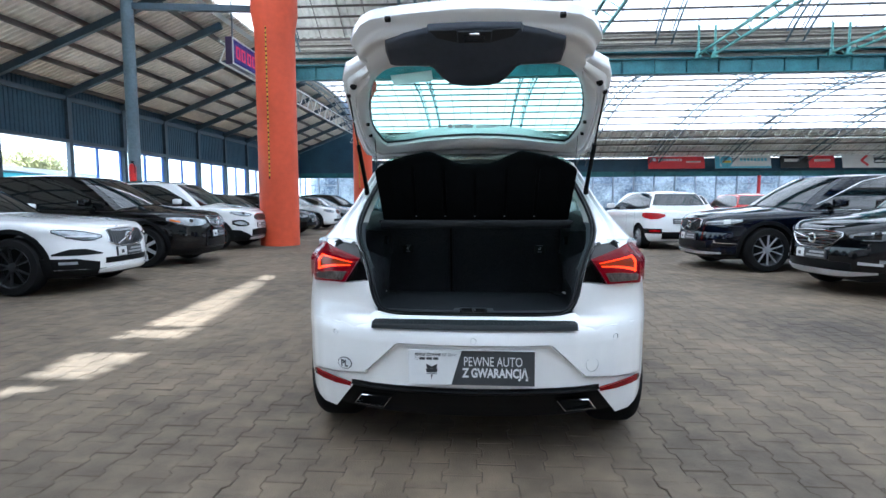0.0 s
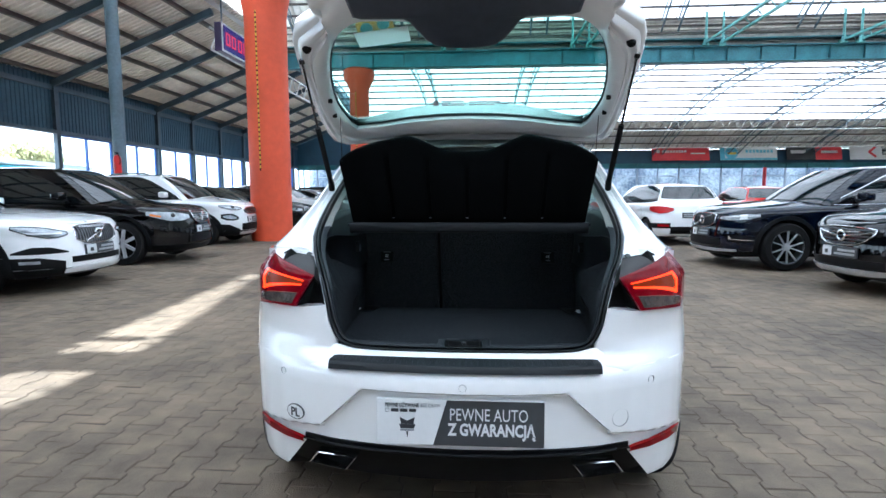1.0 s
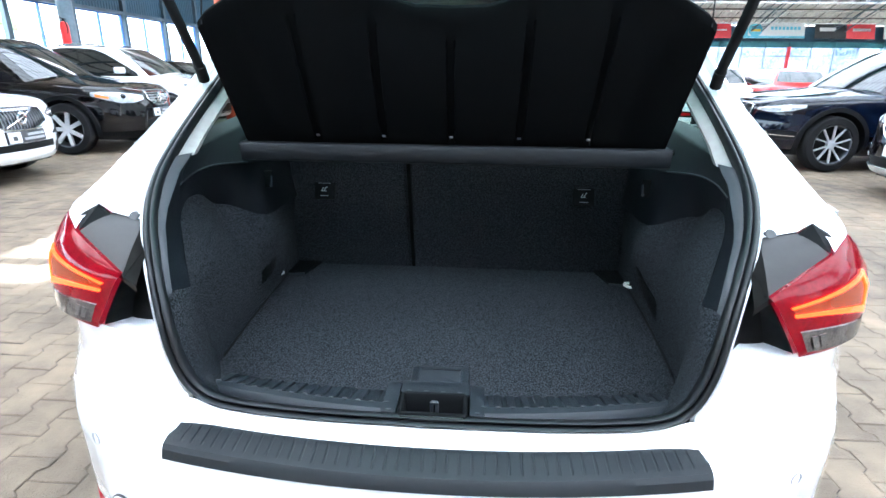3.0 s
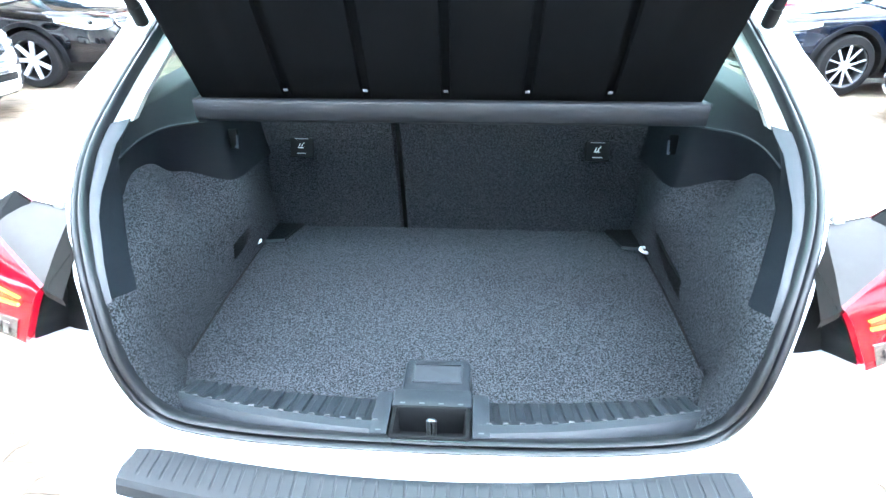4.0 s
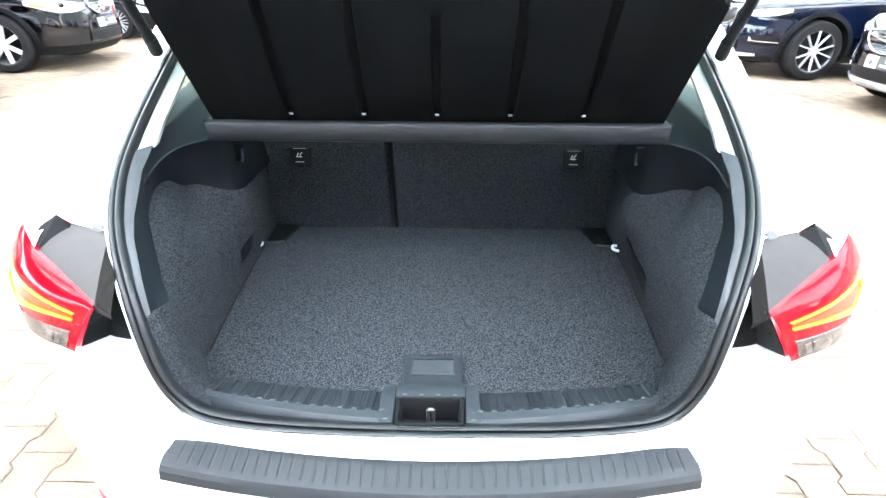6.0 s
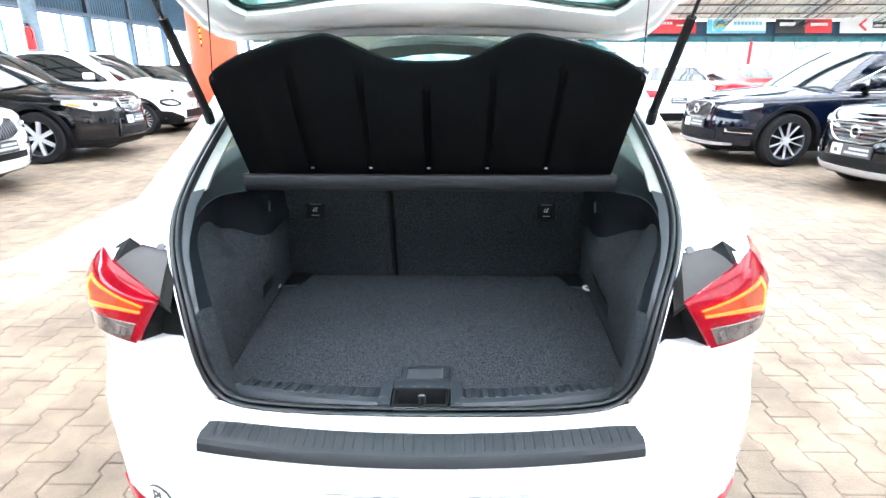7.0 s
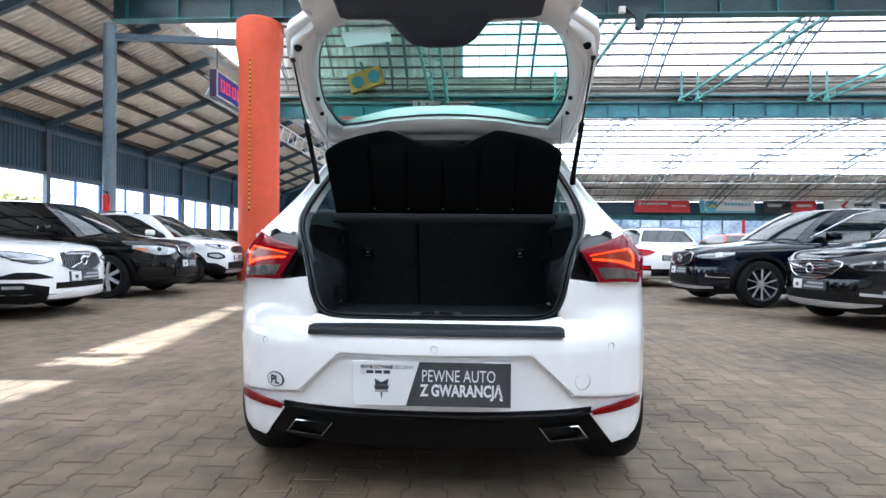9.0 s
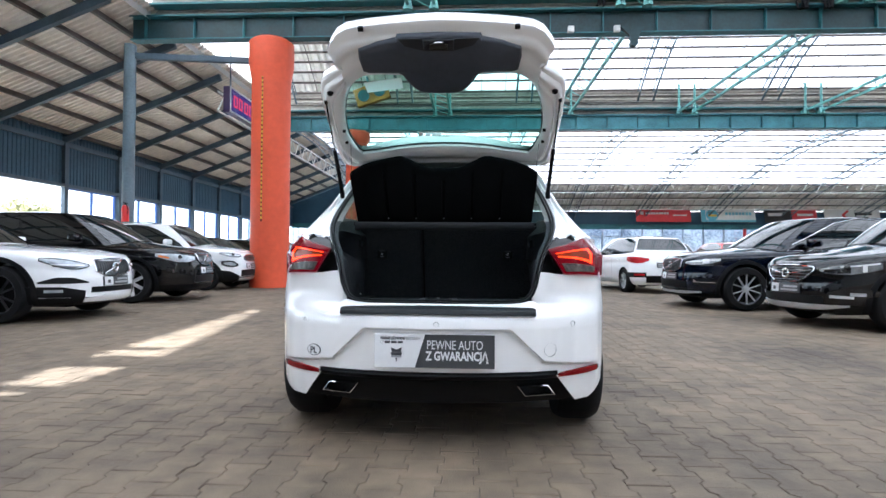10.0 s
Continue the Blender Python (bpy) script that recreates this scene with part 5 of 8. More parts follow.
def back_plain(c, sh):
    t = sh.top(sh.L)
    for s in (-1, 1):
        patch_on("tail_lamp", sh, 0.44, 1.10, [t - 0.13, t - 0.19, t - 0.20, t - 0.17, t - 0.13], [t - 0.08, t - 0.05, t - 0.035, t - 0.035, t - 0.05], "lamp_red", c, "red tail lamp", 0.012, 13, s, tail=True)
        rf = patch_on("reflector_recess", sh, 0.52, 1.02, [0.40, 0.40], [0.52, 0.52], "black_plastic", c, "black reflector recess", 0.006, 8, s, tail=True)
        patch_on("reflector", sh, 0.56, 0.80, [0.44, 0.44], [0.49, 0.49], "lamp_red", rf, "red reflector", 0.012, 6, s, tail=True)
    patch_on("bumper_trim", sh, -0.52, 0.52, [0.27] * 3, [0.44] * 3, "black_plastic", c, "black bumper insert", 0.006, 13, tail=True)
    dealer_board(sh, c, t - 0.24, tail=True)


def stand(x, y, turn):
    """The pose of a car whose front bumper's middle stands at x, y; turn 0 faces -x, 180 faces +x."""
    return pose(x, y, 0, 0, 0, turn)


SUV = dict(L=4.69, W=1.90, H=1.66, hb=0.99, hc=1.08, nose=0.90, xc=1.22, xr=2.15, xe=3.95, R=0.37)
car("car", stand(4.07, 9.95, 5), "dark navy-black SUV with chrome grille parked nose out", **SUV, paint="paint_navy", ax0=0.88, ax1=3.75, trim=True, face=face_navy, spokes=5, spread=0.30, thick=0.06, rim_mat="alloy", cladding=0.11)
car("car", stand(4.62, 7.30, 6), "black compact SUV with silver skid plate parked nose out", L=4.28, W=1.79, H=1.65, hb=0.98, hc=1.08, nose=0.86, xc=1.10, xr=1.95, xe=3.55, R=0.345, ax0=0.87, ax1=3.42, paint="paint_black", trim=True, face=face_compact, cladding=0.16)
car("car", stand(4.78, 17.2, -84), "white supermini seen from behind", L=4.03, W=1.73, H=1.47, hb=0.92, hc=1.0, nose=0.76, xc=0.95, xr=1.75, xe=3.45, R=0.30, ax0=0.82, ax1=3.39, paint="paint_white", spokes=8, back=back_plain)
car("car", stand(3.15, 20.3, -92), "silver SUV seen from behind", L=4.5, W=1.84, H=1.68, hb=1.0, hc=1.10, nose=0.9, xc=1.15, xr=1.95, xe=3.85, paint="paint_silver", back=back_plain, cladding=0.16)
car("car", stand(-4.55, 7.20, 182), "white estate car with black cladding parked nose out", L=4.94, W=1.90, H=1.54, hb=0.94, hc=1.02, nose=0.835, xc=1.50, xr=2.45, xe=4.35, R=0.365, ax0=0.92, ax1=3.86, paint="paint_white", spokes=5, twin=True, spread=0.25, thick=0.07, rim_mat="alloy_dark", cladding=0.16, face=face_estate)
car("car", stand(-4.74, 10.15, 184), "black mid-size SUV parked nose out", L=4.63, W=1.89, H=1.70, hb=1.01, hc=1.12, nose=0.925, xc=1.15, xr=2.10, xe=3.95, R=0.37, ax0=0.97, ax1=3.74, paint="paint_black", rim_mat="alloy", spokes=7, twin=False, cladding=0.16, face=face_big_suv)
car("car", stand(-5.30, 13.60, 181), "white compact SUV parked nose out", L=4.1, W=1.77, H=1.71, hb=1.03, hc=1.13, nose=0.965, xc=1.0, xr=1.85, xe=3.5, R=0.33, ax0=0.83, ax1=3.35, paint="paint_white", rim_mat="alloy", cladding=0.16, rails=True, face=face_small_suv)
HATCH = dict(L=4.2, W=1.78, H=1.47, hb=0.91, hc=0.99, nose=0.80, xc=1.05, xr=1.85, xe=3.5, R=0.32, ax0=0.85, ax1=3.45)
car("car", stand(-4.35, 4.35, 181), "black car with silver lower grille parked nose out", **dict(HATCH, H=1.55, hb=0.95), paint="paint_black", face=face_plain)
for x, y, turn, size, paint, label in (
        (-5.6, 16.4, 180, HATCH, "paint_black", "black hatchback parked nose out"), (-5.7, 19.3, 180, HATCH, "paint_black", "black hatchback parked nose out"),
        (-5.9, 23.6, 180, SUV, "paint_white", "white SUV parked nose out"), (-5.9, 27.5, 180, HATCH, "paint_silver", "silver hatchback parked nose out"),
        (-6.0, 31.5, 180, SUV, "paint_black", "black SUV parked nose out")):
    car("car", stand(x, y, turn), label, **size, paint=paint, face=face_plain)
for x, y, turn, paint, label in (
        (9.6, 21.8, -94, "paint_red", "red hatchback seen from behind"), (7.6, 22.5, -94, "paint_white", "white hatchback seen from behind"),
        (4.6, 27.5, -92, "paint_blue", "blue hatchback seen from behind"), (13.5, 22.5, -92, "paint_white", "white hatchback seen from behind")):
    car("car", stand(x, y, turn), label, **HATCH, paint=paint, back=back_plain)

# ---- the white hatchback ----
def carpet_mat(name, col):
    m = mat(name, col, 0.95, var=0.25, scale=9, bump=0.0, spec=0.15)
    nt = m.node_tree
    N, L = nt.nodes.new, nt.links.new
    tc, no, rp, mx, bp = N("ShaderNodeTexCoord"), N("ShaderNodeTexNoise"), N("ShaderNodeValToRGB"), N("ShaderNodeMix"), N("ShaderNodeBump")
    no.inputs["Scale"].default_value, no.inputs["Detail"].default_value = 330, 3
    no.inputs["Roughness"].default_value = 0.75
    L(tc.outputs["Object"], no.inputs["Vector"])
    rp.color_ramp.elements[0].position, rp.color_ramp.elements[1].position = 0.44, 0.59
    rp.color_ramp.elements[0].color = (*[c * 0.12 for c in col], 1)
    rp.color_ramp.elements[1].color = (*[min(1, c * k) for c, k in zip(col, (3.3, 3.2, 3.1))], 1)
    L(no.outputs["Fac"], rp.inputs["Fac"])
    mx.data_type = "RGBA"
    mx.inputs[0].default_value = 0.88
    b = nt.nodes["Principled BSDF"]
    L(b.inputs["Base Color"].links[0].from_socket, mx.inputs[6])
    L(rp.outputs["Color"], mx.inputs[7])
    L(mx.outputs[2], b.inputs["Base Color"])
    bp.inputs["Strength"].default_value, bp.inputs["Distance"].default_value = 0.8, 0.004
    L(no.outputs["Fac"], bp.inputs["Height"])
    L(bp.outputs["Normal"], b.inputs["Normal"])
    return m


M.update(
    carpet=carpet_mat("carpet", (0.0195, 0.0222, 0.0264)),
    trim_grey=mat("trim_grey", (0.0132, 0.0165, 0.0205), 0.5, spec=0.4, var=0.12, scale=3, bump=0.15, bump_scale=900),
    paper=sheet_mat("paper", (0.86, 0.86, 0.85)),
    # trim colour lightened to carry the sheen of bevel and ledge
    trim_sheen=mat("trim_sheen", (0.020, 0.023, 0.028), 0.42, var=0.1, scale=5, spec=0.4),
    trim_slate=mat("trim_slate", (0.046, 0.055, 0.072), 0.5, var=0.15, scale=4, bump=0.15, bump_scale=900, spec=0.4),
    trim_mid=mat("trim_mid", (0.0115, 0.0135, 0.016), 0.5, var=0.15, scale=4, bump=0.15, bump_scale=900, spec=0.3),
    trim_dark=mat("trim_dark", (0.007, 0.0095, 0.013), 0.55, spec=0.25, var=0.15, scale=4, bump=0.15, bump_scale=900),
    trim_gloss=mat("trim_gloss", (0.018, 0.016, 0.015), 0.4, spec=0.22, var=0.2, scale=5),
    trim_navy=mat("trim_navy", (0.0042, 0.0056, 0.008), 0.55, spec=0.3, var=0.15, scale=4, bump=0.15, bump_scale=900),
    trim_black=mat("trim_black", (0.0030, 0.0034, 0.0038), 0.65, spec=0.14, var=0.15, scale=5, bump=0.2, bump_scale=900),
    shelf_felt=mat("shelf_felt", (0.0020, 0.0024, 0.0028), 0.8, spec=0.06, var=0.2, scale=5, bump=0.3, bump_scale=700),
    seal=mat("seal", (0.009, 0.010, 0.0115), 0.4, spec=0.4, var=0.2, scale=6),
    gate_glass=glass_mat("gate_glass", (0.50, 0.80, 0.71)),
    side_glass=glass_mat("side_glass", (0.55, 0.75, 0.68)),
    led=glow_mat("led", (1.0, 0.028, 0.001), 1.2, (0.2, 0.01, 0.004)),
    light_guide=glow_mat("light_guide", (1.0, 0.17, 0.010), 0.026, (0.12, 0.006, 0.003)),
    hook_steel=mat("hook_steel", (0.80, 0.80, 0.80), 0.4, metal=0.3, var=0.05),
    stop_grey=mat("stop_grey", (0.075, 0.078, 0.080), 0.6, var=0.1),
    lamp_smoke=mat("lamp_smoke", (0.075, 0.065, 0.060), 0.15, var=0.5, scale=25, coat=0.1, spec=0.3),
    lamp_body=mat("lamp_body", (0.085, 0.0006, 0.003), 0.12, var=0.35, scale=14, coat=0.06, spec=0.12),
    reflector=mat("reflector", (0.20, 0.002, 0.005), 0.25, var=0.15, scale=60, coat=0.2, spec=0.2),
    lamp_lens=mat("lamp_lens", (0.10, 0.09, 0.085), 0.2, var=0.4, scale=40),
    flap_grey=mat("flap_grey", (0.032, 0.036, 0.041), 0.5, spec=0.3),
    ink=mat("ink", (0.03, 0.03, 0.035), 0.5),
    ink_grey=mat("ink_grey", (0.25, 0.26, 0.28), 0.5),
    lining=mat("lining", (0.35, 0.35, 0.33), 0.9, var=0.1),
)

lb = M["lamp_body"].node_tree.nodes["Principled BSDF"]      # the lit lamp glows behind its lens
lb.inputs["Emission Color"].default_value, lb.inputs["Emission Strength"].default_value = (1.0, 0.002, 0.045, 1), 0.020

CX, CY = 0.29, 2.25
hatch = empty("hatchback", pose(CX, CY, 0), "white hatchback with raised tailgate and empty boot", "car")


def plan(x):
    """How far forward the rear skin stands at a distance x from the middle."""
    return float(np.interp(abs(x), [0, 0.15, 0.26, 0.35, 0.44, 0.54, 0.62, 0.70, 0.75, 0.79, 0.82, 0.85], [0, 0.006, 0.020, 0.036, 0.058, 0.098, 0.137, 0.20, 0.257, 0.335, 0.43, 0.60]))


def rise(z):
    return float(np.interp(z, [0.18, 0.24, 0.36, 0.45, 0.57, 0.60, 0.62, 0.64, 0.66, 0.68, 0.70, 0.715, 0.80], [0.06, 0.035, 0.012, 0.006, 0.0, 0.003, 0.009, 0.018, 0.029, 0.039, 0.046, 0.049, 0.046]))


OPEN_Z = [0.6700, 0.6702, 0.6710, 0.6765, 0.702, 0.755, 0.82, 0.90, 0.97, 1.03, 1.09, 1.17, 1.28, 1.33, 1.375, 1.405]
OPEN_X = [0.0, 0.20, 0.32, 0.392, 0.430, 0.452, 0.464, 0.490, 0.535, 0.564, 0.571, 0.559, 0.522, 0.498, 0.455, 0.36]
OPEN_Y = [0.105, 0.108, 0.118, 0.128, 0.134, 0.135, 0.140, 0.175, 0.252, 0.345, 0.450, 0.572, 0.708, 0.755, 0.790, 0.810]


def open_y(z):
    return float(np.interp(z, OPEN_Z, OPEN_Y))


def outline_at(z):
    return float(np.interp(z, OPEN_Z, OPEN_X))


def both(fn):
    for s in (-1, 1):
        fn(s)


def recess(x, z, xb=None):
    """Depth of the number plate recess; xb is the column that follows its slanted edge."""
    a = abs(x)
    side = 1.0
    if z > 0.42:
        inside = (abs(xb) if xb is not None else a / float(np.interp(z, [0.42, 0.56], [0.475, 0.325])) * 0.40)
        side = float(np.interp(inside, [0.394, 0.406], [1, 0]))
        down = min(1.0, max(0.0, (0.563 - z) / 0.010))
        return 0.024 * side * down
    top = float(np.interp(a, [0.475, 0.76, 0.80], [0.42, 0.388, 0.38]))
    return 0.024 * min(1.0, max(0.0, (top - z) / 0.014 + (1 if a < 0.475 else 0))) * float(np.interp(a, [0.70, 0.77], [1, 0]))


# bumper skin: columns bend along the slanted edges of the plate recess
base = list(np.linspace(0, 0.388, 30)) + [0.394, 0.400, 0.406] + list(np.linspace(0.42, 0.70, 22)) + [0.72, 0.735, 0.75, 0.765, 0.78, 0.79, 0.80, 0.81, 0.82, 0.83, 0.84, 0.85]
def bend(x, z):
    a, sg = abs(x), (1 if x >= 0 else -1)
    if a >= 0.70:
        return x
    xe = float(np.interp(z, [0.42, 0.56], [0.475, 0.325]))
    return sg * (a / 0.40 * xe if a < 0.40 else xe + (a - 0.40) / 0.30 * (0.70 - xe))
xs = [-x for x in base[:0:-1]] + base
zs = list(np.linspace(0.352, 0.54, 36)) + [0.548, 0.554, 0.560, 0.566, 0.575, 0.585, 0.597, 0.609, 0.619, 0.626, 0.631]
b = bmesh.new()
rows = []
for z in zs:
    row = []
    for xb in xs:
        x = bend(xb, z)
        row.append(Vector((x, plan(x) + rise(z) + recess(x, z, xb) + (0.012 * max(0, (z - 0.609) / 0.022) ** 2) * float(np.interp(abs(x), [0.46, 0.56], [1, 0])), z)))
    rows.append(row)
def shelf(x, k):
    y0 = plan(x) + 0.014 + rise(0.631)
    y1 = max(y0 + 0.02, float(np.interp(abs(x), OPEN_X[:5], OPEN_Y[:5])) + 0.004) if abs(x) < 0.45 else y0 + 0.03
    z1 = float(np.interp(abs(x), [0, 0.20, 0.32, 0.392, 0.43, 0.45, 0.47], [0.670, 0.670, 0.670, 0.6755, 0.684, 0.672, 0.655]))
    return Vector((x, y0 + (y1 - y0) * k, 0.631 + (z1 - 0.631) * k ** 1.15))
rows += [[shelf(bend(x, 0.631), k) for x in xs] for k in (0.25, 0.5, 0.75, 1.0)]
loft(b, rows)
bumper = part("bumper", b, M["paint_white"], hatch, "white painted rear bumper", smooth=30)


def lower_corner(s):
    b = bmesh.new()
    rows = []
    for i in range(8):
        z = 0.352 - 0.127 * i / 7
        xi = float(np.interp(z, [0.225, 0.352], [0.632, 0.535]))
        xo = float(np.interp(z, [0.225, 0.25, 0.29, 0.352], [0.705, 0.755, 0.80, 0.84]))
        rows.append([Vector((s * x, plan(x) + rise(z) + 0.004, z)) for x in np.linspace(xi, xo, 14)])
    rows.append([p + Vector((0, 0.05, 0.004)) for p in rows[-1]])
    loft(b, rows)
    part("bumper_corner", b, M["paint_white"], bumper, "white lower bumper corner", smooth=40)
    b = bmesh.new()
    loft(b, [[Vector((s * x, plan(x) + rise(z) - o, z)) for x in np.linspace(0.545, 0.765, 16)] for z, o in ((0.343, -0.01), (0.345, 0.004), (0.371, 0.004), (0.373, -0.01))])
    for v in b.verts:
        u = (abs(v.co.x) - 0.545) / 0.22
        v.co.z += 0.004 * u - (0.0 if v.co.z < 0.36 else 0.012 * (1 - u) ** 3) + 0.006 * (u > 0.95) * (1 if v.co.z < 0.36 else -1)
    part("reflector", b, M["reflector"], bumper, "long red bumper reflector", smooth=40)
both(lower_corner)

# black diffuser under the bumper
b = bmesh.new()
rows = []
for z, o in ((0.372, 0.03), (0.368, 0.018), (0.352, 0.016), (0.335, 0.036), (0.322, 0.075), (0.26, 0.080), (0.212, 0.085), (0.200, 0.12), (0.200, 0.30)):
    xi = float(np.interp(z, [0.225, 0.352], [0.64, 0.545]))
    rows.append([Vector((x, plan(x) + rise(z) + o, z)) for x in np.linspace(-xi, xi, 41)])
loft(b, rows)
diffuser = part("diffuser", b, M["black_plastic"], hatch, "black plastic rear diffuser", smooth=35)
b = bmesh.new()
rows = []
for z, o in ((0.351, 0.004), (0.345, 0.0), (0.338, 0.006), (0.334, 0.03)):
    rows.append([Vector((x, plan(x) + rise(z) + o, z + 0.012)) for x in np.linspace(-0.50, 0.50, 31)])
loft(b, rows)
part("diffuser_lip", b, M["black_plastic"], diffuser, smooth=40)
b = bmesh.new()
box(b, -0.575, 0.575, 0.42, 3.75, 0.165, 0.24)
box(b, -0.80, 0.80, 1.10, 2.85, 0.175, 0.23)
box(b, -0.60, 0.60, 0.17, 1.15, 0.545, 0.565)
for x in (-0.60, 0.585):
    box(b, x, x + 0.015, 0.42, 1.15, 0.56, 0.95)
part("underbody", b, M["rubber"], hatch, "black underbody and boot tub")


def tail_pipe(s):
    y = 0.088
    outer = [(0.357, 0.307), (0.501, 0.305), (0.536, 0.259), (0.394, 0.259)]
    def ring(sc, yy):
        cx, cz = 0.447, 0.2825
        pts = [Vector((s * (cx + (x - cx) * sc), yy + 0.35 * max(0, x - 0.40), cz + (z - cz) * (sc if sc > 1 else 1 - (1 - sc) * 1.8))) for x, z in outer]
        out = []
        n = len(pts)
        for i in range(n):
            a, c, d = pts[i - 1], pts[i], pts[(i + 1) % n]
            out += [c.lerp(a, 0.07), c, c.lerp(d, 0.07)]
        return out
    b = bmesh.new()
    loft(b, [ring(1.0, y + 0.04), ring(1.0, y), ring(0.93, y - 0.003), ring(0.87, y + 0.006), ring(0.84, y + 0.05)], closed=True)
    t = part("tailpipe_trim", b, M["chrome"], diffuser, "chrome trapezoid tailpipe trim", smooth=30)
    b = bmesh.new()
    r = ring(0.85, y + 0.045)
    b.faces.new([b.verts.new(p) for p in r])
    part("tailpipe_inner", b, M["rubber"], t)
both(tail_pipe)

# body shell: sill wings, pillars, sides, roof, bonnet and floor line, one row for every height
FRONT = [(0.25, 3.95), (0.60, 4.05), (0.80, 4.0), (0.93, 3.55), (1.0, 2.98), (1.2, 2.55), (1.35, 2.15), (1.41, 1.95)]
def side_row(z, corner, sides):
    """corner: list of rear points, sides: list of (x, y) along the side up to the front."""
    fy = float(np.interp(z, [f[0] for f in FRONT], [f[1] for f in FRONT]))
    w = sides[-1][0]
    pts = [Vector(p) for p in corner] + [Vector((x, y, z)) for x, y in sides]
    pts += [Vector((w * 0.99, fy - 0.75, z)), Vector((w * 0.93, fy - 0.30, z)), Vector((w * 0.70, fy - 0.06, z)), Vector((0, fy, z))]
    return pts


def wing(s):
    rows = []
    lowside = [(0.80, 0.36), (0.835, 0.50), (0.868, 0.75), (0.885, 1.2), (0.885, 2.0)]
    for z in (0.618, 0.626, 0.634, 0.642, 0.650, 0.658, 0.667, 0.677, 0.688, 0.70, 0.712, 0.73, 0.755, 0.785, 0.812):
        zo = max(z, 0.700)
        xo, yo = outline_at(zo), open_y(zo)
        y0 = plan(0.45) + 0.014 + rise(0.631)
        ys = y0 + (0.134 - y0) * min(1.0, max(0.0, (z - 0.631) / 0.036)) ** 0.87
        fade = float(np.interp(z, [0.70, 0.80], [1.0, 0.4]))
        def S(x):
            w = float(np.interp(x, [0.45, 0.64], [1, 0]))
            skin = plan(x) + rise(z)
            return skin + w * w * (3 - 2 * w) * fade * max(0.0, ys - skin)
        xa = xo + 0.014
        c = [(xo, yo + 0.012 if z >= 0.70 else S(xo) + 0.012, z), (xo + 0.004, yo - 0.004 if z >= 0.70 else S(xo + 0.004) + 0.006, z), (xa, S(xa) + 0.002, z), (xa + 0.018, S(xa + 0.018), z)]
        for u in (0.2, 0.4, 0.6, 0.8, 1.0):
            x = xa + 0.018 + (0.75 - xa - 0.018) * u
            c.append((x, S(x), z - (0.010 * float(np.interp(x, [0.48, 0.57], [0, 1])) if z > 0.80 else 0.0)))
        c.pop(2)
        rows.append(side_row(z, c, [(x - 0.12 * max(0, z - 0.62) ** 1.2, y) for x, y in lowside]))
    for z in (0.8145, 0.85, 0.90, 0.95, 0.9745):     # behind the lamp
        xo = float(np.interp(z, OPEN_Z, OPEN_X))
        yo = open_y(z)
        c = [(xo, yo + 0.012, z), (xo + 0.004, yo - 0.004, z), (xo + 0.006, yo + 0.02, z), (xo + 0.03, max(0.25, yo + 0.05), z), (0.62, 0.32, z), (0.66, 0.34, z), (0.70, 0.36, z), (0.735, 0.41, z)]
        rows.append(side_row(z, c, [(0.775, 0.44), (0.80, 0.54), (0.83, 0.78), (0.85, 1.2), (0.85, 2.0)]))
    for z, kx, ky, sides in (
            (0.977, 0.712, 0.338, [(0.75, 0.42), (0.782, 0.58), (0.81, 0.84), (0.838, 1.2), (0.84, 2.0)]),
            (0.992, 0.706, 0.345, [(0.742, 0.43), (0.775, 0.60), (0.80, 0.85), (0.83, 1.2), (0.835, 2.0)]),
            (1.03, 0.688, 0.405, [(0.715, 0.48), (0.745, 0.62), (0.775, 0.85), (0.81, 1.2), (0.815, 2.0)]),
            (1.09, 0.655, 0.475, [(0.675, 0.55), (0.70, 0.68), (0.735, 0.90), (0.78, 1.25), (0.785, 2.0)]),
            (1.16, 0.618, 0.560, [(0.635, 0.63), (0.66, 0.75), (0.695, 0.95), (0.745, 1.3), (0.75, 2.0)]),
            (1.23, 0.588, 0.630, [(0.603, 0.70), (0.625, 0.80), (0.655, 1.0), (0.705, 1.3), (0.71, 1.9)]),
            (1.31, 0.556, 0.712, [(0.568, 0.77), (0.585, 0.86), (0.61, 1.05), (0.655, 1.35), (0.66, 1.7)]),
            (1.37, 0.526, 0.775, [(0.536, 0.82), (0.55, 0.90), (0.57, 1.08), (0.605, 1.35), (0.61, 1.6)]),
            (1.415, 0.45, 0.83, [(0.46, 0.87), (0.47, 0.94), (0.48, 1.1), (0.50, 1.35), (0.505, 1.55)])):
        xo = float(np.interp(z, OPEN_Z, OPEN_X))
        yo = open_y(z)
        def q(u, d=0.0):
            return (xo + (kx - xo) * u, yo + (ky - yo) * u + d * 0.8, z - d * 0.6)
        c = [(xo, yo + 0.012, z), (xo + 0.003, yo - 0.004, z), q(0.12, 0.004), q(0.30, -0.002), q(0.46, 0.008), q(0.62, 0.010), q(0.80, -0.004), q(1.0)]
        rows.append(side_row(z, c, sides))
    rows.append([Vector((p.x * 0.4, p.y + 0.02 * (p.y < 1.2), 1.445)) for p in rows[-1]])
    rows.append([Vector((0, p.y, 1.452)) for p in rows[-2]])
    low = rows[0]
    below = []
    for z, k in ((0.40, 0.99), (0.27, 0.965), (0.22, 0.93)):
        below.append([Vector((p.x * k, p.y, z)) for p in low])
    bm = bmesh.new()
    for r in rows:
        for p in r:
            p.x *= s
    for r in below:
        for p in r:
            p.x *= s
    vr = loft(bm, rows)
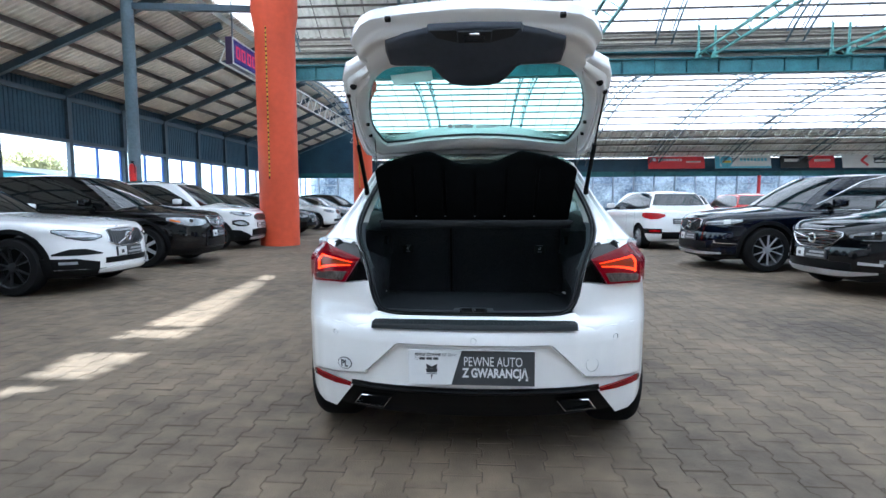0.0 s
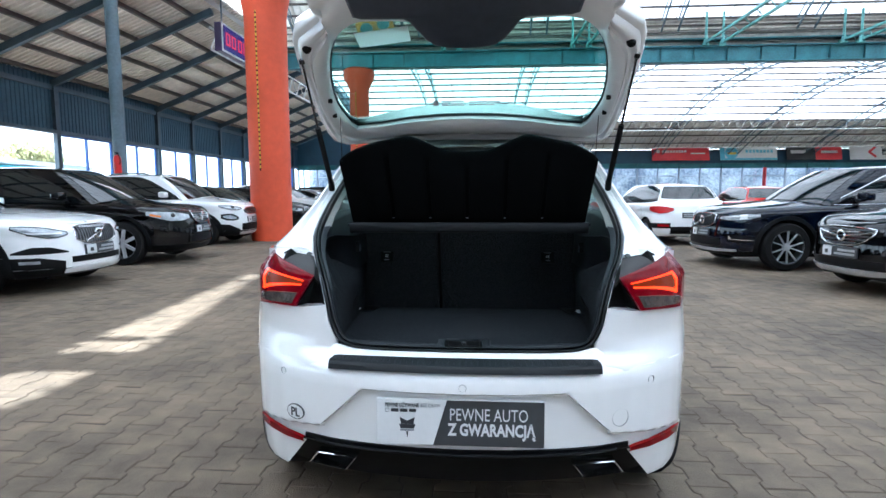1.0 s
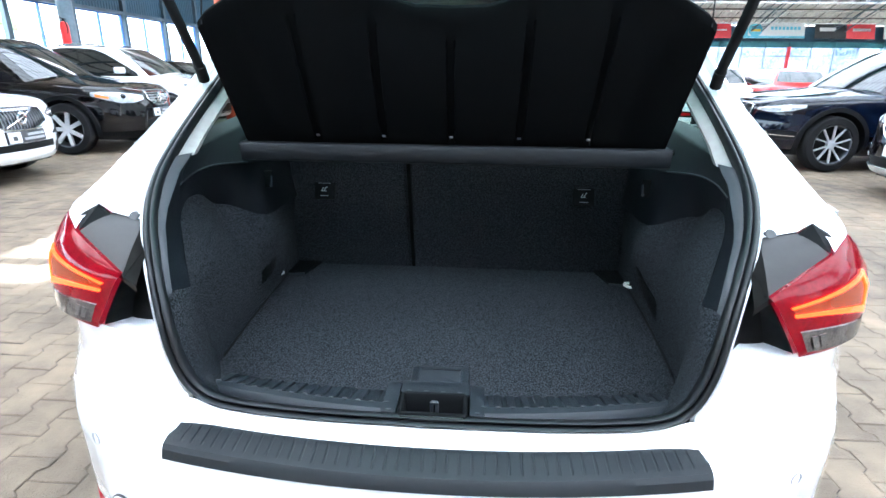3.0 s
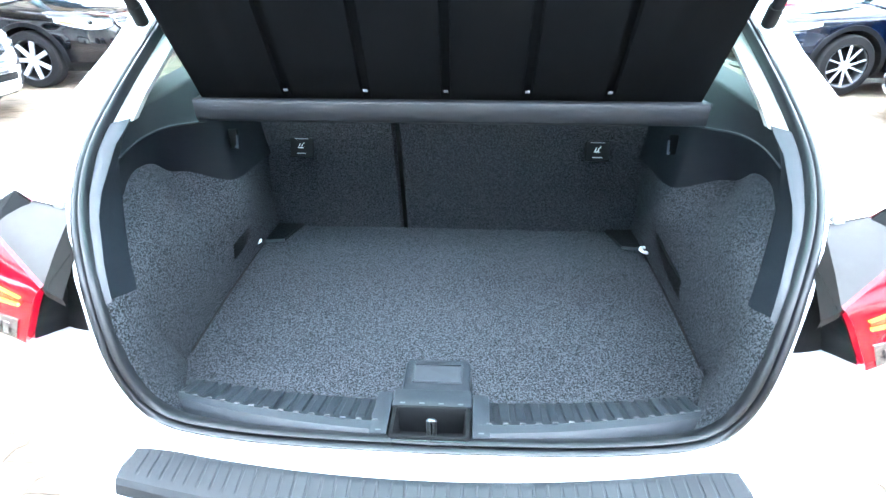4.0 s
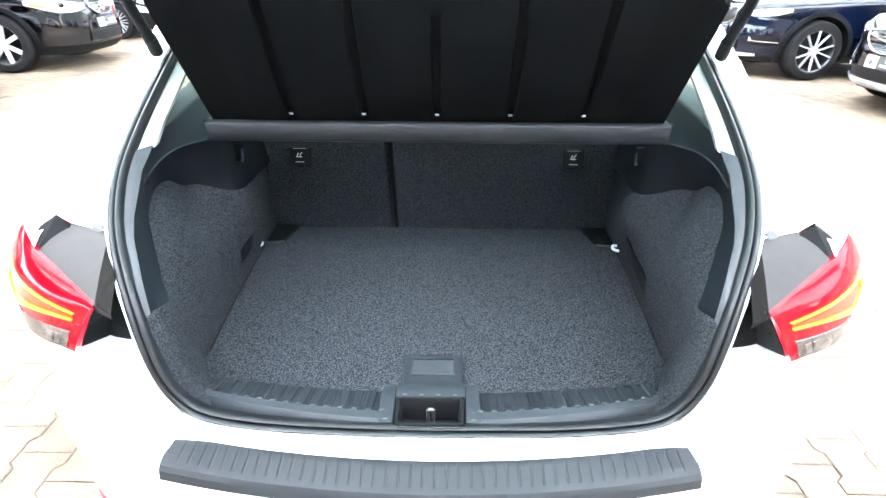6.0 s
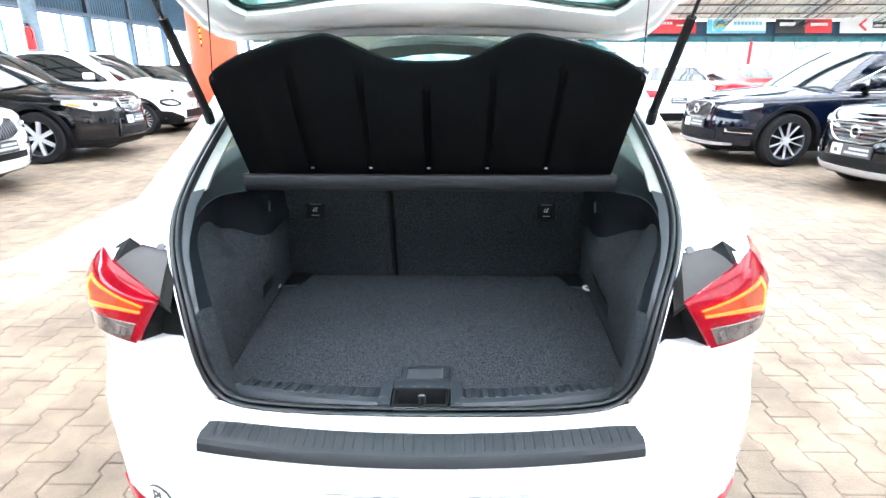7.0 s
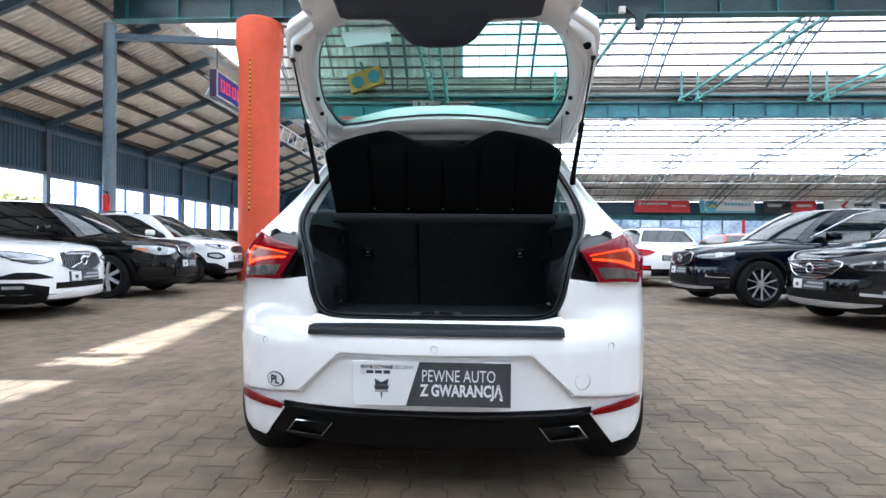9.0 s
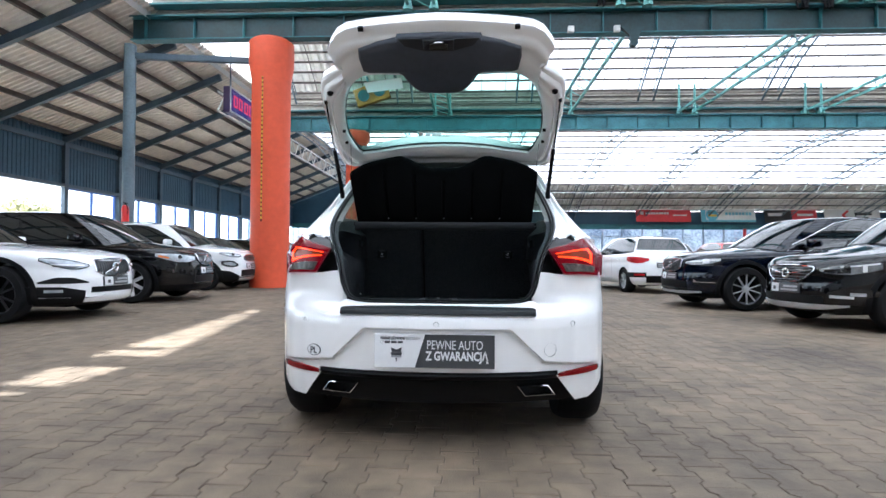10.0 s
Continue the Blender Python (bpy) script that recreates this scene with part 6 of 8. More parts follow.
    for f in bm.faces:
        c = f.calc_center_median()
        if 1.0 < c.z < 1.40 and 0.80 < c.y and abs(c.x) > 0.35:
            f.material_index = 1
        elif 1.0 < c.z < 1.40 and c.y > 1.6:
            f.material_index = 1
    src = bpy.data.meshes.new("raw")
    bm.to_mesh(src)
    bm.free()
    split_part(src, 0, "side_panel", M["paint_white"], hatch, "white quarter panel and pillar", 42)
    g = split_part(src, 1, "side_window", M["side_glass"], hatch, "green tinted side window", 42)
    bm = bmesh.new()
    loft(bm, [[p for p in r[8:]] for r in below[::-1]] + [[p for p in rows[0][8:]]])
    me = carve_side(bm, s)
    ob = new("sill_panel", me)
    ob.parent = hatch
    me.materials.clear()
    me.materials.append(M["paint_white"])
    me.shade_smooth()
    me.set_sharp_from_angle(angle=radians(40))


def carve_side(bm, s):
    """Lower side without the faces that lie in the wheel arches."""
    kill = []
    bmesh.ops.subdivide_edges(bm, edges=bm.edges, cuts=5, use_grid_fill=True)
    for f in bm.faces:
        c = f.calc_center_median()
        if abs(c.x) > 0.5 and any((c.y - a) ** 2 + (c.z - 0.31) ** 2 < 0.36 ** 2 for a in (0.70, 3.25)):
            kill.append(f)
    bmesh.ops.delete(bm, geom=kill, context="FACES")
    me = bpy.data.meshes.new("sill_panel")
    bm.to_mesh(me)
    bm.free()
    return me
both(wing)

# wheels, arch liners
for y in (0.70, 3.26):
    for s in (-1, 1):
        w = wheel_parts(hatch, s * 0.712, y, s, 0.312, 0.215, 0.70, 5, "alloy_dark")
        w.matrix_basis = pose(s * 0.712, y, 0.312, 0, 90 * s, 0)
        b = bmesh.new()
        rg = []
        for k in range(21):
            a = math.pi * (-0.12 + 1.24 * k / 20)
            rg.append([Vector((s * x, y + 0.365 * math.cos(a), 0.312 + 0.365 * math.sin(a))) for x in (0.575, 0.62, 0.68, 0.74)])
        loft(b, rg)
        part("arch_liner", b, M["rubber"], hatch, "black wheel arch liner", smooth=40)

# sensors, tow cap, oval country sticker
def ring_mark(name, x, z, r, tube, material, label):
    y = plan(x) + rise(z) + recess(x, z)
    slope_x = (plan(x + 0.01) - plan(x - 0.01)) / 0.02 if abs(x) > 0.02 else 0
    m = pose(x, y - 0.0005, z, 90, 0, math.degrees(math.atan(slope_x)))
    b = bmesh.new()
    lathe(b, [(r, -0.001), (r + tube, 0.0012), (r + tube, -0.001), (r - tube * 0.3, -0.001)], m, 28, close=True)
    return part(name, b, M[material], bumper, label, smooth=40), m
for x, z in ((-0.617, 0.585), (0.612, 0.583), (0.0, 0.585), (-0.24, 0.59), (0.24, 0.59)):
    if abs(x) in (0.24,):
        continue
    ring_mark("parking_sensor", x, z, 0.0105, 0.0014, "ink_grey", "painted round parking sensor")
ring_mark("tow_cap", 0.505, 0.468, 0.0285, 0.0014, "ink_grey", "round white tow eye cap")


def text_part(name, words, size, m, material, parent, bold=0.0, align="LEFT", squeeze=1.0, label="", width=0.0):
    cu = bpy.data.curves.new(name, "FONT")
    cu.body, cu.size, cu.align_x = words, size, align
    cu.extrude, cu.offset = 0.0006, bold
    cu.resolution_u = 3
    t = new(name, cu)
    dg = bpy.context.evaluated_depsgraph_get()
    dg.update()
    me = bpy.data.meshes.new_from_object(t.evaluated_get(dg))
    bpy.data.objects.remove(t)
    me.materials.clear()
    me.materials.append(M[material])
    if width:
        cx = [v.co.x for v in me.vertices]
        squeeze = width / (max(cx) - min(cx))
    ob = new(name, me)
    ob.parent = parent
    ob.matrix_basis = m @ Matrix.Diagonal((squeeze, 1, 1, 1))
    if label:
        tagged(ob, label)
    return ob


def sticker():
    x, z = -0.572, 0.449
    y = plan(x) + rise(z) + recess(x, z)
    sl = (plan(x + 0.03) - plan(x - 0.03)) / 0.06
    m = pose(x, y - 0.004, z, 90, 0, -math.degrees(math.atan(abs(sl))))
    st = empty("country_sticker", pose(0, 0, 0), "oval white sticker with black border on the bumper", "sticker")
    st.parent = None
    st.matrix_basis = Matrix.Translation((CX, CY, 0)) @ m
    def oval(name, a, c, h0, material):
        b = bmesh.new()
        slab(b, [Vector((a * math.cos(2 * math.pi * i / 40), c * math.sin(2 * math.pi * i / 40), -0.004)) for i in range(40)], (0, 0, 0.004 + h0))
        return part(name, b, M[material], st)
    oval("border", 0.0385, 0.0265, 0.0010, "ink")
    oval("disc", 0.0355, 0.0235, 0.0018, "board_white")
    text_part("letters", "PL", 0.041, pose(-0.0005, -0.0145, 0.002), "ink", st, 0.0012, "CENTER", 0.95)
sticker()

# dealer board in the plate recess
board = empty("dealer_board", pose(CX - 0.009, CY + 0.018, 0.467, 88, 0, 0), "white and charcoal dealer board on the bumper", "sign")
b = bmesh.new()
box(b, -0.265, 0.265, -0.074, 0.074, -0.012, 0.004, bevel=0.003)
part("backing", b, M["board_white"], board)
b = bmesh.new()
slab(b, [(-0.040, 0.0725, 0.004), (-0.084, -0.0725, 0.004), (0.2635, -0.0725, 0.004), (0.2635, 0.0725, 0.004)], (0, 0, 0.0012))
part("dark_field", b, M["board_dark"], board)
text_part("title_line", "PEWNE AUTO", 0.056, pose(-0.033, 0.009, 0.0056), "board_white", board, 0.0, "LEFT", width=0.243)
text_part("title_line", "Z GWARANCJĄ", 0.053, pose(-0.036, -0.038, 0.0056), "board_white", board, 0.0018, "LEFT", width=0.276)
text_part("small_line", "PEWNE UŻYWANE", 0.0170, pose(-0.237, 0.049, 0.0046), "ink", board, 0.0005, "LEFT", width=0.108)
text_part("small_line", "BEZ OBAW", 0.0165, pose(-0.124, 0.049, 0.0046), "ink_grey", board, 0.0, "LEFT", width=0.062)
b = bmesh.new()
lathe(b, [(0.0058, 0.0042), (0.0068, 0.0050), (0.0068, 0.0042)], pose(-0.230, 0.0375, 0), 20)
part("phone_mark", b, M["ink"], board)
for x0, x1 in ((-0.218, -0.194), (-0.189, -0.165), (-0.160, -0.138)):
    b = bmesh.new()
    box(b, x0, x1, 0.0325, 0.043, 0.0042, 0.005)
    part("print_bar", b, M["ink"], board)
b = bmesh.new()
slab(b, [(-0.190, 0.016, 0.0042), (-0.166, 0.004, 0.0042), (-0.142, 0.016, 0.0042), (-0.146, -0.006, 0.0042), (-0.186, -0.006, 0.0042)], (0, 0, 0.0008))
slab(b, [(-0.192, -0.0065, 0.0042), (-0.140, -0.0065, 0.0042), (-0.145, -0.021, 0.0042), (-0.187, -0.021, 0.0042)], (0, 0, 0.0008))
slab(b, [(-0.170, -0.030, 0.0042), (-0.162, -0.030, 0.0042), (-0.166, -0.052, 0.0042)], (0, 0, 0.0008))
part("emblem", b, M["ink"], board, "plain dark winged emblem")
b = bmesh.new()
box(b, -0.188, -0.144, -0.0285, -0.0225, 0.0042, 0.0048)
part("print_bar", b, M["ink_grey"], board)

# load edge protector
b = bmesh.new()
secs = []
cols = [(-0.437, 0), (-0.433, 0)]
for i in range(44):
    cols += [(-0.4085 + 0.019 * i + d, g) for d, g in ((-0.0024, 0), (-0.0013, 1), (0.0013, 1), (0.0024, 0))]
cols += [(0.433, 0), (0.437, 0)]
for x, g in cols:
    q = (x / 0.437) ** 2
    g *= 0.0015
    e = (0.006 if abs(x) > 0.435 else 0) + 0.011 * q
    yb, yf = 0.064 + 0.055 * q, 0.008 + 0.050 * q
    zf = 0.650 - 0.004 * q
    secs.append([Vector((x, yb + 0.004, 0.648 - e)), Vector((x, yb, 0.6615 - e)), Vector((x, yb - 0.006, 0.6630 - e)), Vector((x, yb - 0.013, 0.6618 - g - e)), Vector((x, yf + 0.020, zf + 0.0048 - g)), Vector((x, yf + 0.012, zf + 0.0028)), Vector((x, yf + 0.003, zf)),
                 Vector((x, yf - 0.003, zf - 0.007)), Vector((x, yf - 0.007, 0.630 - 0.007 * q)), Vector((x, yf + 0.012, 0.626 - 0.007 * q))])
loft(b, secs, closed=True, caps=True)
part("edge_protector", b, M["trim_mid"], hatch, "ribbed dark plastic load edge protector", smooth=25)

# tail lamps
def lamp(s):
    D, C = Vector((0.496, 0.116, 0.916)), Vector((0.573, 0.148, 0.806))
    K, T = Vector((0.634, 0.212, 0.957)), Vector((0.682, 0.262, 0.976))
    SH, Bq = Vector((0.752, 0.300, 0.902)), Vector((0.742, 0.272, 0.797))
    def P(u, v, o=0.0):
        w = min(u, 1.0)
        top = D.lerp(K, w / 0.72) if w < 0.72 else K.lerp(T, (w - 0.72) / 0.28)
        low = C.lerp(Bq, w)
        inner = D.lerp(C, v)
        outer = T.lerp(SH, v / 0.42) if v < 0.42 else SH.lerp(Bq, (v - 0.42) / 0.58)
        flat = top.lerp(low, v) + inner.lerp(outer, w) - (D.lerp(T, w).lerp(C.lerp(Bq, w), v))
        full = min(1.0, max(0.0, v) / 0.20) ** 0.55 * min(1.0, (1.06 - v) / 0.16) ** 0.5
        q = flat + Vector((0.42, -0.90, 0.16)) * (0.030 * math.sin(math.pi * (0.06 + 0.88 * w)) * full + o)
        if u > 1:
            k = u - 1
            q += Vector((0.105 * k + 0.05 * k * k, 0.30 * k, -0.012 * k)) + Vector((0.5, 0.6, -0.16)) * o
        q.x *= s
        return q
    us = list(np.linspace(0, 1, 19)) + [1.08, 1.2, 1.35, 1.5]
    vs = [0, 0.03, 0.07, 0.12, 0.18, 0.26, 0.36, 0.46, 0.58, 0.70, 0.82, 0.92, 0.98, 1]
    b = bmesh.new()
    loft(b, [[P(u, v) for v in vs] for u in us])
    back = Vector((s * 0.012, 0.05, 0))
    for line in ([P(u, 0) for u in us], [P(u, 1) for u in us], [P(0, v) for v in vs]):
        loft(b, [line, [p + back for p in line]])
    la = part("tail_lamp", b, M["lamp_body"], hatch, "lit red wedge-shaped tail lamp", smooth=55)
    def strip(u0, v0, u1, v1, w, w1=None, o=0.004):
        n = 14
        rg = []
        L = math.hypot((u1 - u0) * 0.24, (v1 - v0) * 0.12)
        for i in range(n):
            k = i / (n - 1)
            u, v = u0 + (u1 - u0) * k, v0 + (v1 - v0) * k
            ww = w + ((w1 or w) - w) * k
            pu, pv = -(v1 - v0) * 0.12 / L / 0.24 * ww, (u1 - u0) * 0.24 / L / 0.12 * ww
            rg.append([P(u - pu, v - pv, 0.0005), P(u - pu, v - pv, o), P(u + pu, v + pv, o), P(u + pu, v + pv, 0.0005)])
        b = bmesh.new()
        loft(b, rg, closed=True, caps=True)
        return b
    for a in ((0.075, 0.335, 0.77, 0.65, 0.0027, 0.0046), (0.075, 0.215, 0.80, 0.27, 0.0016, 0.0024), (0.795, 0.25, 0.775, 0.69, 0.0078, 0.0070)):
        part("light_bar", strip(*a), M["led"], la, "glowing orange-red light bar", smooth=45)
    b = bmesh.new()
    loft(b, [[P(u, v, 0.0015) for v in np.linspace(0.215 + 0.076 * (u - 0.075), 0.335 + 0.453 * (u - 0.075), 6)] for u in np.linspace(0.08, 0.775, 14)])
    part("light_guide", b, M["light_guide"], la, "glowing amber light guide", smooth=50)
    b = bmesh.new()
    loft(b, [[P(u, v, o) for v, o in ((v0, 0.0002), (v0 + 0.012, 0.002), (0.925, 0.002), (0.935, 0.0002))] for u, v0 in ((u, 0.565 + 0.24 * u) for u in np.linspace(0.07, 0.93, 14))])
    part("reversing_lens", b, M["lamp_smoke"], la, "smoky clear lower lens", smooth=40)
    for u in (0.13, 0.20):
        b = bmesh.new()
        loft(b, [[P(uu, v, o) for v, o in ((0.69, 0.002), (0.695, 0.0035), (0.86, 0.0035), (0.865, 0.002))] for uu in np.linspace(u, u + 0.05, 4)])
        part("bulb_window", b, M["lamp_lens"], la, smooth=40)
    # black recess between the seal and the lamp
    b = bmesh.new()
    sz = [0.806, 0.83, 0.87, 0.91, 0.94, 0.960]
    seal = [Vector((s * (outline_at(z) + 0.004), open_y(z) - 0.003, z)) for z in sz]
    le = [P(0.0, v, -0.010) for v in (1.0, 0.8, 0.55, 0.3, 0.1, 0.0)]
    rg = []
    for p, q in zip(seal, le):
        rg.append([p, p.lerp(q, 0.2) + Vector((s * 0.006, 0.030, 0)), p.lerp(q, 0.7) + Vector((s * 0.004, 0.040, 0)), q + Vector((s * 0.004, 0.006, 0)), q])
    loft(b, rg)
    part("lamp_recess", b, M["trim_black"], hatch, "black plastic recess beside the tail lamp", smooth=50)
    # plastic shelf behind the lens top, a dark wedge at its end and the white lip of the panel
    b = bmesh.new()
    rg = []
    for k in range(10):
        u = k / 9
        q = P(0.70 * u, 0.0) + Vector((0, 0.004, -0.003))
        e = Vector((s * (0.538 + 0.066 * u), 0.256 + 0.012 * u, 0.962 + 0.012 * u))
        rg.append([q + Vector((0, 0.002, -0.012)), q, q.lerp(e, 0.08) + Vector((0, 0, 0.002)), q.lerp(e, 0.4) + Vector((0, 0, 0.004)), q.lerp(e, 0.8) + Vector((0, 0, 0.002)), e, e + Vector((0, 0.03, 0.006))])
    rg.insert(0, [p + Vector((-s * 0.012, 0.010, -0.022)) for p in rg[0]])
    loft(b, rg)
    part("lamp_shelf", b, M["trim_gloss"], hatch, "dark plastic shelf above the tail lamp", smooth=50)
    b = bmesh.new()
    slab(b, [P(0.70, 0.0) + Vector((0, 0.006, 0.001)), Vector((s * 0.603, 0.264, 0.973)), Vector((s * 0.624, 0.266, 0.990)), Vector((s * 0.646, 0.246, 0.976))], (s * 0.004, 0.008, 0.001))
    part("shelf_wedge", b, M["trim_black"], hatch, "dark wedge beside the lamp shelf")
    b = bmesh.new()
    slab(b, [Vector((s * x, y, z)) for x, y, z in ((0.540, 0.262, 0.966), (0.604, 0.271, 0.976), (0.627, 0.271, 0.993), (0.600, 0.300, 0.994), (0.550, 0.290, 0.984))], (0, 0.004, -0.003))
    part("panel_fold", b, M["paint_white"], hatch, "white fold of the quarter panel behind the lamp")
    b = bmesh.new()
    rg = []
    for u in np.linspace(0.735, 1.5, 12):
        q = P(u, 0.0) + Vector((0, 0.002, 0.001))
        k = (u - 0.735) / 0.765
        e = Vector((s * float(np.interp(k, [0, 0.3, 0.6, 1], [0.634, 0.700, 0.732, 0.765])), float(np.interp(k, [0, 0.3, 0.6, 1], [0.300, 0.345, 0.390, 0.470])), 0.992 - 0.004 * k))
        rg.append([q + Vector((0, 0.004, -0.006)), q, q.lerp(e, 0.25) + Vector((0, 0, 0.006)), q.lerp(e, 0.6) + Vector((0, 0, 0.006)), e])
    loft(b, rg)
    part("panel_lip", b, M["paint_white"], hatch, "white lip of the quarter panel over the lamp", smooth=60)
    b = bmesh.new()
    m = look((0, 0, 0), (0, 0.7, -0.5))
    m.translation = Vector((s * 0.560, 0.270, 0.968))
    lathe(b, [(0.0, 0.006), (0.008, 0.006), (0.0112, 0.003), (0.0112, -0.012)], m, 16)
    part("bump_stop", b, M["stop_grey"], hatch, "round grey rubber bump stop", smooth=40)


both(lamp)

# door seal round the boot opening: an outer lip and an inner bead
def outline(off=0.0):
    ctrl = chaikin([Vector(c) for c in zip(OPEN_X, OPEN_Y, OPEN_Z)], 2, closed=False)
    pts = [Vector((-p.x, p.y, p.z)) for p in ctrl[::-1]] + ctrl[1:]
    out = []
    n = len(pts)
    for i in range(n):
        a, c = pts[max(0, i - 1)], pts[min(n - 1, i + 1)]
        tx, tz = c.x - a.x, c.z - a.z
        L = math.hypot(tx, tz) or 1
        nx, nz = -tz / L, tx / L
        out.append(pts[i] + Vector((nx * off, 0.8 * nz * off, 0.45 * nz * off)))
    return out
def seal_ring(secs, name, material, label):
    b = bmesh.new()
    loops = [[p + Vector((0, d * 0.75, -d * 0.45)) for p in outline(o)] for o, d in secs]
    loft(b, loops, closed=False)
    return part(name, b, M[material], hatch, label, smooth=60)
seal_ring(((-0.003, 0.012), (-0.002, -0.002), (0.002, -0.007), (0.007, -0.007), (0.010, -0.001), (0.0115, 0.012)), "boot_seal", "seal", "black rubber boot seal")
seal_ring(((0.0115, 0.008), (0.0125, -0.006), (0.0155, -0.0125), (0.0195, -0.0125), (0.0225, -0.006), (0.0232, 0.002), (0.0235, 0.010)), "seal_lip", "seal", "inner lip of the boot seal")

# boot interior
b = bmesh.new()
slab(b, [(-0.50, 0.36, 0.625), (-0.47, 0.25, 0.625), (-0.2, 0.235, 0.625), (0.2, 0.235, 0.625), (0.47, 0.25, 0.625), (0.50, 0.36, 0.625), (0.53, 0.88, 0.625), (0.50, 0.99, 0.625), (-0.50, 0.99, 0.625), (-0.53, 0.88, 0.625)], (0, 0, -0.03))
floor_mat = part("boot_floor", b, M["carpet"], hatch, "grey felt carpeted boot floor")

def curve_at(pts, n):
    return [Vector(p) for p in spline([tuple(q) for q in pts], n)]


def coons(bm, low, top, front, back, bulge=0.0, side=1):
    """A patch over four border curves: low and top run alike, front and back from low to top. bulge pushes its middle inwards."""
    n, m = len(low), len(front)
    rows = []
    for j in range(m):
        v = j / (m - 1)
        row = []
        for i in range(n):
            u = i / (n - 1)
            p = low[i] * (1 - v) + top[i] * v + front[j] * (1 - u) + back[j] * u
            p = p - (low[0] * (1 - u) * (1 - v) + low[-1] * u * (1 - v) + top[0] * (1 - u) * v + top[-1] * u * v)
            row.append(p + Vector((-side * bulge * math.sin(math.pi * u) * math.sin(math.pi * v), 0, 0)))
        rows.append(row)
    loft(bm, rows)


def side_wall(s):
    def X(pts):
        return [Vector((s * x, y, z)) for x, y, z in pts]
    # felt over the wheel arch: a hollow side wall behind the felt of the sill
    front = curve_at(X([(0.484, 0.350, 0.618), (0.462, 0.282, 0.710), (0.452, 0.246, 0.790), (0.452, 0.231, 0.853), (0.490, 0.292, 0.905), (0.533, 0.368, 0.948)]), 22)
    back = curve_at(X([(0.515, 1.000, 0.618), (0.512, 0.965, 0.700), (0.500, 0.937, 0.790), (0.484, 0.908, 0.872)]), 22)
    low = curve_at(X([(0.484, 0.350, 0.618), (0.500, 0.55, 0.618), (0.512, 0.75, 0.618), (0.517, 0.88, 0.618), (0.515, 1.000, 0.618)]), 36)
    top = curve_at(X([(0.533, 0.368, 0.948), (0.564, 0.450, 0.966), (0.580, 0.540, 0.957), (0.586, 0.600, 0.922), (0.566, 0.640, 0.908), (0.530, 0.670, 0.885), (0.505, 0.705, 0.868), (0.494, 0.750, 0.866), (0.487, 0.800, 0.874), (0.484, 0.908, 0.872)]), 36)
    b = bmesh.new()
    coons(b, low, top, front, back, 0.016, s)
    felt = part("side_carpet", b, M["carpet"], hatch, "grey felt side lining of the boot", smooth=60)
    # dark strip laid along the seam in place of its shade
    b = bmesh.new()
    loft(b, [[p + Vector((-s * (0.0015 + dx), 0, 0.0085 + dz)) for dx, dz in ((0.003, -0.002), (0.003, 0.0), (0.0, 0.003), (-0.003, 0.003))] for p in low[1:-1]])
    part("floor_gap", b, M["rubber"], felt, "dark strip for the shade between floor and side lining")
    # felt band that turns over the sill beside the threshold
    b = bmesh.new()
    zs_ = [0.664, 0.680, 0.70, 0.73, 0.76, 0.79, 0.82, 0.845, 0.866]
    out = [Vector((s * (outline_at(max(z, 0.678)) - 0.021), open_y(max(z, 0.678)) + 0.006, max(z, 0.674))) for z in zs_]
    inn = curve_at(X([(0.474, 0.338, 0.626), (0.455, 0.278, 0.710), (0.446, 0.242, 0.790), (0.447, 0.225, 0.853)]), len(zs_))
    rg = []
    for p, q in zip(out, inn):
        k = Vector((-s * 0.006, -0.010, 0.006))
        rg.append([p, p.lerp(q, 0.18) + k * 0.5, p.lerp(q, 0.45) + k, p.lerp(q, 0.75) + k * 0.9, p.lerp(q, 0.94) + k * 0.3, q, q + Vector((s * 0.010, 0.012, 0))])
    loft(b, rg)
    part("sill_carpet", b, M["carpet"], hatch, "grey felt turned over the boot sill", smooth=60)
    # plastic trim along the opening, cut off slantwise over the felt
    b = bmesh.new()
    zt = [0.862, 0.88, 0.905, 0.93, 0.955, 0.98, 1.005, 1.03, 1.048, 1.060]
    inner = curve_at(X([(0.448, 0.226, 0.853), (0.470, 0.258, 0.880), (0.506, 0.318, 0.920), (0.529, 0.362, 0.950), (0.537, 0.385, 0.985), (0.546, 0.420, 1.018), (0.553, 0.460, 1.052)]), len(zt))
    rg, edge = [], []
    for z, q in zip(zt, inner):
        o, y = outline_at(z), open_y(z)
        p0, p1 = Vector((s * (o - 0.016), y + 0.006, z)), Vector((s * (o - 0.022), y + 0.005, z))
        p2 = Vector((s * (o - float(np.interp(z, [0.865, 0.96, 1.05], [0.027, 0.030, 0.043]))), y + float(np.interp(z, [0.865, 0.96, 1.05], [0.014, 0.019, 0.034])), z + 0.003))
        edge.append(q)
        rg.append([p0, p1, p2, p2.lerp(q, 0.08) + Vector((0, 0.002, 0)), p2.lerp(q, 0.55), q, q + Vector((s * 0.012, 0.012, 0))])
    loft(b, rg)
    ot = part("opening_trim", b, M["trim_dark"], hatch, "dark plastic trim along the opening", smooth=25)
    # lifted strip over the bevel whose paler colour carries its reflection
    lift = Vector((-s * 0.0012, -0.0012, 0.0006))
    b = bmesh.new()
    loft(b, [[r[1].lerp(r[2], 0.06) + lift * 0.2, r[1].lerp(r[2], 0.14) + lift, r[1].lerp(r[2], 0.95) + lift, r[2] + lift * 0.3] for r in rg])
    part("trim_bevel", b, M["trim_sheen"], ot, "grey bevel of the trim, paler for its sheen", smooth=50)
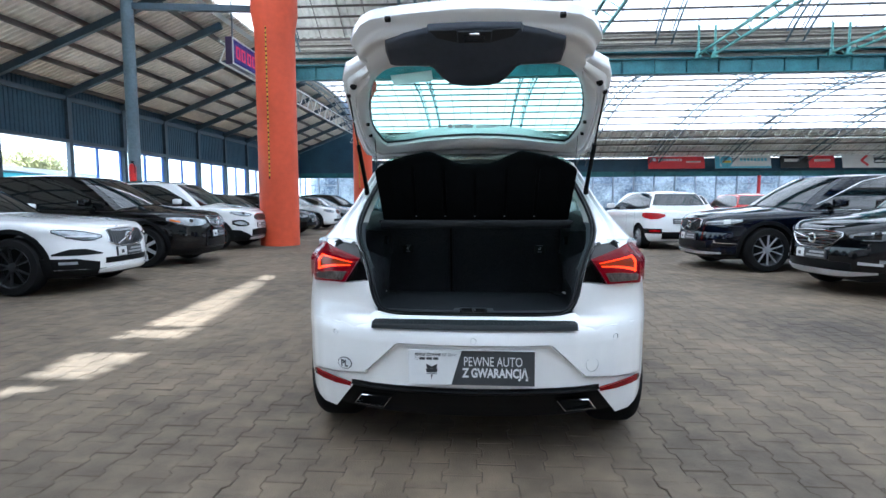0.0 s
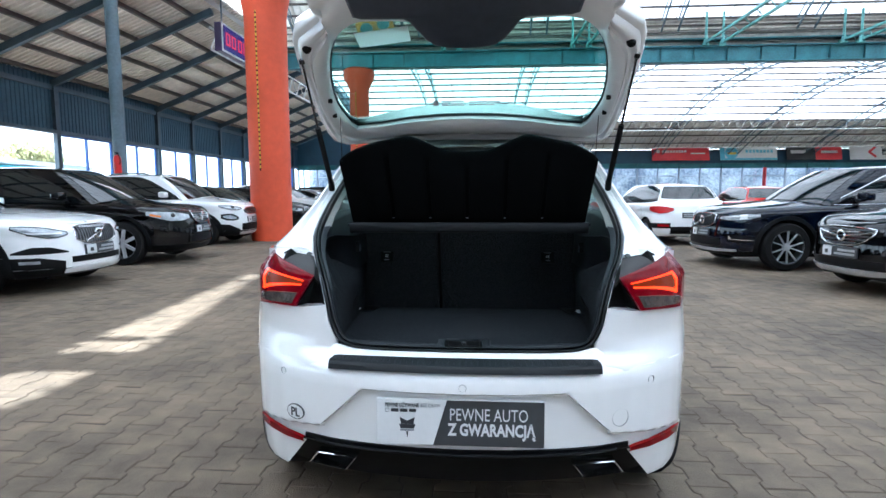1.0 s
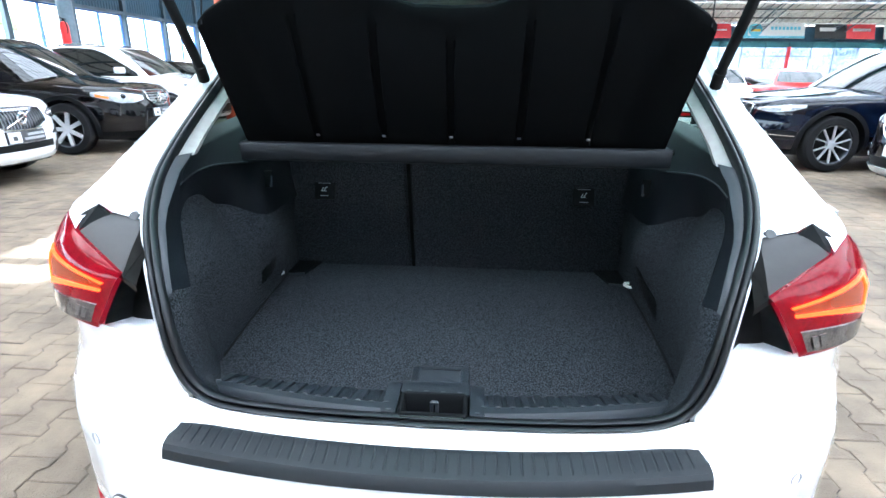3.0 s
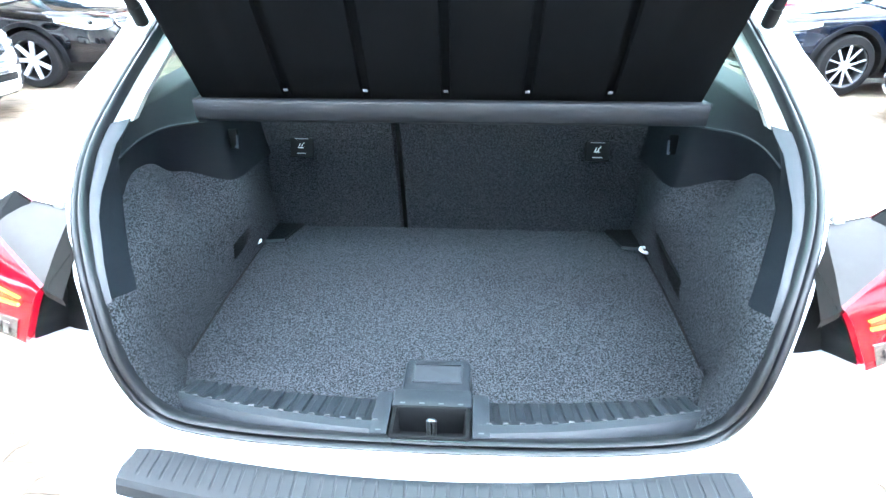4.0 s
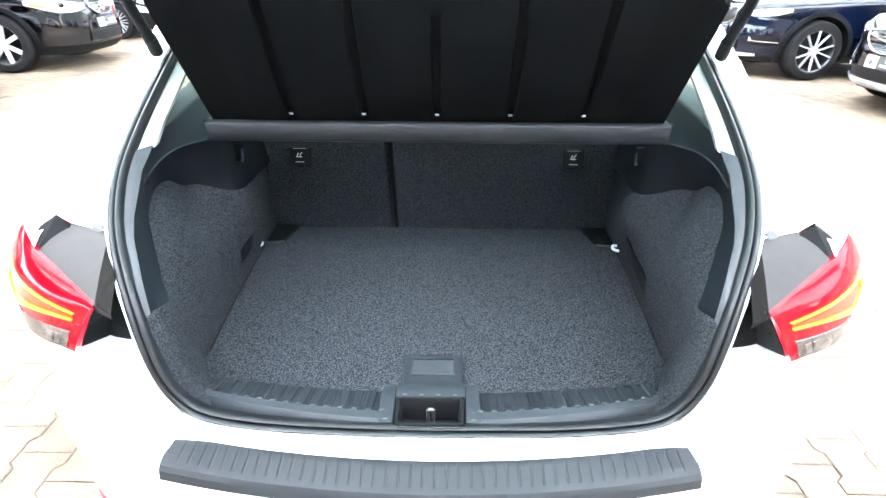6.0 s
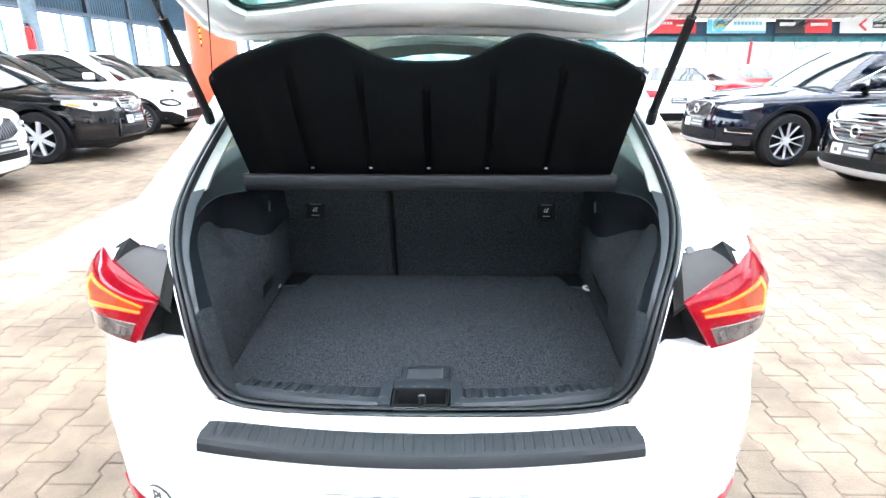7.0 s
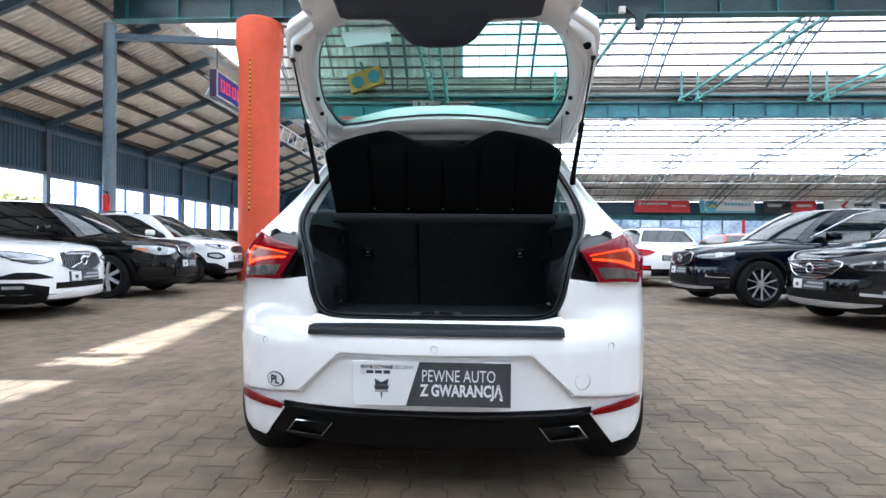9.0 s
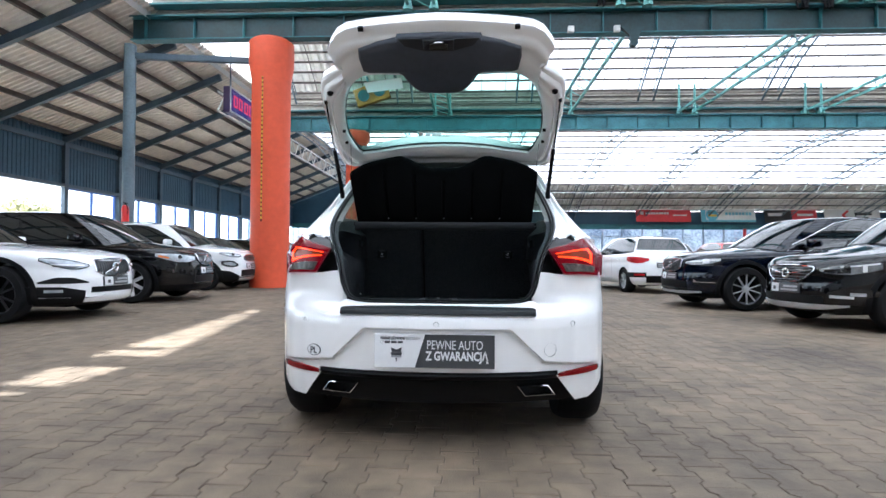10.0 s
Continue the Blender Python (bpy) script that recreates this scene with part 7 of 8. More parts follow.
    # upper side trim: window ledge, crease and the lobed skirt that overlaps the felt
    n = 30
    T = curve_at(X([(0.553, 0.445, 1.060), (0.556, 0.520, 1.062), (0.560, 0.620, 1.072), (0.562, 0.740, 1.084), (0.560, 0.860, 1.094), (0.55, 1.00, 1.10)]), n)
    C = curve_at(X([(0.538, 0.392, 1.003), (0.548, 0.480, 1.014), (0.544, 0.560, 1.016), (0.522, 0.630, 1.010), (0.500, 0.690, 1.004), (0.488, 0.80, 1.00), (0.476, 0.90, 0.998)]), n)
    W = curve_at(X([(0.531, 0.366, 0.946), (0.560, 0.450, 0.961), (0.576, 0.540, 0.950), (0.580, 0.600, 0.915), (0.560, 0.640, 0.901), (0.525, 0.670, 0.879), (0.500, 0.705, 0.862), (0.489, 0.750, 0.860), (0.482, 0.800, 0.868), (0.478, 0.908, 0.867)]), n)
    b = bmesh.new()
    rg = []
    for t, c, w in zip(T, C, W):
        up = Vector((0, 0, 0.004))
        rg.append([t + Vector((s * 0.05, 0.02, 0.012)), t + Vector((s * 0.006, 0, 0.003)), t, t.lerp(c, 0.08) + Vector((-s * 0.001, 0, 0)), t.lerp(c, 0.5) + Vector((s * 0.004, 0, 0)), c.lerp(t, 0.08), c + up * 0.3, c.lerp(w, 0.10), c.lerp(w, 0.5) + Vector((s * 0.003, 0, 0)), c.lerp(w, 0.93), w, w + Vector((s * 0.012, 0, 0.004))])
    loft(b, rg)
    side = part("side_trim", b, M["trim_navy"], hatch, "dark plastic side trim with shelf ledge", smooth=35)
    # highlight on the ledge crest, put in as a bead of paler colour
    b = bmesh.new()
    for p, q in zip(C[:17], C[1:18]):
        rod(b, p + Vector((-s * 0.0005, 0, 0.001)), q + Vector((-s * 0.0005, 0, 0.001)), 0.0022, 6)
    part("ledge_edge", b, M["trim_sheen"], side, "paler bead for the highlight along the ledge", smooth=50)
    b = bmesh.new()
    rg = []
    for z in (1.058, 1.09, 1.13, 1.17, 1.22, 1.28, 1.34, 1.40):
        o, y = outline_at(z), open_y(z)
        rg.append([Vector((s * (o - 0.020), y + 0.018, z)), Vector((s * (o - 0.025), y + 0.020, z)), Vector((s * (o - 0.044), y + 0.038, z)), Vector((s * (o - 0.040), y + 0.062, z)), Vector((s * (o + 0.01), y + 0.078, z))])
    loft(b, rg)
    part("pillar_trim", b, M["lining"], hatch, "pale grey pillar trim", smooth=40)
    # lashing hook, corner flap, stowage strap and bag hook
    b = bmesh.new()
    c = Vector((s * (0.520 if s < 0 else 0.506), 0.796, 0.650))
    pts = [c + Vector((s * 0.020, 0, 0.004)), c + Vector((-s * 0.008, -0.002, 0.006)), c + Vector((-s * 0.015, 0.003, 0.007)), c + Vector((-s * 0.018, 0.013, 0.008)), c + Vector((-s * 0.013, 0.023, 0.008)), c + Vector((s * 0.020, 0.027, 0.008))]
    for p, q in zip(pts, pts[1:]):
        rod(b, p, q, 0.0042, 8)
    part("lashing_hook", b, M["hook_steel"], hatch, "bright steel lashing hook", smooth=50)
    b = bmesh.new()
    slab(b, [Vector((s * 0.522, 0.862, 0.628)), Vector((s * 0.462, 0.872, 0.628)), Vector((s * 0.438, 0.985, 0.628)), Vector((s * 0.515, 0.992, 0.628))], (0, 0, 0.006))
    part("corner_flap", b, M["trim_black"], hatch, "black plastic corner flap")
    b = bmesh.new()
    slab(b, [Vector((s * 0.522, 0.858, 0.629)), Vector((s * 0.461, 0.868, 0.629)), Vector((s * 0.461, 0.873, 0.629)), Vector((s * 0.522, 0.863, 0.629))], (0, 0, 0.007))
    part("flap_edge", b, M["flap_grey"], hatch, "pale edge of the corner flap")
    b = bmesh.new()
    rg = []
    for i in range(11):
        u = i / 10
        if s > 0:
            y, zc, hw = 0.54 + 0.26 * u, 0.690 + 0.080 * u, 0.006 + 0.016 * (1 - u) ** 1.5
            x = 0.494 + 0.002 * u - 0.012 * math.sin(math.pi * u)
        else:
            y, zc, hw = 0.62 + 0.16 * u, 0.705 + 0.035 * u, 0.020 - 0.012 * u
            x = 0.500 - 0.014 * math.sin(math.pi * u)
        rg.append([Vector((s * x, y, zc - hw)), Vector((s * (x - 0.002), y, zc + hw)), Vector((s * (x + 0.004), y, zc + hw)), Vector((s * (x + 0.006), y, zc - hw))])
    loft(b, rg, closed=True, caps=True)
    part("strap", b, M["trim_black"], hatch, "black elastic stowage strap", smooth=40)
    b = bmesh.new()
    box(b, s * 0.486 - 0.010, s * 0.486 + 0.010, 0.718, 0.728, 0.932, 0.976, bevel=0.003)
    hk = part("bag_hook", b, M["trim_black"], hatch, "small bag hook", smooth=40)
    b = bmesh.new()
    rod(b, (s * 0.474, 0.714, 0.965), (s * 0.474, 0.708, 0.938), 0.003, 8)
    rod(b, (s * 0.474, 0.708, 0.938), (s * 0.474, 0.700, 0.942), 0.003, 8)
    part("hook_tongue", b, M["trim_slate"], hk, smooth=40)


both(side_wall)

# rear seat backs with latches
def seat(x0, x1):
    b = bmesh.new()
    def yz(v):
        return 1.000 - 0.155 * v, 0.60 + 0.46 * v
    rg = []
    for i in range(9):
        v = i / 8
        y, z = yz(v)
        rg.append([Vector((x0, y + 0.02, z)), Vector((x0 + 0.006, y, z)), Vector((x0 + (x1 - x0) * 0.3, y - 0.004, z)), Vector((x0 + (x1 - x0) * 0.7, y - 0.004, z)), Vector((x1 - 0.006, y, z)), Vector((x1, y + 0.02, z)), Vector((x1, y + 0.09, z)), Vector((x0, y + 0.09, z))])
    loft(b, rg, closed=True, caps=True)
    return part("seat_back", b, M["carpet"], hatch, "felt covered rear seat back", smooth=50)
for x0, x1, xl in ((-0.60, -0.146, -0.386), (-0.134, 0.60, 0.366)):
    st = seat(x0, x1)
    m = pose(xl, 0.8935, 0.909, 71.4, 0, 0)
    b = bmesh.new()
    box(b, -0.030, 0.030, -0.045, 0.045, -0.01, 0.005, m, bevel=0.004)
    la = part("latch_cover", b, M["trim_black"], st, "black seat anchor cover with white symbol", smooth=40)
    b = bmesh.new()
    box(b, -0.021, 0.021, 0.006, 0.038, 0.004, 0.0065, m)
    part("latch_slot", b, M["black_gloss"], la)
    b = bmesh.new()
    for a in (((-0.009, -0.021), (0.006, -0.021)), ((-0.007, -0.020), (-0.003, -0.010)), ((0.0, -0.020), (0.004, -0.012)), ((0.004, -0.012), (0.008, -0.008))):
        bar(b, m @ Vector((*a[0], 0.0058)), m @ Vector((*a[1], 0.0058)), 0.002, 0.0012)
    part("symbol", b, M["board_white"], la)
    b = bmesh.new()
    box(b, -0.012, 0.012, -0.036, -0.0335, 0.0045, 0.0062, m)
    part("print_bar", b, M["ink_grey"], la)
    b = bmesh.new()
    box(b, -0.018, 0.018, 0.001, 0.0025, 0.0045, 0.0062, m)
    part("slot_edge", b, M["ink_grey"], la)
b = bmesh.new()
loft(b, [[Vector((-0.150, 0.97 - 0.155 * v, 0.60 + 0.46 * v)) + Vector((dx, dy + 0.03, 0)) for dx, dy in ((0.002, 0.032), (0.005, 0.022), (0.015, 0.022), (0.018, 0.032))] for v in (0, 0.5, 1)])
part("seat_gap", b, M["rubber"], hatch, "black gap between the seat backs")

# threshold trim with ribs, lock and floor handle
def th(x, k, z):
    q = (x / 0.42) ** 2
    return Vector((x, 0.126 + 0.060 * q + k * (0.100 - 0.030 * q), z - 0.003 * q))
b = bmesh.new()
tx = [x for x in np.linspace(-0.415, 0.415, 61)]
loft(b, [[th(x, k, z) for x in tx] for k, z in ((-0.10, 0.660), (-0.04, 0.676), (0.04, 0.683), (0.20, 0.684), (0.25, 0.680), (0.92, 0.658), (1.0, 0.654), (1.06, 0.622))], caps=False)
def over_lock(f):
    c = f.calc_center_median()
    return abs(c.x + 0.002) < 0.068 and c.y < 0.20 and c.z > 0.655
bmesh.ops.delete(b, geom=[f for f in b.faces if over_lock(f)], context="FACES")      # opening for the lock
thr = part("threshold_trim", b, M["trim_grey"], hatch, "dark plastic boot threshold trim", smooth=35)
rib = rib_end = None
for s in (-1, 1):
    for i in range(14):
        x = s * (0.085 + i * 0.0245)
        if rib is None:
            b = bmesh.new()
            loft(b, [[Vector((dx, y, z)) for dx, z in ((-0.0085, 0.0), (-0.0065, 0.0028), (0.0065, 0.0028), (0.0085, 0.0))] for y in (-0.030, 0.030)], caps=False)
            bmesh.ops.recalc_face_normals(b, faces=b.faces)
            rib = bpy.data.meshes.new("rib")
            b.to_mesh(rib)
            b.free()
            rib.materials.append(M["trim_grey"])
        o = new("rib", rib)
        o.parent = thr
        o.matrix_basis = Matrix.Translation(th(x, 0.60, 0.6690)) @ pose(0, 0, 0, -17, 0, 0)
        if rib_end is None:
            b = bmesh.new()
            box(b, -0.0042, 0.0042, -0.0012, 0.0012, 0.0, 0.0022)
            rib_end = bpy.data.meshes.new("rib_end")
            b.to_mesh(rib_end)
            b.free()
            rib_end.materials.append(M["stop_grey"])
        o = new("rib_end", rib_end)
        o.parent = thr
        o.matrix_basis = Matrix.Translation(th(x, 0.235, 0.6820))
def basin(bm, x0, x1, y0, y1, r, levels):
    """A rounded rectangular tray: levels are (inset, height) from the outer foot to the inner floor."""
    rings = []
    for inset, z in levels:
        rr = max(0.001, r - inset)
        ring = []
        for cx, cy, a0 in ((x1 - inset - rr, y1 - inset - rr, 0), (x0 + inset + rr, y1 - inset - rr, 90), (x0 + inset + rr, y0 + inset + rr, 180), (x1 - inset - rr, y0 + inset + rr, 270)):
            for k in range(5):
                a = radians(a0 + 22.5 * k)
                ring.append(Vector((cx + rr * math.cos(a), cy + rr * math.sin(a), z)))
        rings.append(ring)
    loft(bm, rings, closed=True)
    bm.faces.new([bm.verts.new(p) for p in rings[-1]])
    bmesh.ops.remove_doubles(bm, verts=bm.verts, dist=0.0001)


b = bmesh.new()
basin(b, -0.062, 0.058, 0.114, 0.182, 0.010, ((0.0, 0.655), (0.0, 0.684), (0.003, 0.688), (0.007, 0.688), (0.009, 0.685), (0.010, 0.655), (0.012, 0.643)))
lk = part("lock_housing", b, M["trim_black"], thr, "plastic housing of the boot lock", smooth=40)
b = bmesh.new()
box(b, -0.090, -0.064, 0.124, 0.214, 0.655, 0.6835, bevel=0.003)
box(b, 0.060, 0.086, 0.124, 0.214, 0.655, 0.6835, bevel=0.003)
box(b, -0.064, 0.060, 0.184, 0.222, 0.655, 0.6835, bevel=0.003)
part("lock_surround", b, M["trim_grey"], lk, "raised trim round the lock", smooth=40)
for x in (-0.077, -0.048, -0.018, 0.012, 0.042, 0.073):
    b = bmesh.new()
    box(b, x - 0.004, x + 0.004, 0.188 if abs(x) < 0.06 else 0.130, 0.190 if abs(x) < 0.06 else 0.132, 0.6825, 0.6845)
    part("rib_end", b, M["stop_grey"], lk)
# two black plates stand in for the shaded open front of the housing
b = bmesh.new()
box(b, -0.055, -0.004, 0.1105, 0.1150, 0.658, 0.686, bevel=0.001)
part("lock_front", b, M["black_gloss"], lk)
b = bmesh.new()
box(b, 0.000, 0.051, 0.1105, 0.1150, 0.658, 0.686, bevel=0.001)
part("lock_front", b, M["black_gloss"], lk)
b = bmesh.new()
rod(b, (-0.004, 0.146, 0.642), (-0.005, 0.146, 0.690), 0.0030, 8)
rod(b, (0.004, 0.146, 0.642), (0.005, 0.146, 0.690), 0.0030, 8)
rod(b, (-0.005, 0.146, 0.690), (0.005, 0.146, 0.690), 0.0034, 8)
part("striker", b, M["alloy_dark"], lk, "bright steel lock striker", smooth=50)
b = bmesh.new()
basin(b, -0.062, 0.058, 0.246, 0.364, 0.012, ((0.0, 0.622), (0.0, 0.630), (0.002, 0.632), (0.014, 0.632)))
fh = part("floor_handle", b, M["trim_grey"], hatch, "plastic lift handle in the boot floor", smooth=40)
b = bmesh.new()
basin(b, -0.047, 0.043, 0.297, 0.354, 0.005, ((0.0, 0.630), (0.0, 0.6345), (0.003, 0.635), (0.004, 0.634), (0.006, 0.6332)))
hf = part("handle_flap", b, M["flap_grey"], fh, "pale grey handle flap", smooth=40)
b = bmesh.new()
box(b, -0.045, 0.041, 0.344, 0.353, 0.633, 0.6365, bevel=0.001)
part("flap_shadow_edge", b, M["trim_grey"], hf)

# parcel shelf, lifted by its cords
HB, SU = Vector((0, 0.605, 1.050)), Vector((0, -0.52, 0.854))
SN = Vector((0, -0.854, -0.52))
def sh(x, u, d=0.0):
    return HB + Vector((x, 0, 0)) + SU * u + SN * d
def sh_edge(x):
    a = abs(x)
    return -0.024 * (a / 0.49) ** 4 + 0.812 * float(np.interp(a, [0, 0.07, 0.105, 0.20, 0.22, 0.245, 0.34, 0.42, 0.47, 0.490], [0.420, 0.423, 0.436, 0.498, 0.506, 0.504, 0.480, 0.453, 0.425, 0.405]))
b = bmesh.new()
sx = sorted(set([round(float(v), 4) for v in np.linspace(-0.490, 0.490, 57) if min(abs(abs(v) - g) for g in (0.0, 0.155, 0.31)) > 0.012] + [sg * g + d for g in (0.0, 0.155, 0.31) for sg in (-1, 1) for d in (-0.010, -0.007, -0.003, 0.003, 0.007, 0.010)]))
rg = []
for x in sx:
    e = sh_edge(x)
    def q(u, d):
        k = 1.0 - 0.035 * (1 - u / e)
        return sh(x * k, u, d) + Vector((0, 0.075 * (1 - (x / 0.492) ** 2) * (u / 0.42) ** 2, 0))      # bowed forward
    groove = min(abs(abs(x) - g) for g in (0.0, 0.155, 0.31))
    r = -0.010 if groove < 0.0075 else 0.0
    ins = 0.008 if abs(x) < 0.40 else 0.0
    rg.append([q(0.0, 0.0), q(0.03, 0.004), q(0.045, 0.004 + ins + r), q(0.12, 0.004 + ins + r), q(0.2, 0.004 + ins + r), q(e - 0.082, 0.004 + ins + r), q(e - 0.064, 0.004), q(e - 0.03, 0.004), q(e - 0.010, 0.003), q(e, -0.003), q(e + 0.001, -0.012), q(e - 0.02, -0.02), q(0.2, -0.02), q(0, -0.02)])
loft(b, rg, closed=True, caps=True)
shelf_ob = part("parcel_shelf", b, M["shelf_felt"], hatch, "black ribbed parcel shelf hanging raised", smooth=35)
b = bmesh.new()
rg = []
for x in (-0.486, -0.481, -0.46, 0.46, 0.481, 0.486):
    k = 0.8 if abs(x) > 0.49 else 1.0
    rg.append([Vector((x, 0.603 + k * y, 1.051 + k * z)) for y, z in ((-0.028, 0.018), (-0.032, 0.013), (-0.029, -0.020), (-0.023, -0.025), (0.020, -0.021), (0.026, 0.014), (0.010, 0.020))])
loft(b, rg, closed=True, caps=True)
part("front_bar", b, M["trim_mid"], shelf_ob, "padded dark front edge of the shelf", smooth=50)
for s in (-1, 1):
    b = bmesh.new()
    rod(b, (s * 0.484, 0.600, 1.060), (s * 0.498, 0.600, 1.060), 0.007, 12)
    part("hinge_pin", b, M["trim_black"], shelf_ob, smooth=40)
    for g in (0.0, 0.155, 0.31):
        if s < 0 and g == 0:
            continue
        b = bmesh.new()
        box(b, -0.004, 0.004, -0.003, 0.003, 0, 0.002, Matrix.Translation(sh(s * g * 0.97, 0.052, 0.010)) @ pose(0, 0, 0, 139, 0, 0))
        part("stud", b, M["ink_grey"], shelf_ob)

# ---- raised tailgate ----
GH, GT = Vector((0, 0.78, 1.43)), Vector((0, 0.09, 1.95))
GU = (GT - GH).normalized()
GN = Vector((0, -GU.z, GU.y))       # towards the inner side
if GN.z > 0:
    GN = -GN
PULL = Vector((0.0, -2.05, 0.92))      # the open gate leans out from its hinges towards this point
def gp(x, u, d=0.0):
    p = GH + Vector((x, 0, 0)) + GU * u + GN * d
    return PULL.lerp(p, float(np.interp(u, [-0.04, 0.10], [1.0, 0.957])))
gate = new("tailgate")
gate.parent = hatch
tagged(gate, "white raised tailgate with green tinted window")

OUT = [(0.0, 0.872), (0.10, 0.869), (0.19, 0.862), (0.28, 0.855), (0.36, 0.846), (0.44, 0.832), (0.490, 0.806), (0.530, 0.757), (0.550, 0.722), (0.540, 0.706), (0.490, 0.684), (0.470, 0.664), (0.490, 0.636), (0.553, 0.597), (0.610, 0.562),
       (0.628, 0.52), (0.635, 0.45), (0.636, 0.36), (0.634, 0.25), (0.628, 0.14), (0.618, 0.03), (0.605, -0.02), (0.56, -0.04), (0.45, -0.035), (0.30, -0.028), (0.15, -0.024), (0.0, -0.022)]
INN = [(0.0, 0.575), (0.07, 0.576), (0.14, 0.578), (0.20, 0.582), (0.26, 0.586), (0.32, 0.588), (0.365, 0.586), (0.40, 0.576), (0.43, 0.558), (0.455, 0.535), (0.475, 0.508), (0.490, 0.478), (0.504, 0.448), (0.515, 0.412), (0.525, 0.37),
       (0.532, 0.33), (0.538, 0.28), (0.539, 0.24), (0.537, 0.20), (0.530, 0.165), (0.515, 0.125), (0.500, 0.085), (0.478, 0.060), (0.37, 0.076), (0.25, 0.100), (0.12, 0.114), (0.0, 0.118)]
def loop(h, d=0.0, grow=0.0):
    pts = list(h) + [(-x, u) for x, u in h[-2:0:-1]]
    n = len(pts)
    res = []
    for i in range(n):
        a, c = pts[i - 1], pts[(i + 1) % n]
        tx, tu = c[0] - a[0], c[1] - a[1]
        L = math.hypot(tx, tu) or 1
        nx, nu = -tu / L, tx / L      # outward for this winding
        res.append(gp(pts[i][0] + nx * grow, pts[i][1] + nu * grow, d))
    return res
def mid(k):
    return [(a[0] + (c[0] - a[0]) * k, a[1] + (c[1] - a[1]) * k) for a, c in zip(OUT, INN)]
b = bmesh.new()
loft(b, [loop(OUT, -0.075), loop(OUT, -0.045), loop(OUT, -0.012, -0.002), loop(mid(0.06), -0.004), loop(mid(0.16), -0.002), loop(mid(0.22), 0.012), loop(mid(0.28), 0.021), loop(mid(0.36), 0.020), loop(mid(0.42), 0.010), loop(mid(0.50), 0.010), loop(mid(0.57), 0.022), loop(mid(0.72), 0.019), loop(mid(0.88), 0.004), loop(INN, -0.010), loop(INN, -0.035)], closed=True)
part("gate_frame", b, M["paint_white"], gate, "white pressed steel inner frame of the tailgate", smooth=45)
b = bmesh.new()
loft(b, [loop(OUT, -0.075), loop(mid(0.3), -0.095), loop(mid(0.8), -0.095), loop(INN, -0.05)], closed=True)
part("gate_skin", b, M["paint_white"], gate, "white outer skin of the tailgate", smooth=45)
b = bmesh.new()
rim = sorted(INN[-7:])
def spoiler_row(k):
    row = []
    for x in np.linspace(-0.490, 0.490, 41):
        e = max(0.0, 1 - (abs(x) / 0.492) ** 4)
        row.append(gp(x * (1 - 0.03 * k), float(np.interp(abs(x), [q[0] for q in rim], [q[1] for q in rim])) + 0.012 * k + (0.0 if k < 1.01 else -0.05), -0.044 - 0.046 * min(1.0, k) * (0.1 + 0.9 * e)))
    return row
loft(b, [spoiler_row(k) for k in (0.0, 0.3, 0.6, 0.9, 1.0, 1.05)])
part("spoiler", b, M["paint_white"], gate, "white roof spoiler behind the glass", smooth=60)
b = bmesh.new()
lp = loop(INN, -0.040, 0.012)
b.faces.new([b.verts.new(p) for p in lp])
gl = part("gate_window", b, M["gate_glass"], gate, "green tinted rear window")
# faded white decal on the glass: a plain mark and two lines of unreadable print
for x0, x1, u0, u1 in ((-0.140, -0.118, 0.166, 0.192), (-0.108, -0.012, 0.184, 0.191), (-0.108, -0.012, 0.165, 0.170), (-0.104, -0.080, 0.172, 0.182), (-0.070, -0.018, 0.173, 0.181), (0.006, 0.136, 0.180, 0.187), (0.006, 0.112, 0.166, 0.172)):
    b = bmesh.new()
    slab(b, [gp(x0, u0, -0.0385), gp(x1, u0, -0.0385), gp(x1, u1, -0.0385), gp(x0, u1, -0.0385)], GN * 0.0008)
    part("print_bar", b, M["board_white"], gl)
gl.visible_shadow = False
b = bmesh.new()
loft(b, [loop(INN, -0.030, 0.004), loop(INN, -0.026, -0.004), loop(INN, -0.034, -0.006)], closed=True)
part("window_seal", b, M["seal"], gate, "thin black window edge", smooth=60)
# inner black trim
TR = [(0.0, 0.822), (0.195, 0.816), (0.202, 0.800), (0.30, 0.782), (0.386, 0.752), (0.390, 0.700), (0.378, 0.632), (0.350, 0.622), (0.205, 0.618), (0.185, 0.606), (0.165, 0.575), (0.135, 0.535), (0.105, 0.512), (0.06, 0.502), (0.0, 0.499)]
b = bmesh.new()
loft(b, [loop(TR, 0.010, 0.002), loop(TR, 0.030, -0.001), loop(TR, 0.040, -0.012), loop([(x * 0.6, 0.66 + (u - 0.66) * 0.6) for x, u in TR], 0.046), loop([(x * 0.1, 0.66 + (u - 0.66) * 0.1) for x, u in TR], 0.046), [gp(0, 0.66, 0.046)] * (2 * len(TR) - 2)], closed=True)
bmesh.ops.remove_doubles(b, verts=b.verts, dist=0.0002)
tr = part("gate_trim", b, M["trim_slate"], gate, "slate black plastic inner trim of the tailgate", smooth=40)
b = bmesh.new()
slab(b, [gp(-0.19, 0.808, 0.036), gp(-0.075, 0.808, 0.040), gp(-0.070, 0.752, 0.046), gp(-0.16, 0.775, 0.042)], GN * 0.004)
part("trim_wing", b, M["trim_grey"], tr, "grey-blue trim facet")
b = bmesh.new()
slab(b, [gp(0.19, 0.808, 0.036), gp(0.075, 0.808, 0.040), gp(0.070, 0.752, 0.046), gp(0.16, 0.775, 0.042)], GN * 0.004)
part("trim_wing", b, M["trim_grey"], tr, "grey-blue trim facet")
b = bmesh.new()
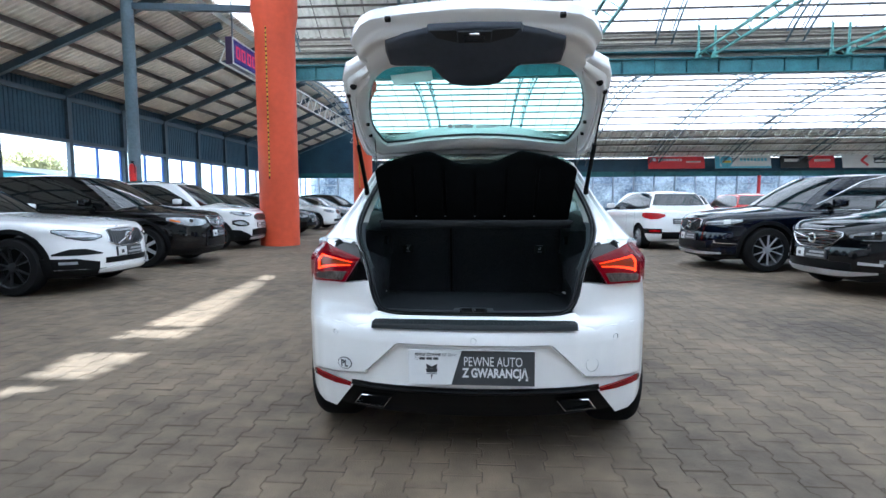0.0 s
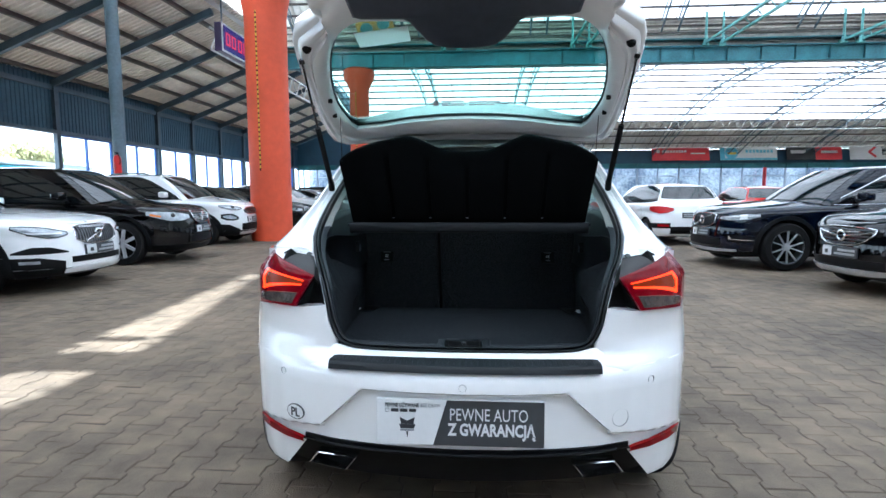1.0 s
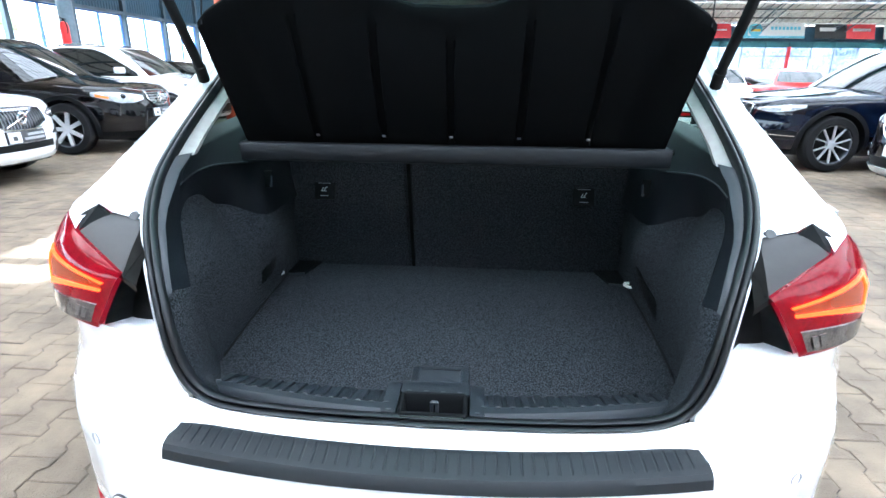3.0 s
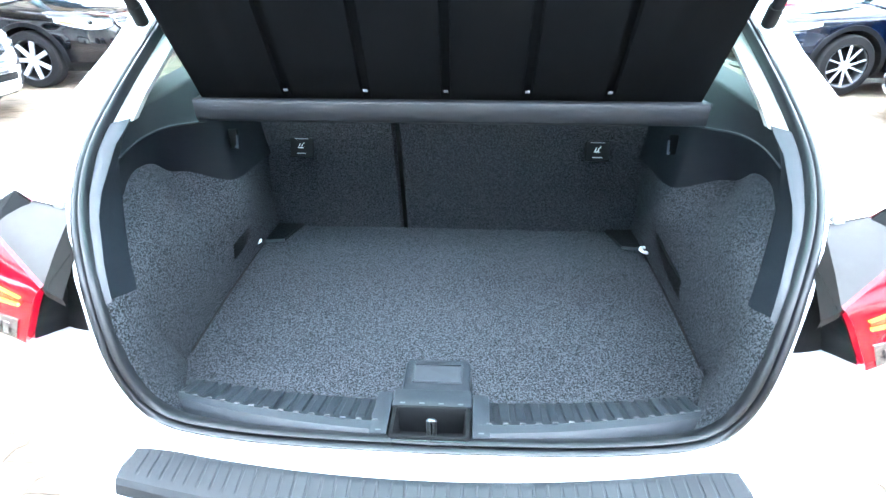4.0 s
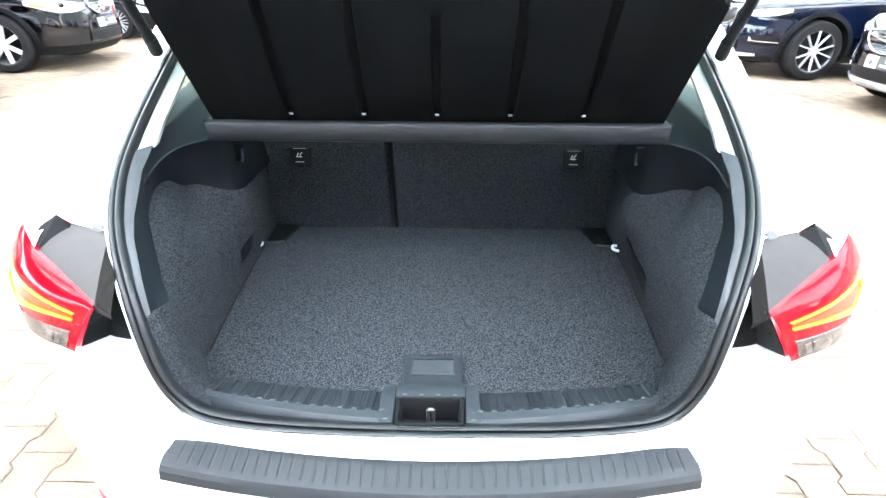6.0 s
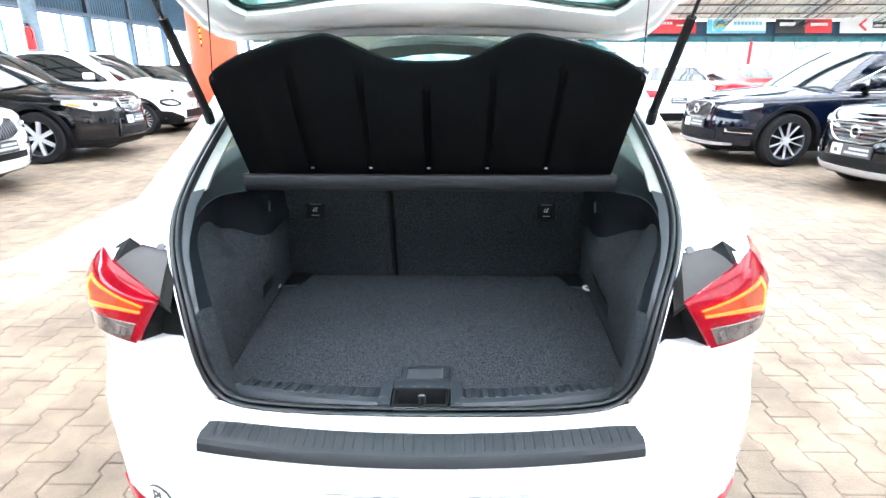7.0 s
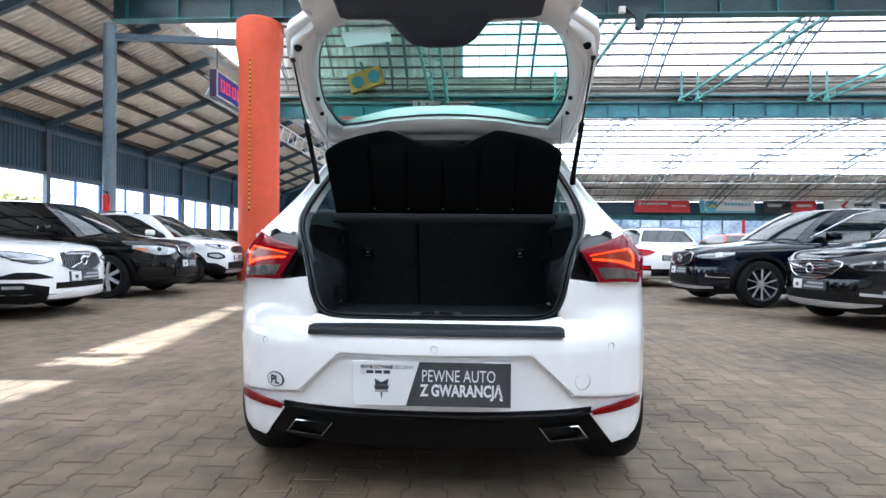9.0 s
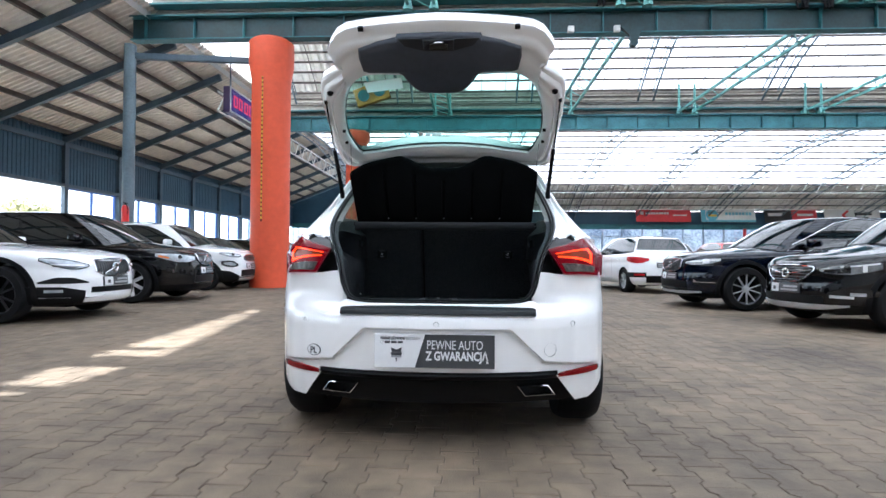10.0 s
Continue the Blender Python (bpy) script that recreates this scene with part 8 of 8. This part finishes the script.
for u0, u1, d in ((0.752, 0.806, 0.044),):
    slab(b, [gp(-0.068, u0, d), gp(0.068, u0, d), gp(0.068, u1, d), gp(-0.068, u1, d)], GN * 0.008)
part("latch_plate", b, M["trim_grey"], tr, "grey latch plate")
b = bmesh.new()
slab(b, [gp(-0.042, 0.758, 0.052), gp(0.042, 0.758, 0.052), gp(0.042, 0.790, 0.052), gp(-0.042, 0.790, 0.052)], GN * 0.003)
part("latch_mouth", b, M["black_gloss"], tr)
b = bmesh.new()
rod(b, gp(-0.02, 0.795, 0.054), gp(0.02, 0.795, 0.054), 0.006, 8)
part("latch", b, M["chrome"], tr, "steel latch", smooth=40)
b = bmesh.new()
slab(b, [gp(-0.388, 0.565, 0.024), gp(-0.195, 0.594, 0.028), gp(-0.193, 0.520, 0.010), gp(-0.380, 0.492, 0.006)], GN * 0.001)
paper = part("paper_sheet", b, M["paper"], None, "")
paper.matrix_basis = Matrix.Translation((CX, CY, 0))
tagged(paper, "white paper sheet stuck inside the tailgate", "paper")
for s in (-1, 1):
    fr = GN.to_track_quat("Z", "Y").to_matrix().to_4x4()
    def at(x, u, d):
        m = fr.copy()
        m.translation = gp(x, u, d)
        return m
    b = bmesh.new()
    lathe(b, [(0.0, 0.018), (0.011, 0.017), (0.015, 0.010), (0.016, 0.0)], at(s * 0.573, 0.500, 0.012), 18)
    part("gate_buffer", b, M["rubber"], gate, "round black rubber buffer", smooth=40)
    b = bmesh.new()
    box(b, -0.012, 0.012, -0.010, 0.010, 0, 0.016, at(s * 0.362, 0.842, -0.002), bevel=0.003)
    part("gate_plug", b, M["rubber"], gate, "small black rubber plug", smooth=40)
    # gas strut
    p, q = Vector((s * 0.558, 0.583, 1.215)), gp(s * 0.606, 0.455, 0.018)
    k = p.lerp(q, 0.50)
    b = bmesh.new()
    rod(b, p + (k - p) * 0.06, k, 0.0105, 14)
    rod(b, p + Vector((s * 0.004, 0.01, -0.012)), p + (k - p) * 0.08, 0.0125, 12)
    st = part("gas_strut", b, M["rubber"], hatch, "black gas strut", smooth=40)
    b = bmesh.new()
    rod(b, k, q, 0.0042, 10)
    rod(b, q - (q - k) * 0.06, q, 0.010, 10)
    part("strut_rod", b, M["black_gloss"], st, smooth=40)
    # shelf cord with its clips
    b = bmesh.new()
    rod(b, gp(s * 0.528, 0.150, 0.012), sh(s * 0.478, 0.305, 0.004), 0.0016, 6)
    part("shelf_cord", b, M["rubber"], shelf_ob, "thin black lifting cord")
    for u in (0.245, 0.165):
        b = bmesh.new()
        box(b, -0.008, 0.008, -0.006, 0.006, 0, 0.014, at(s * 0.548, u, 0.004), bevel=0.002)
        part("cord_clip", b, M["rubber"], gate, smooth=40)

# dark cabin inside the shell
b = bmesh.new()
box(b, -0.66, 0.66, 1.05, 3.0, 0.20, 0.30)
for x in (-0.38, 0.38):
    box(b, x - 0.24, x + 0.24, 2.0, 2.14, 0.3, 1.12, bevel=0.05)
part("cabin", b, M["trim_black"], hatch, "dark cabin with front seats")
b = bmesh.new()
loft(b, [[Vector((x, y, 1.40 - 0.10 * (x / 0.5) ** 2)) for x in np.linspace(-0.5, 0.5, 9)] for y in (0.86, 1.2, 1.6, 1.95)])
part("headlining", b, M["lining"], hatch, "pale grey headlining")
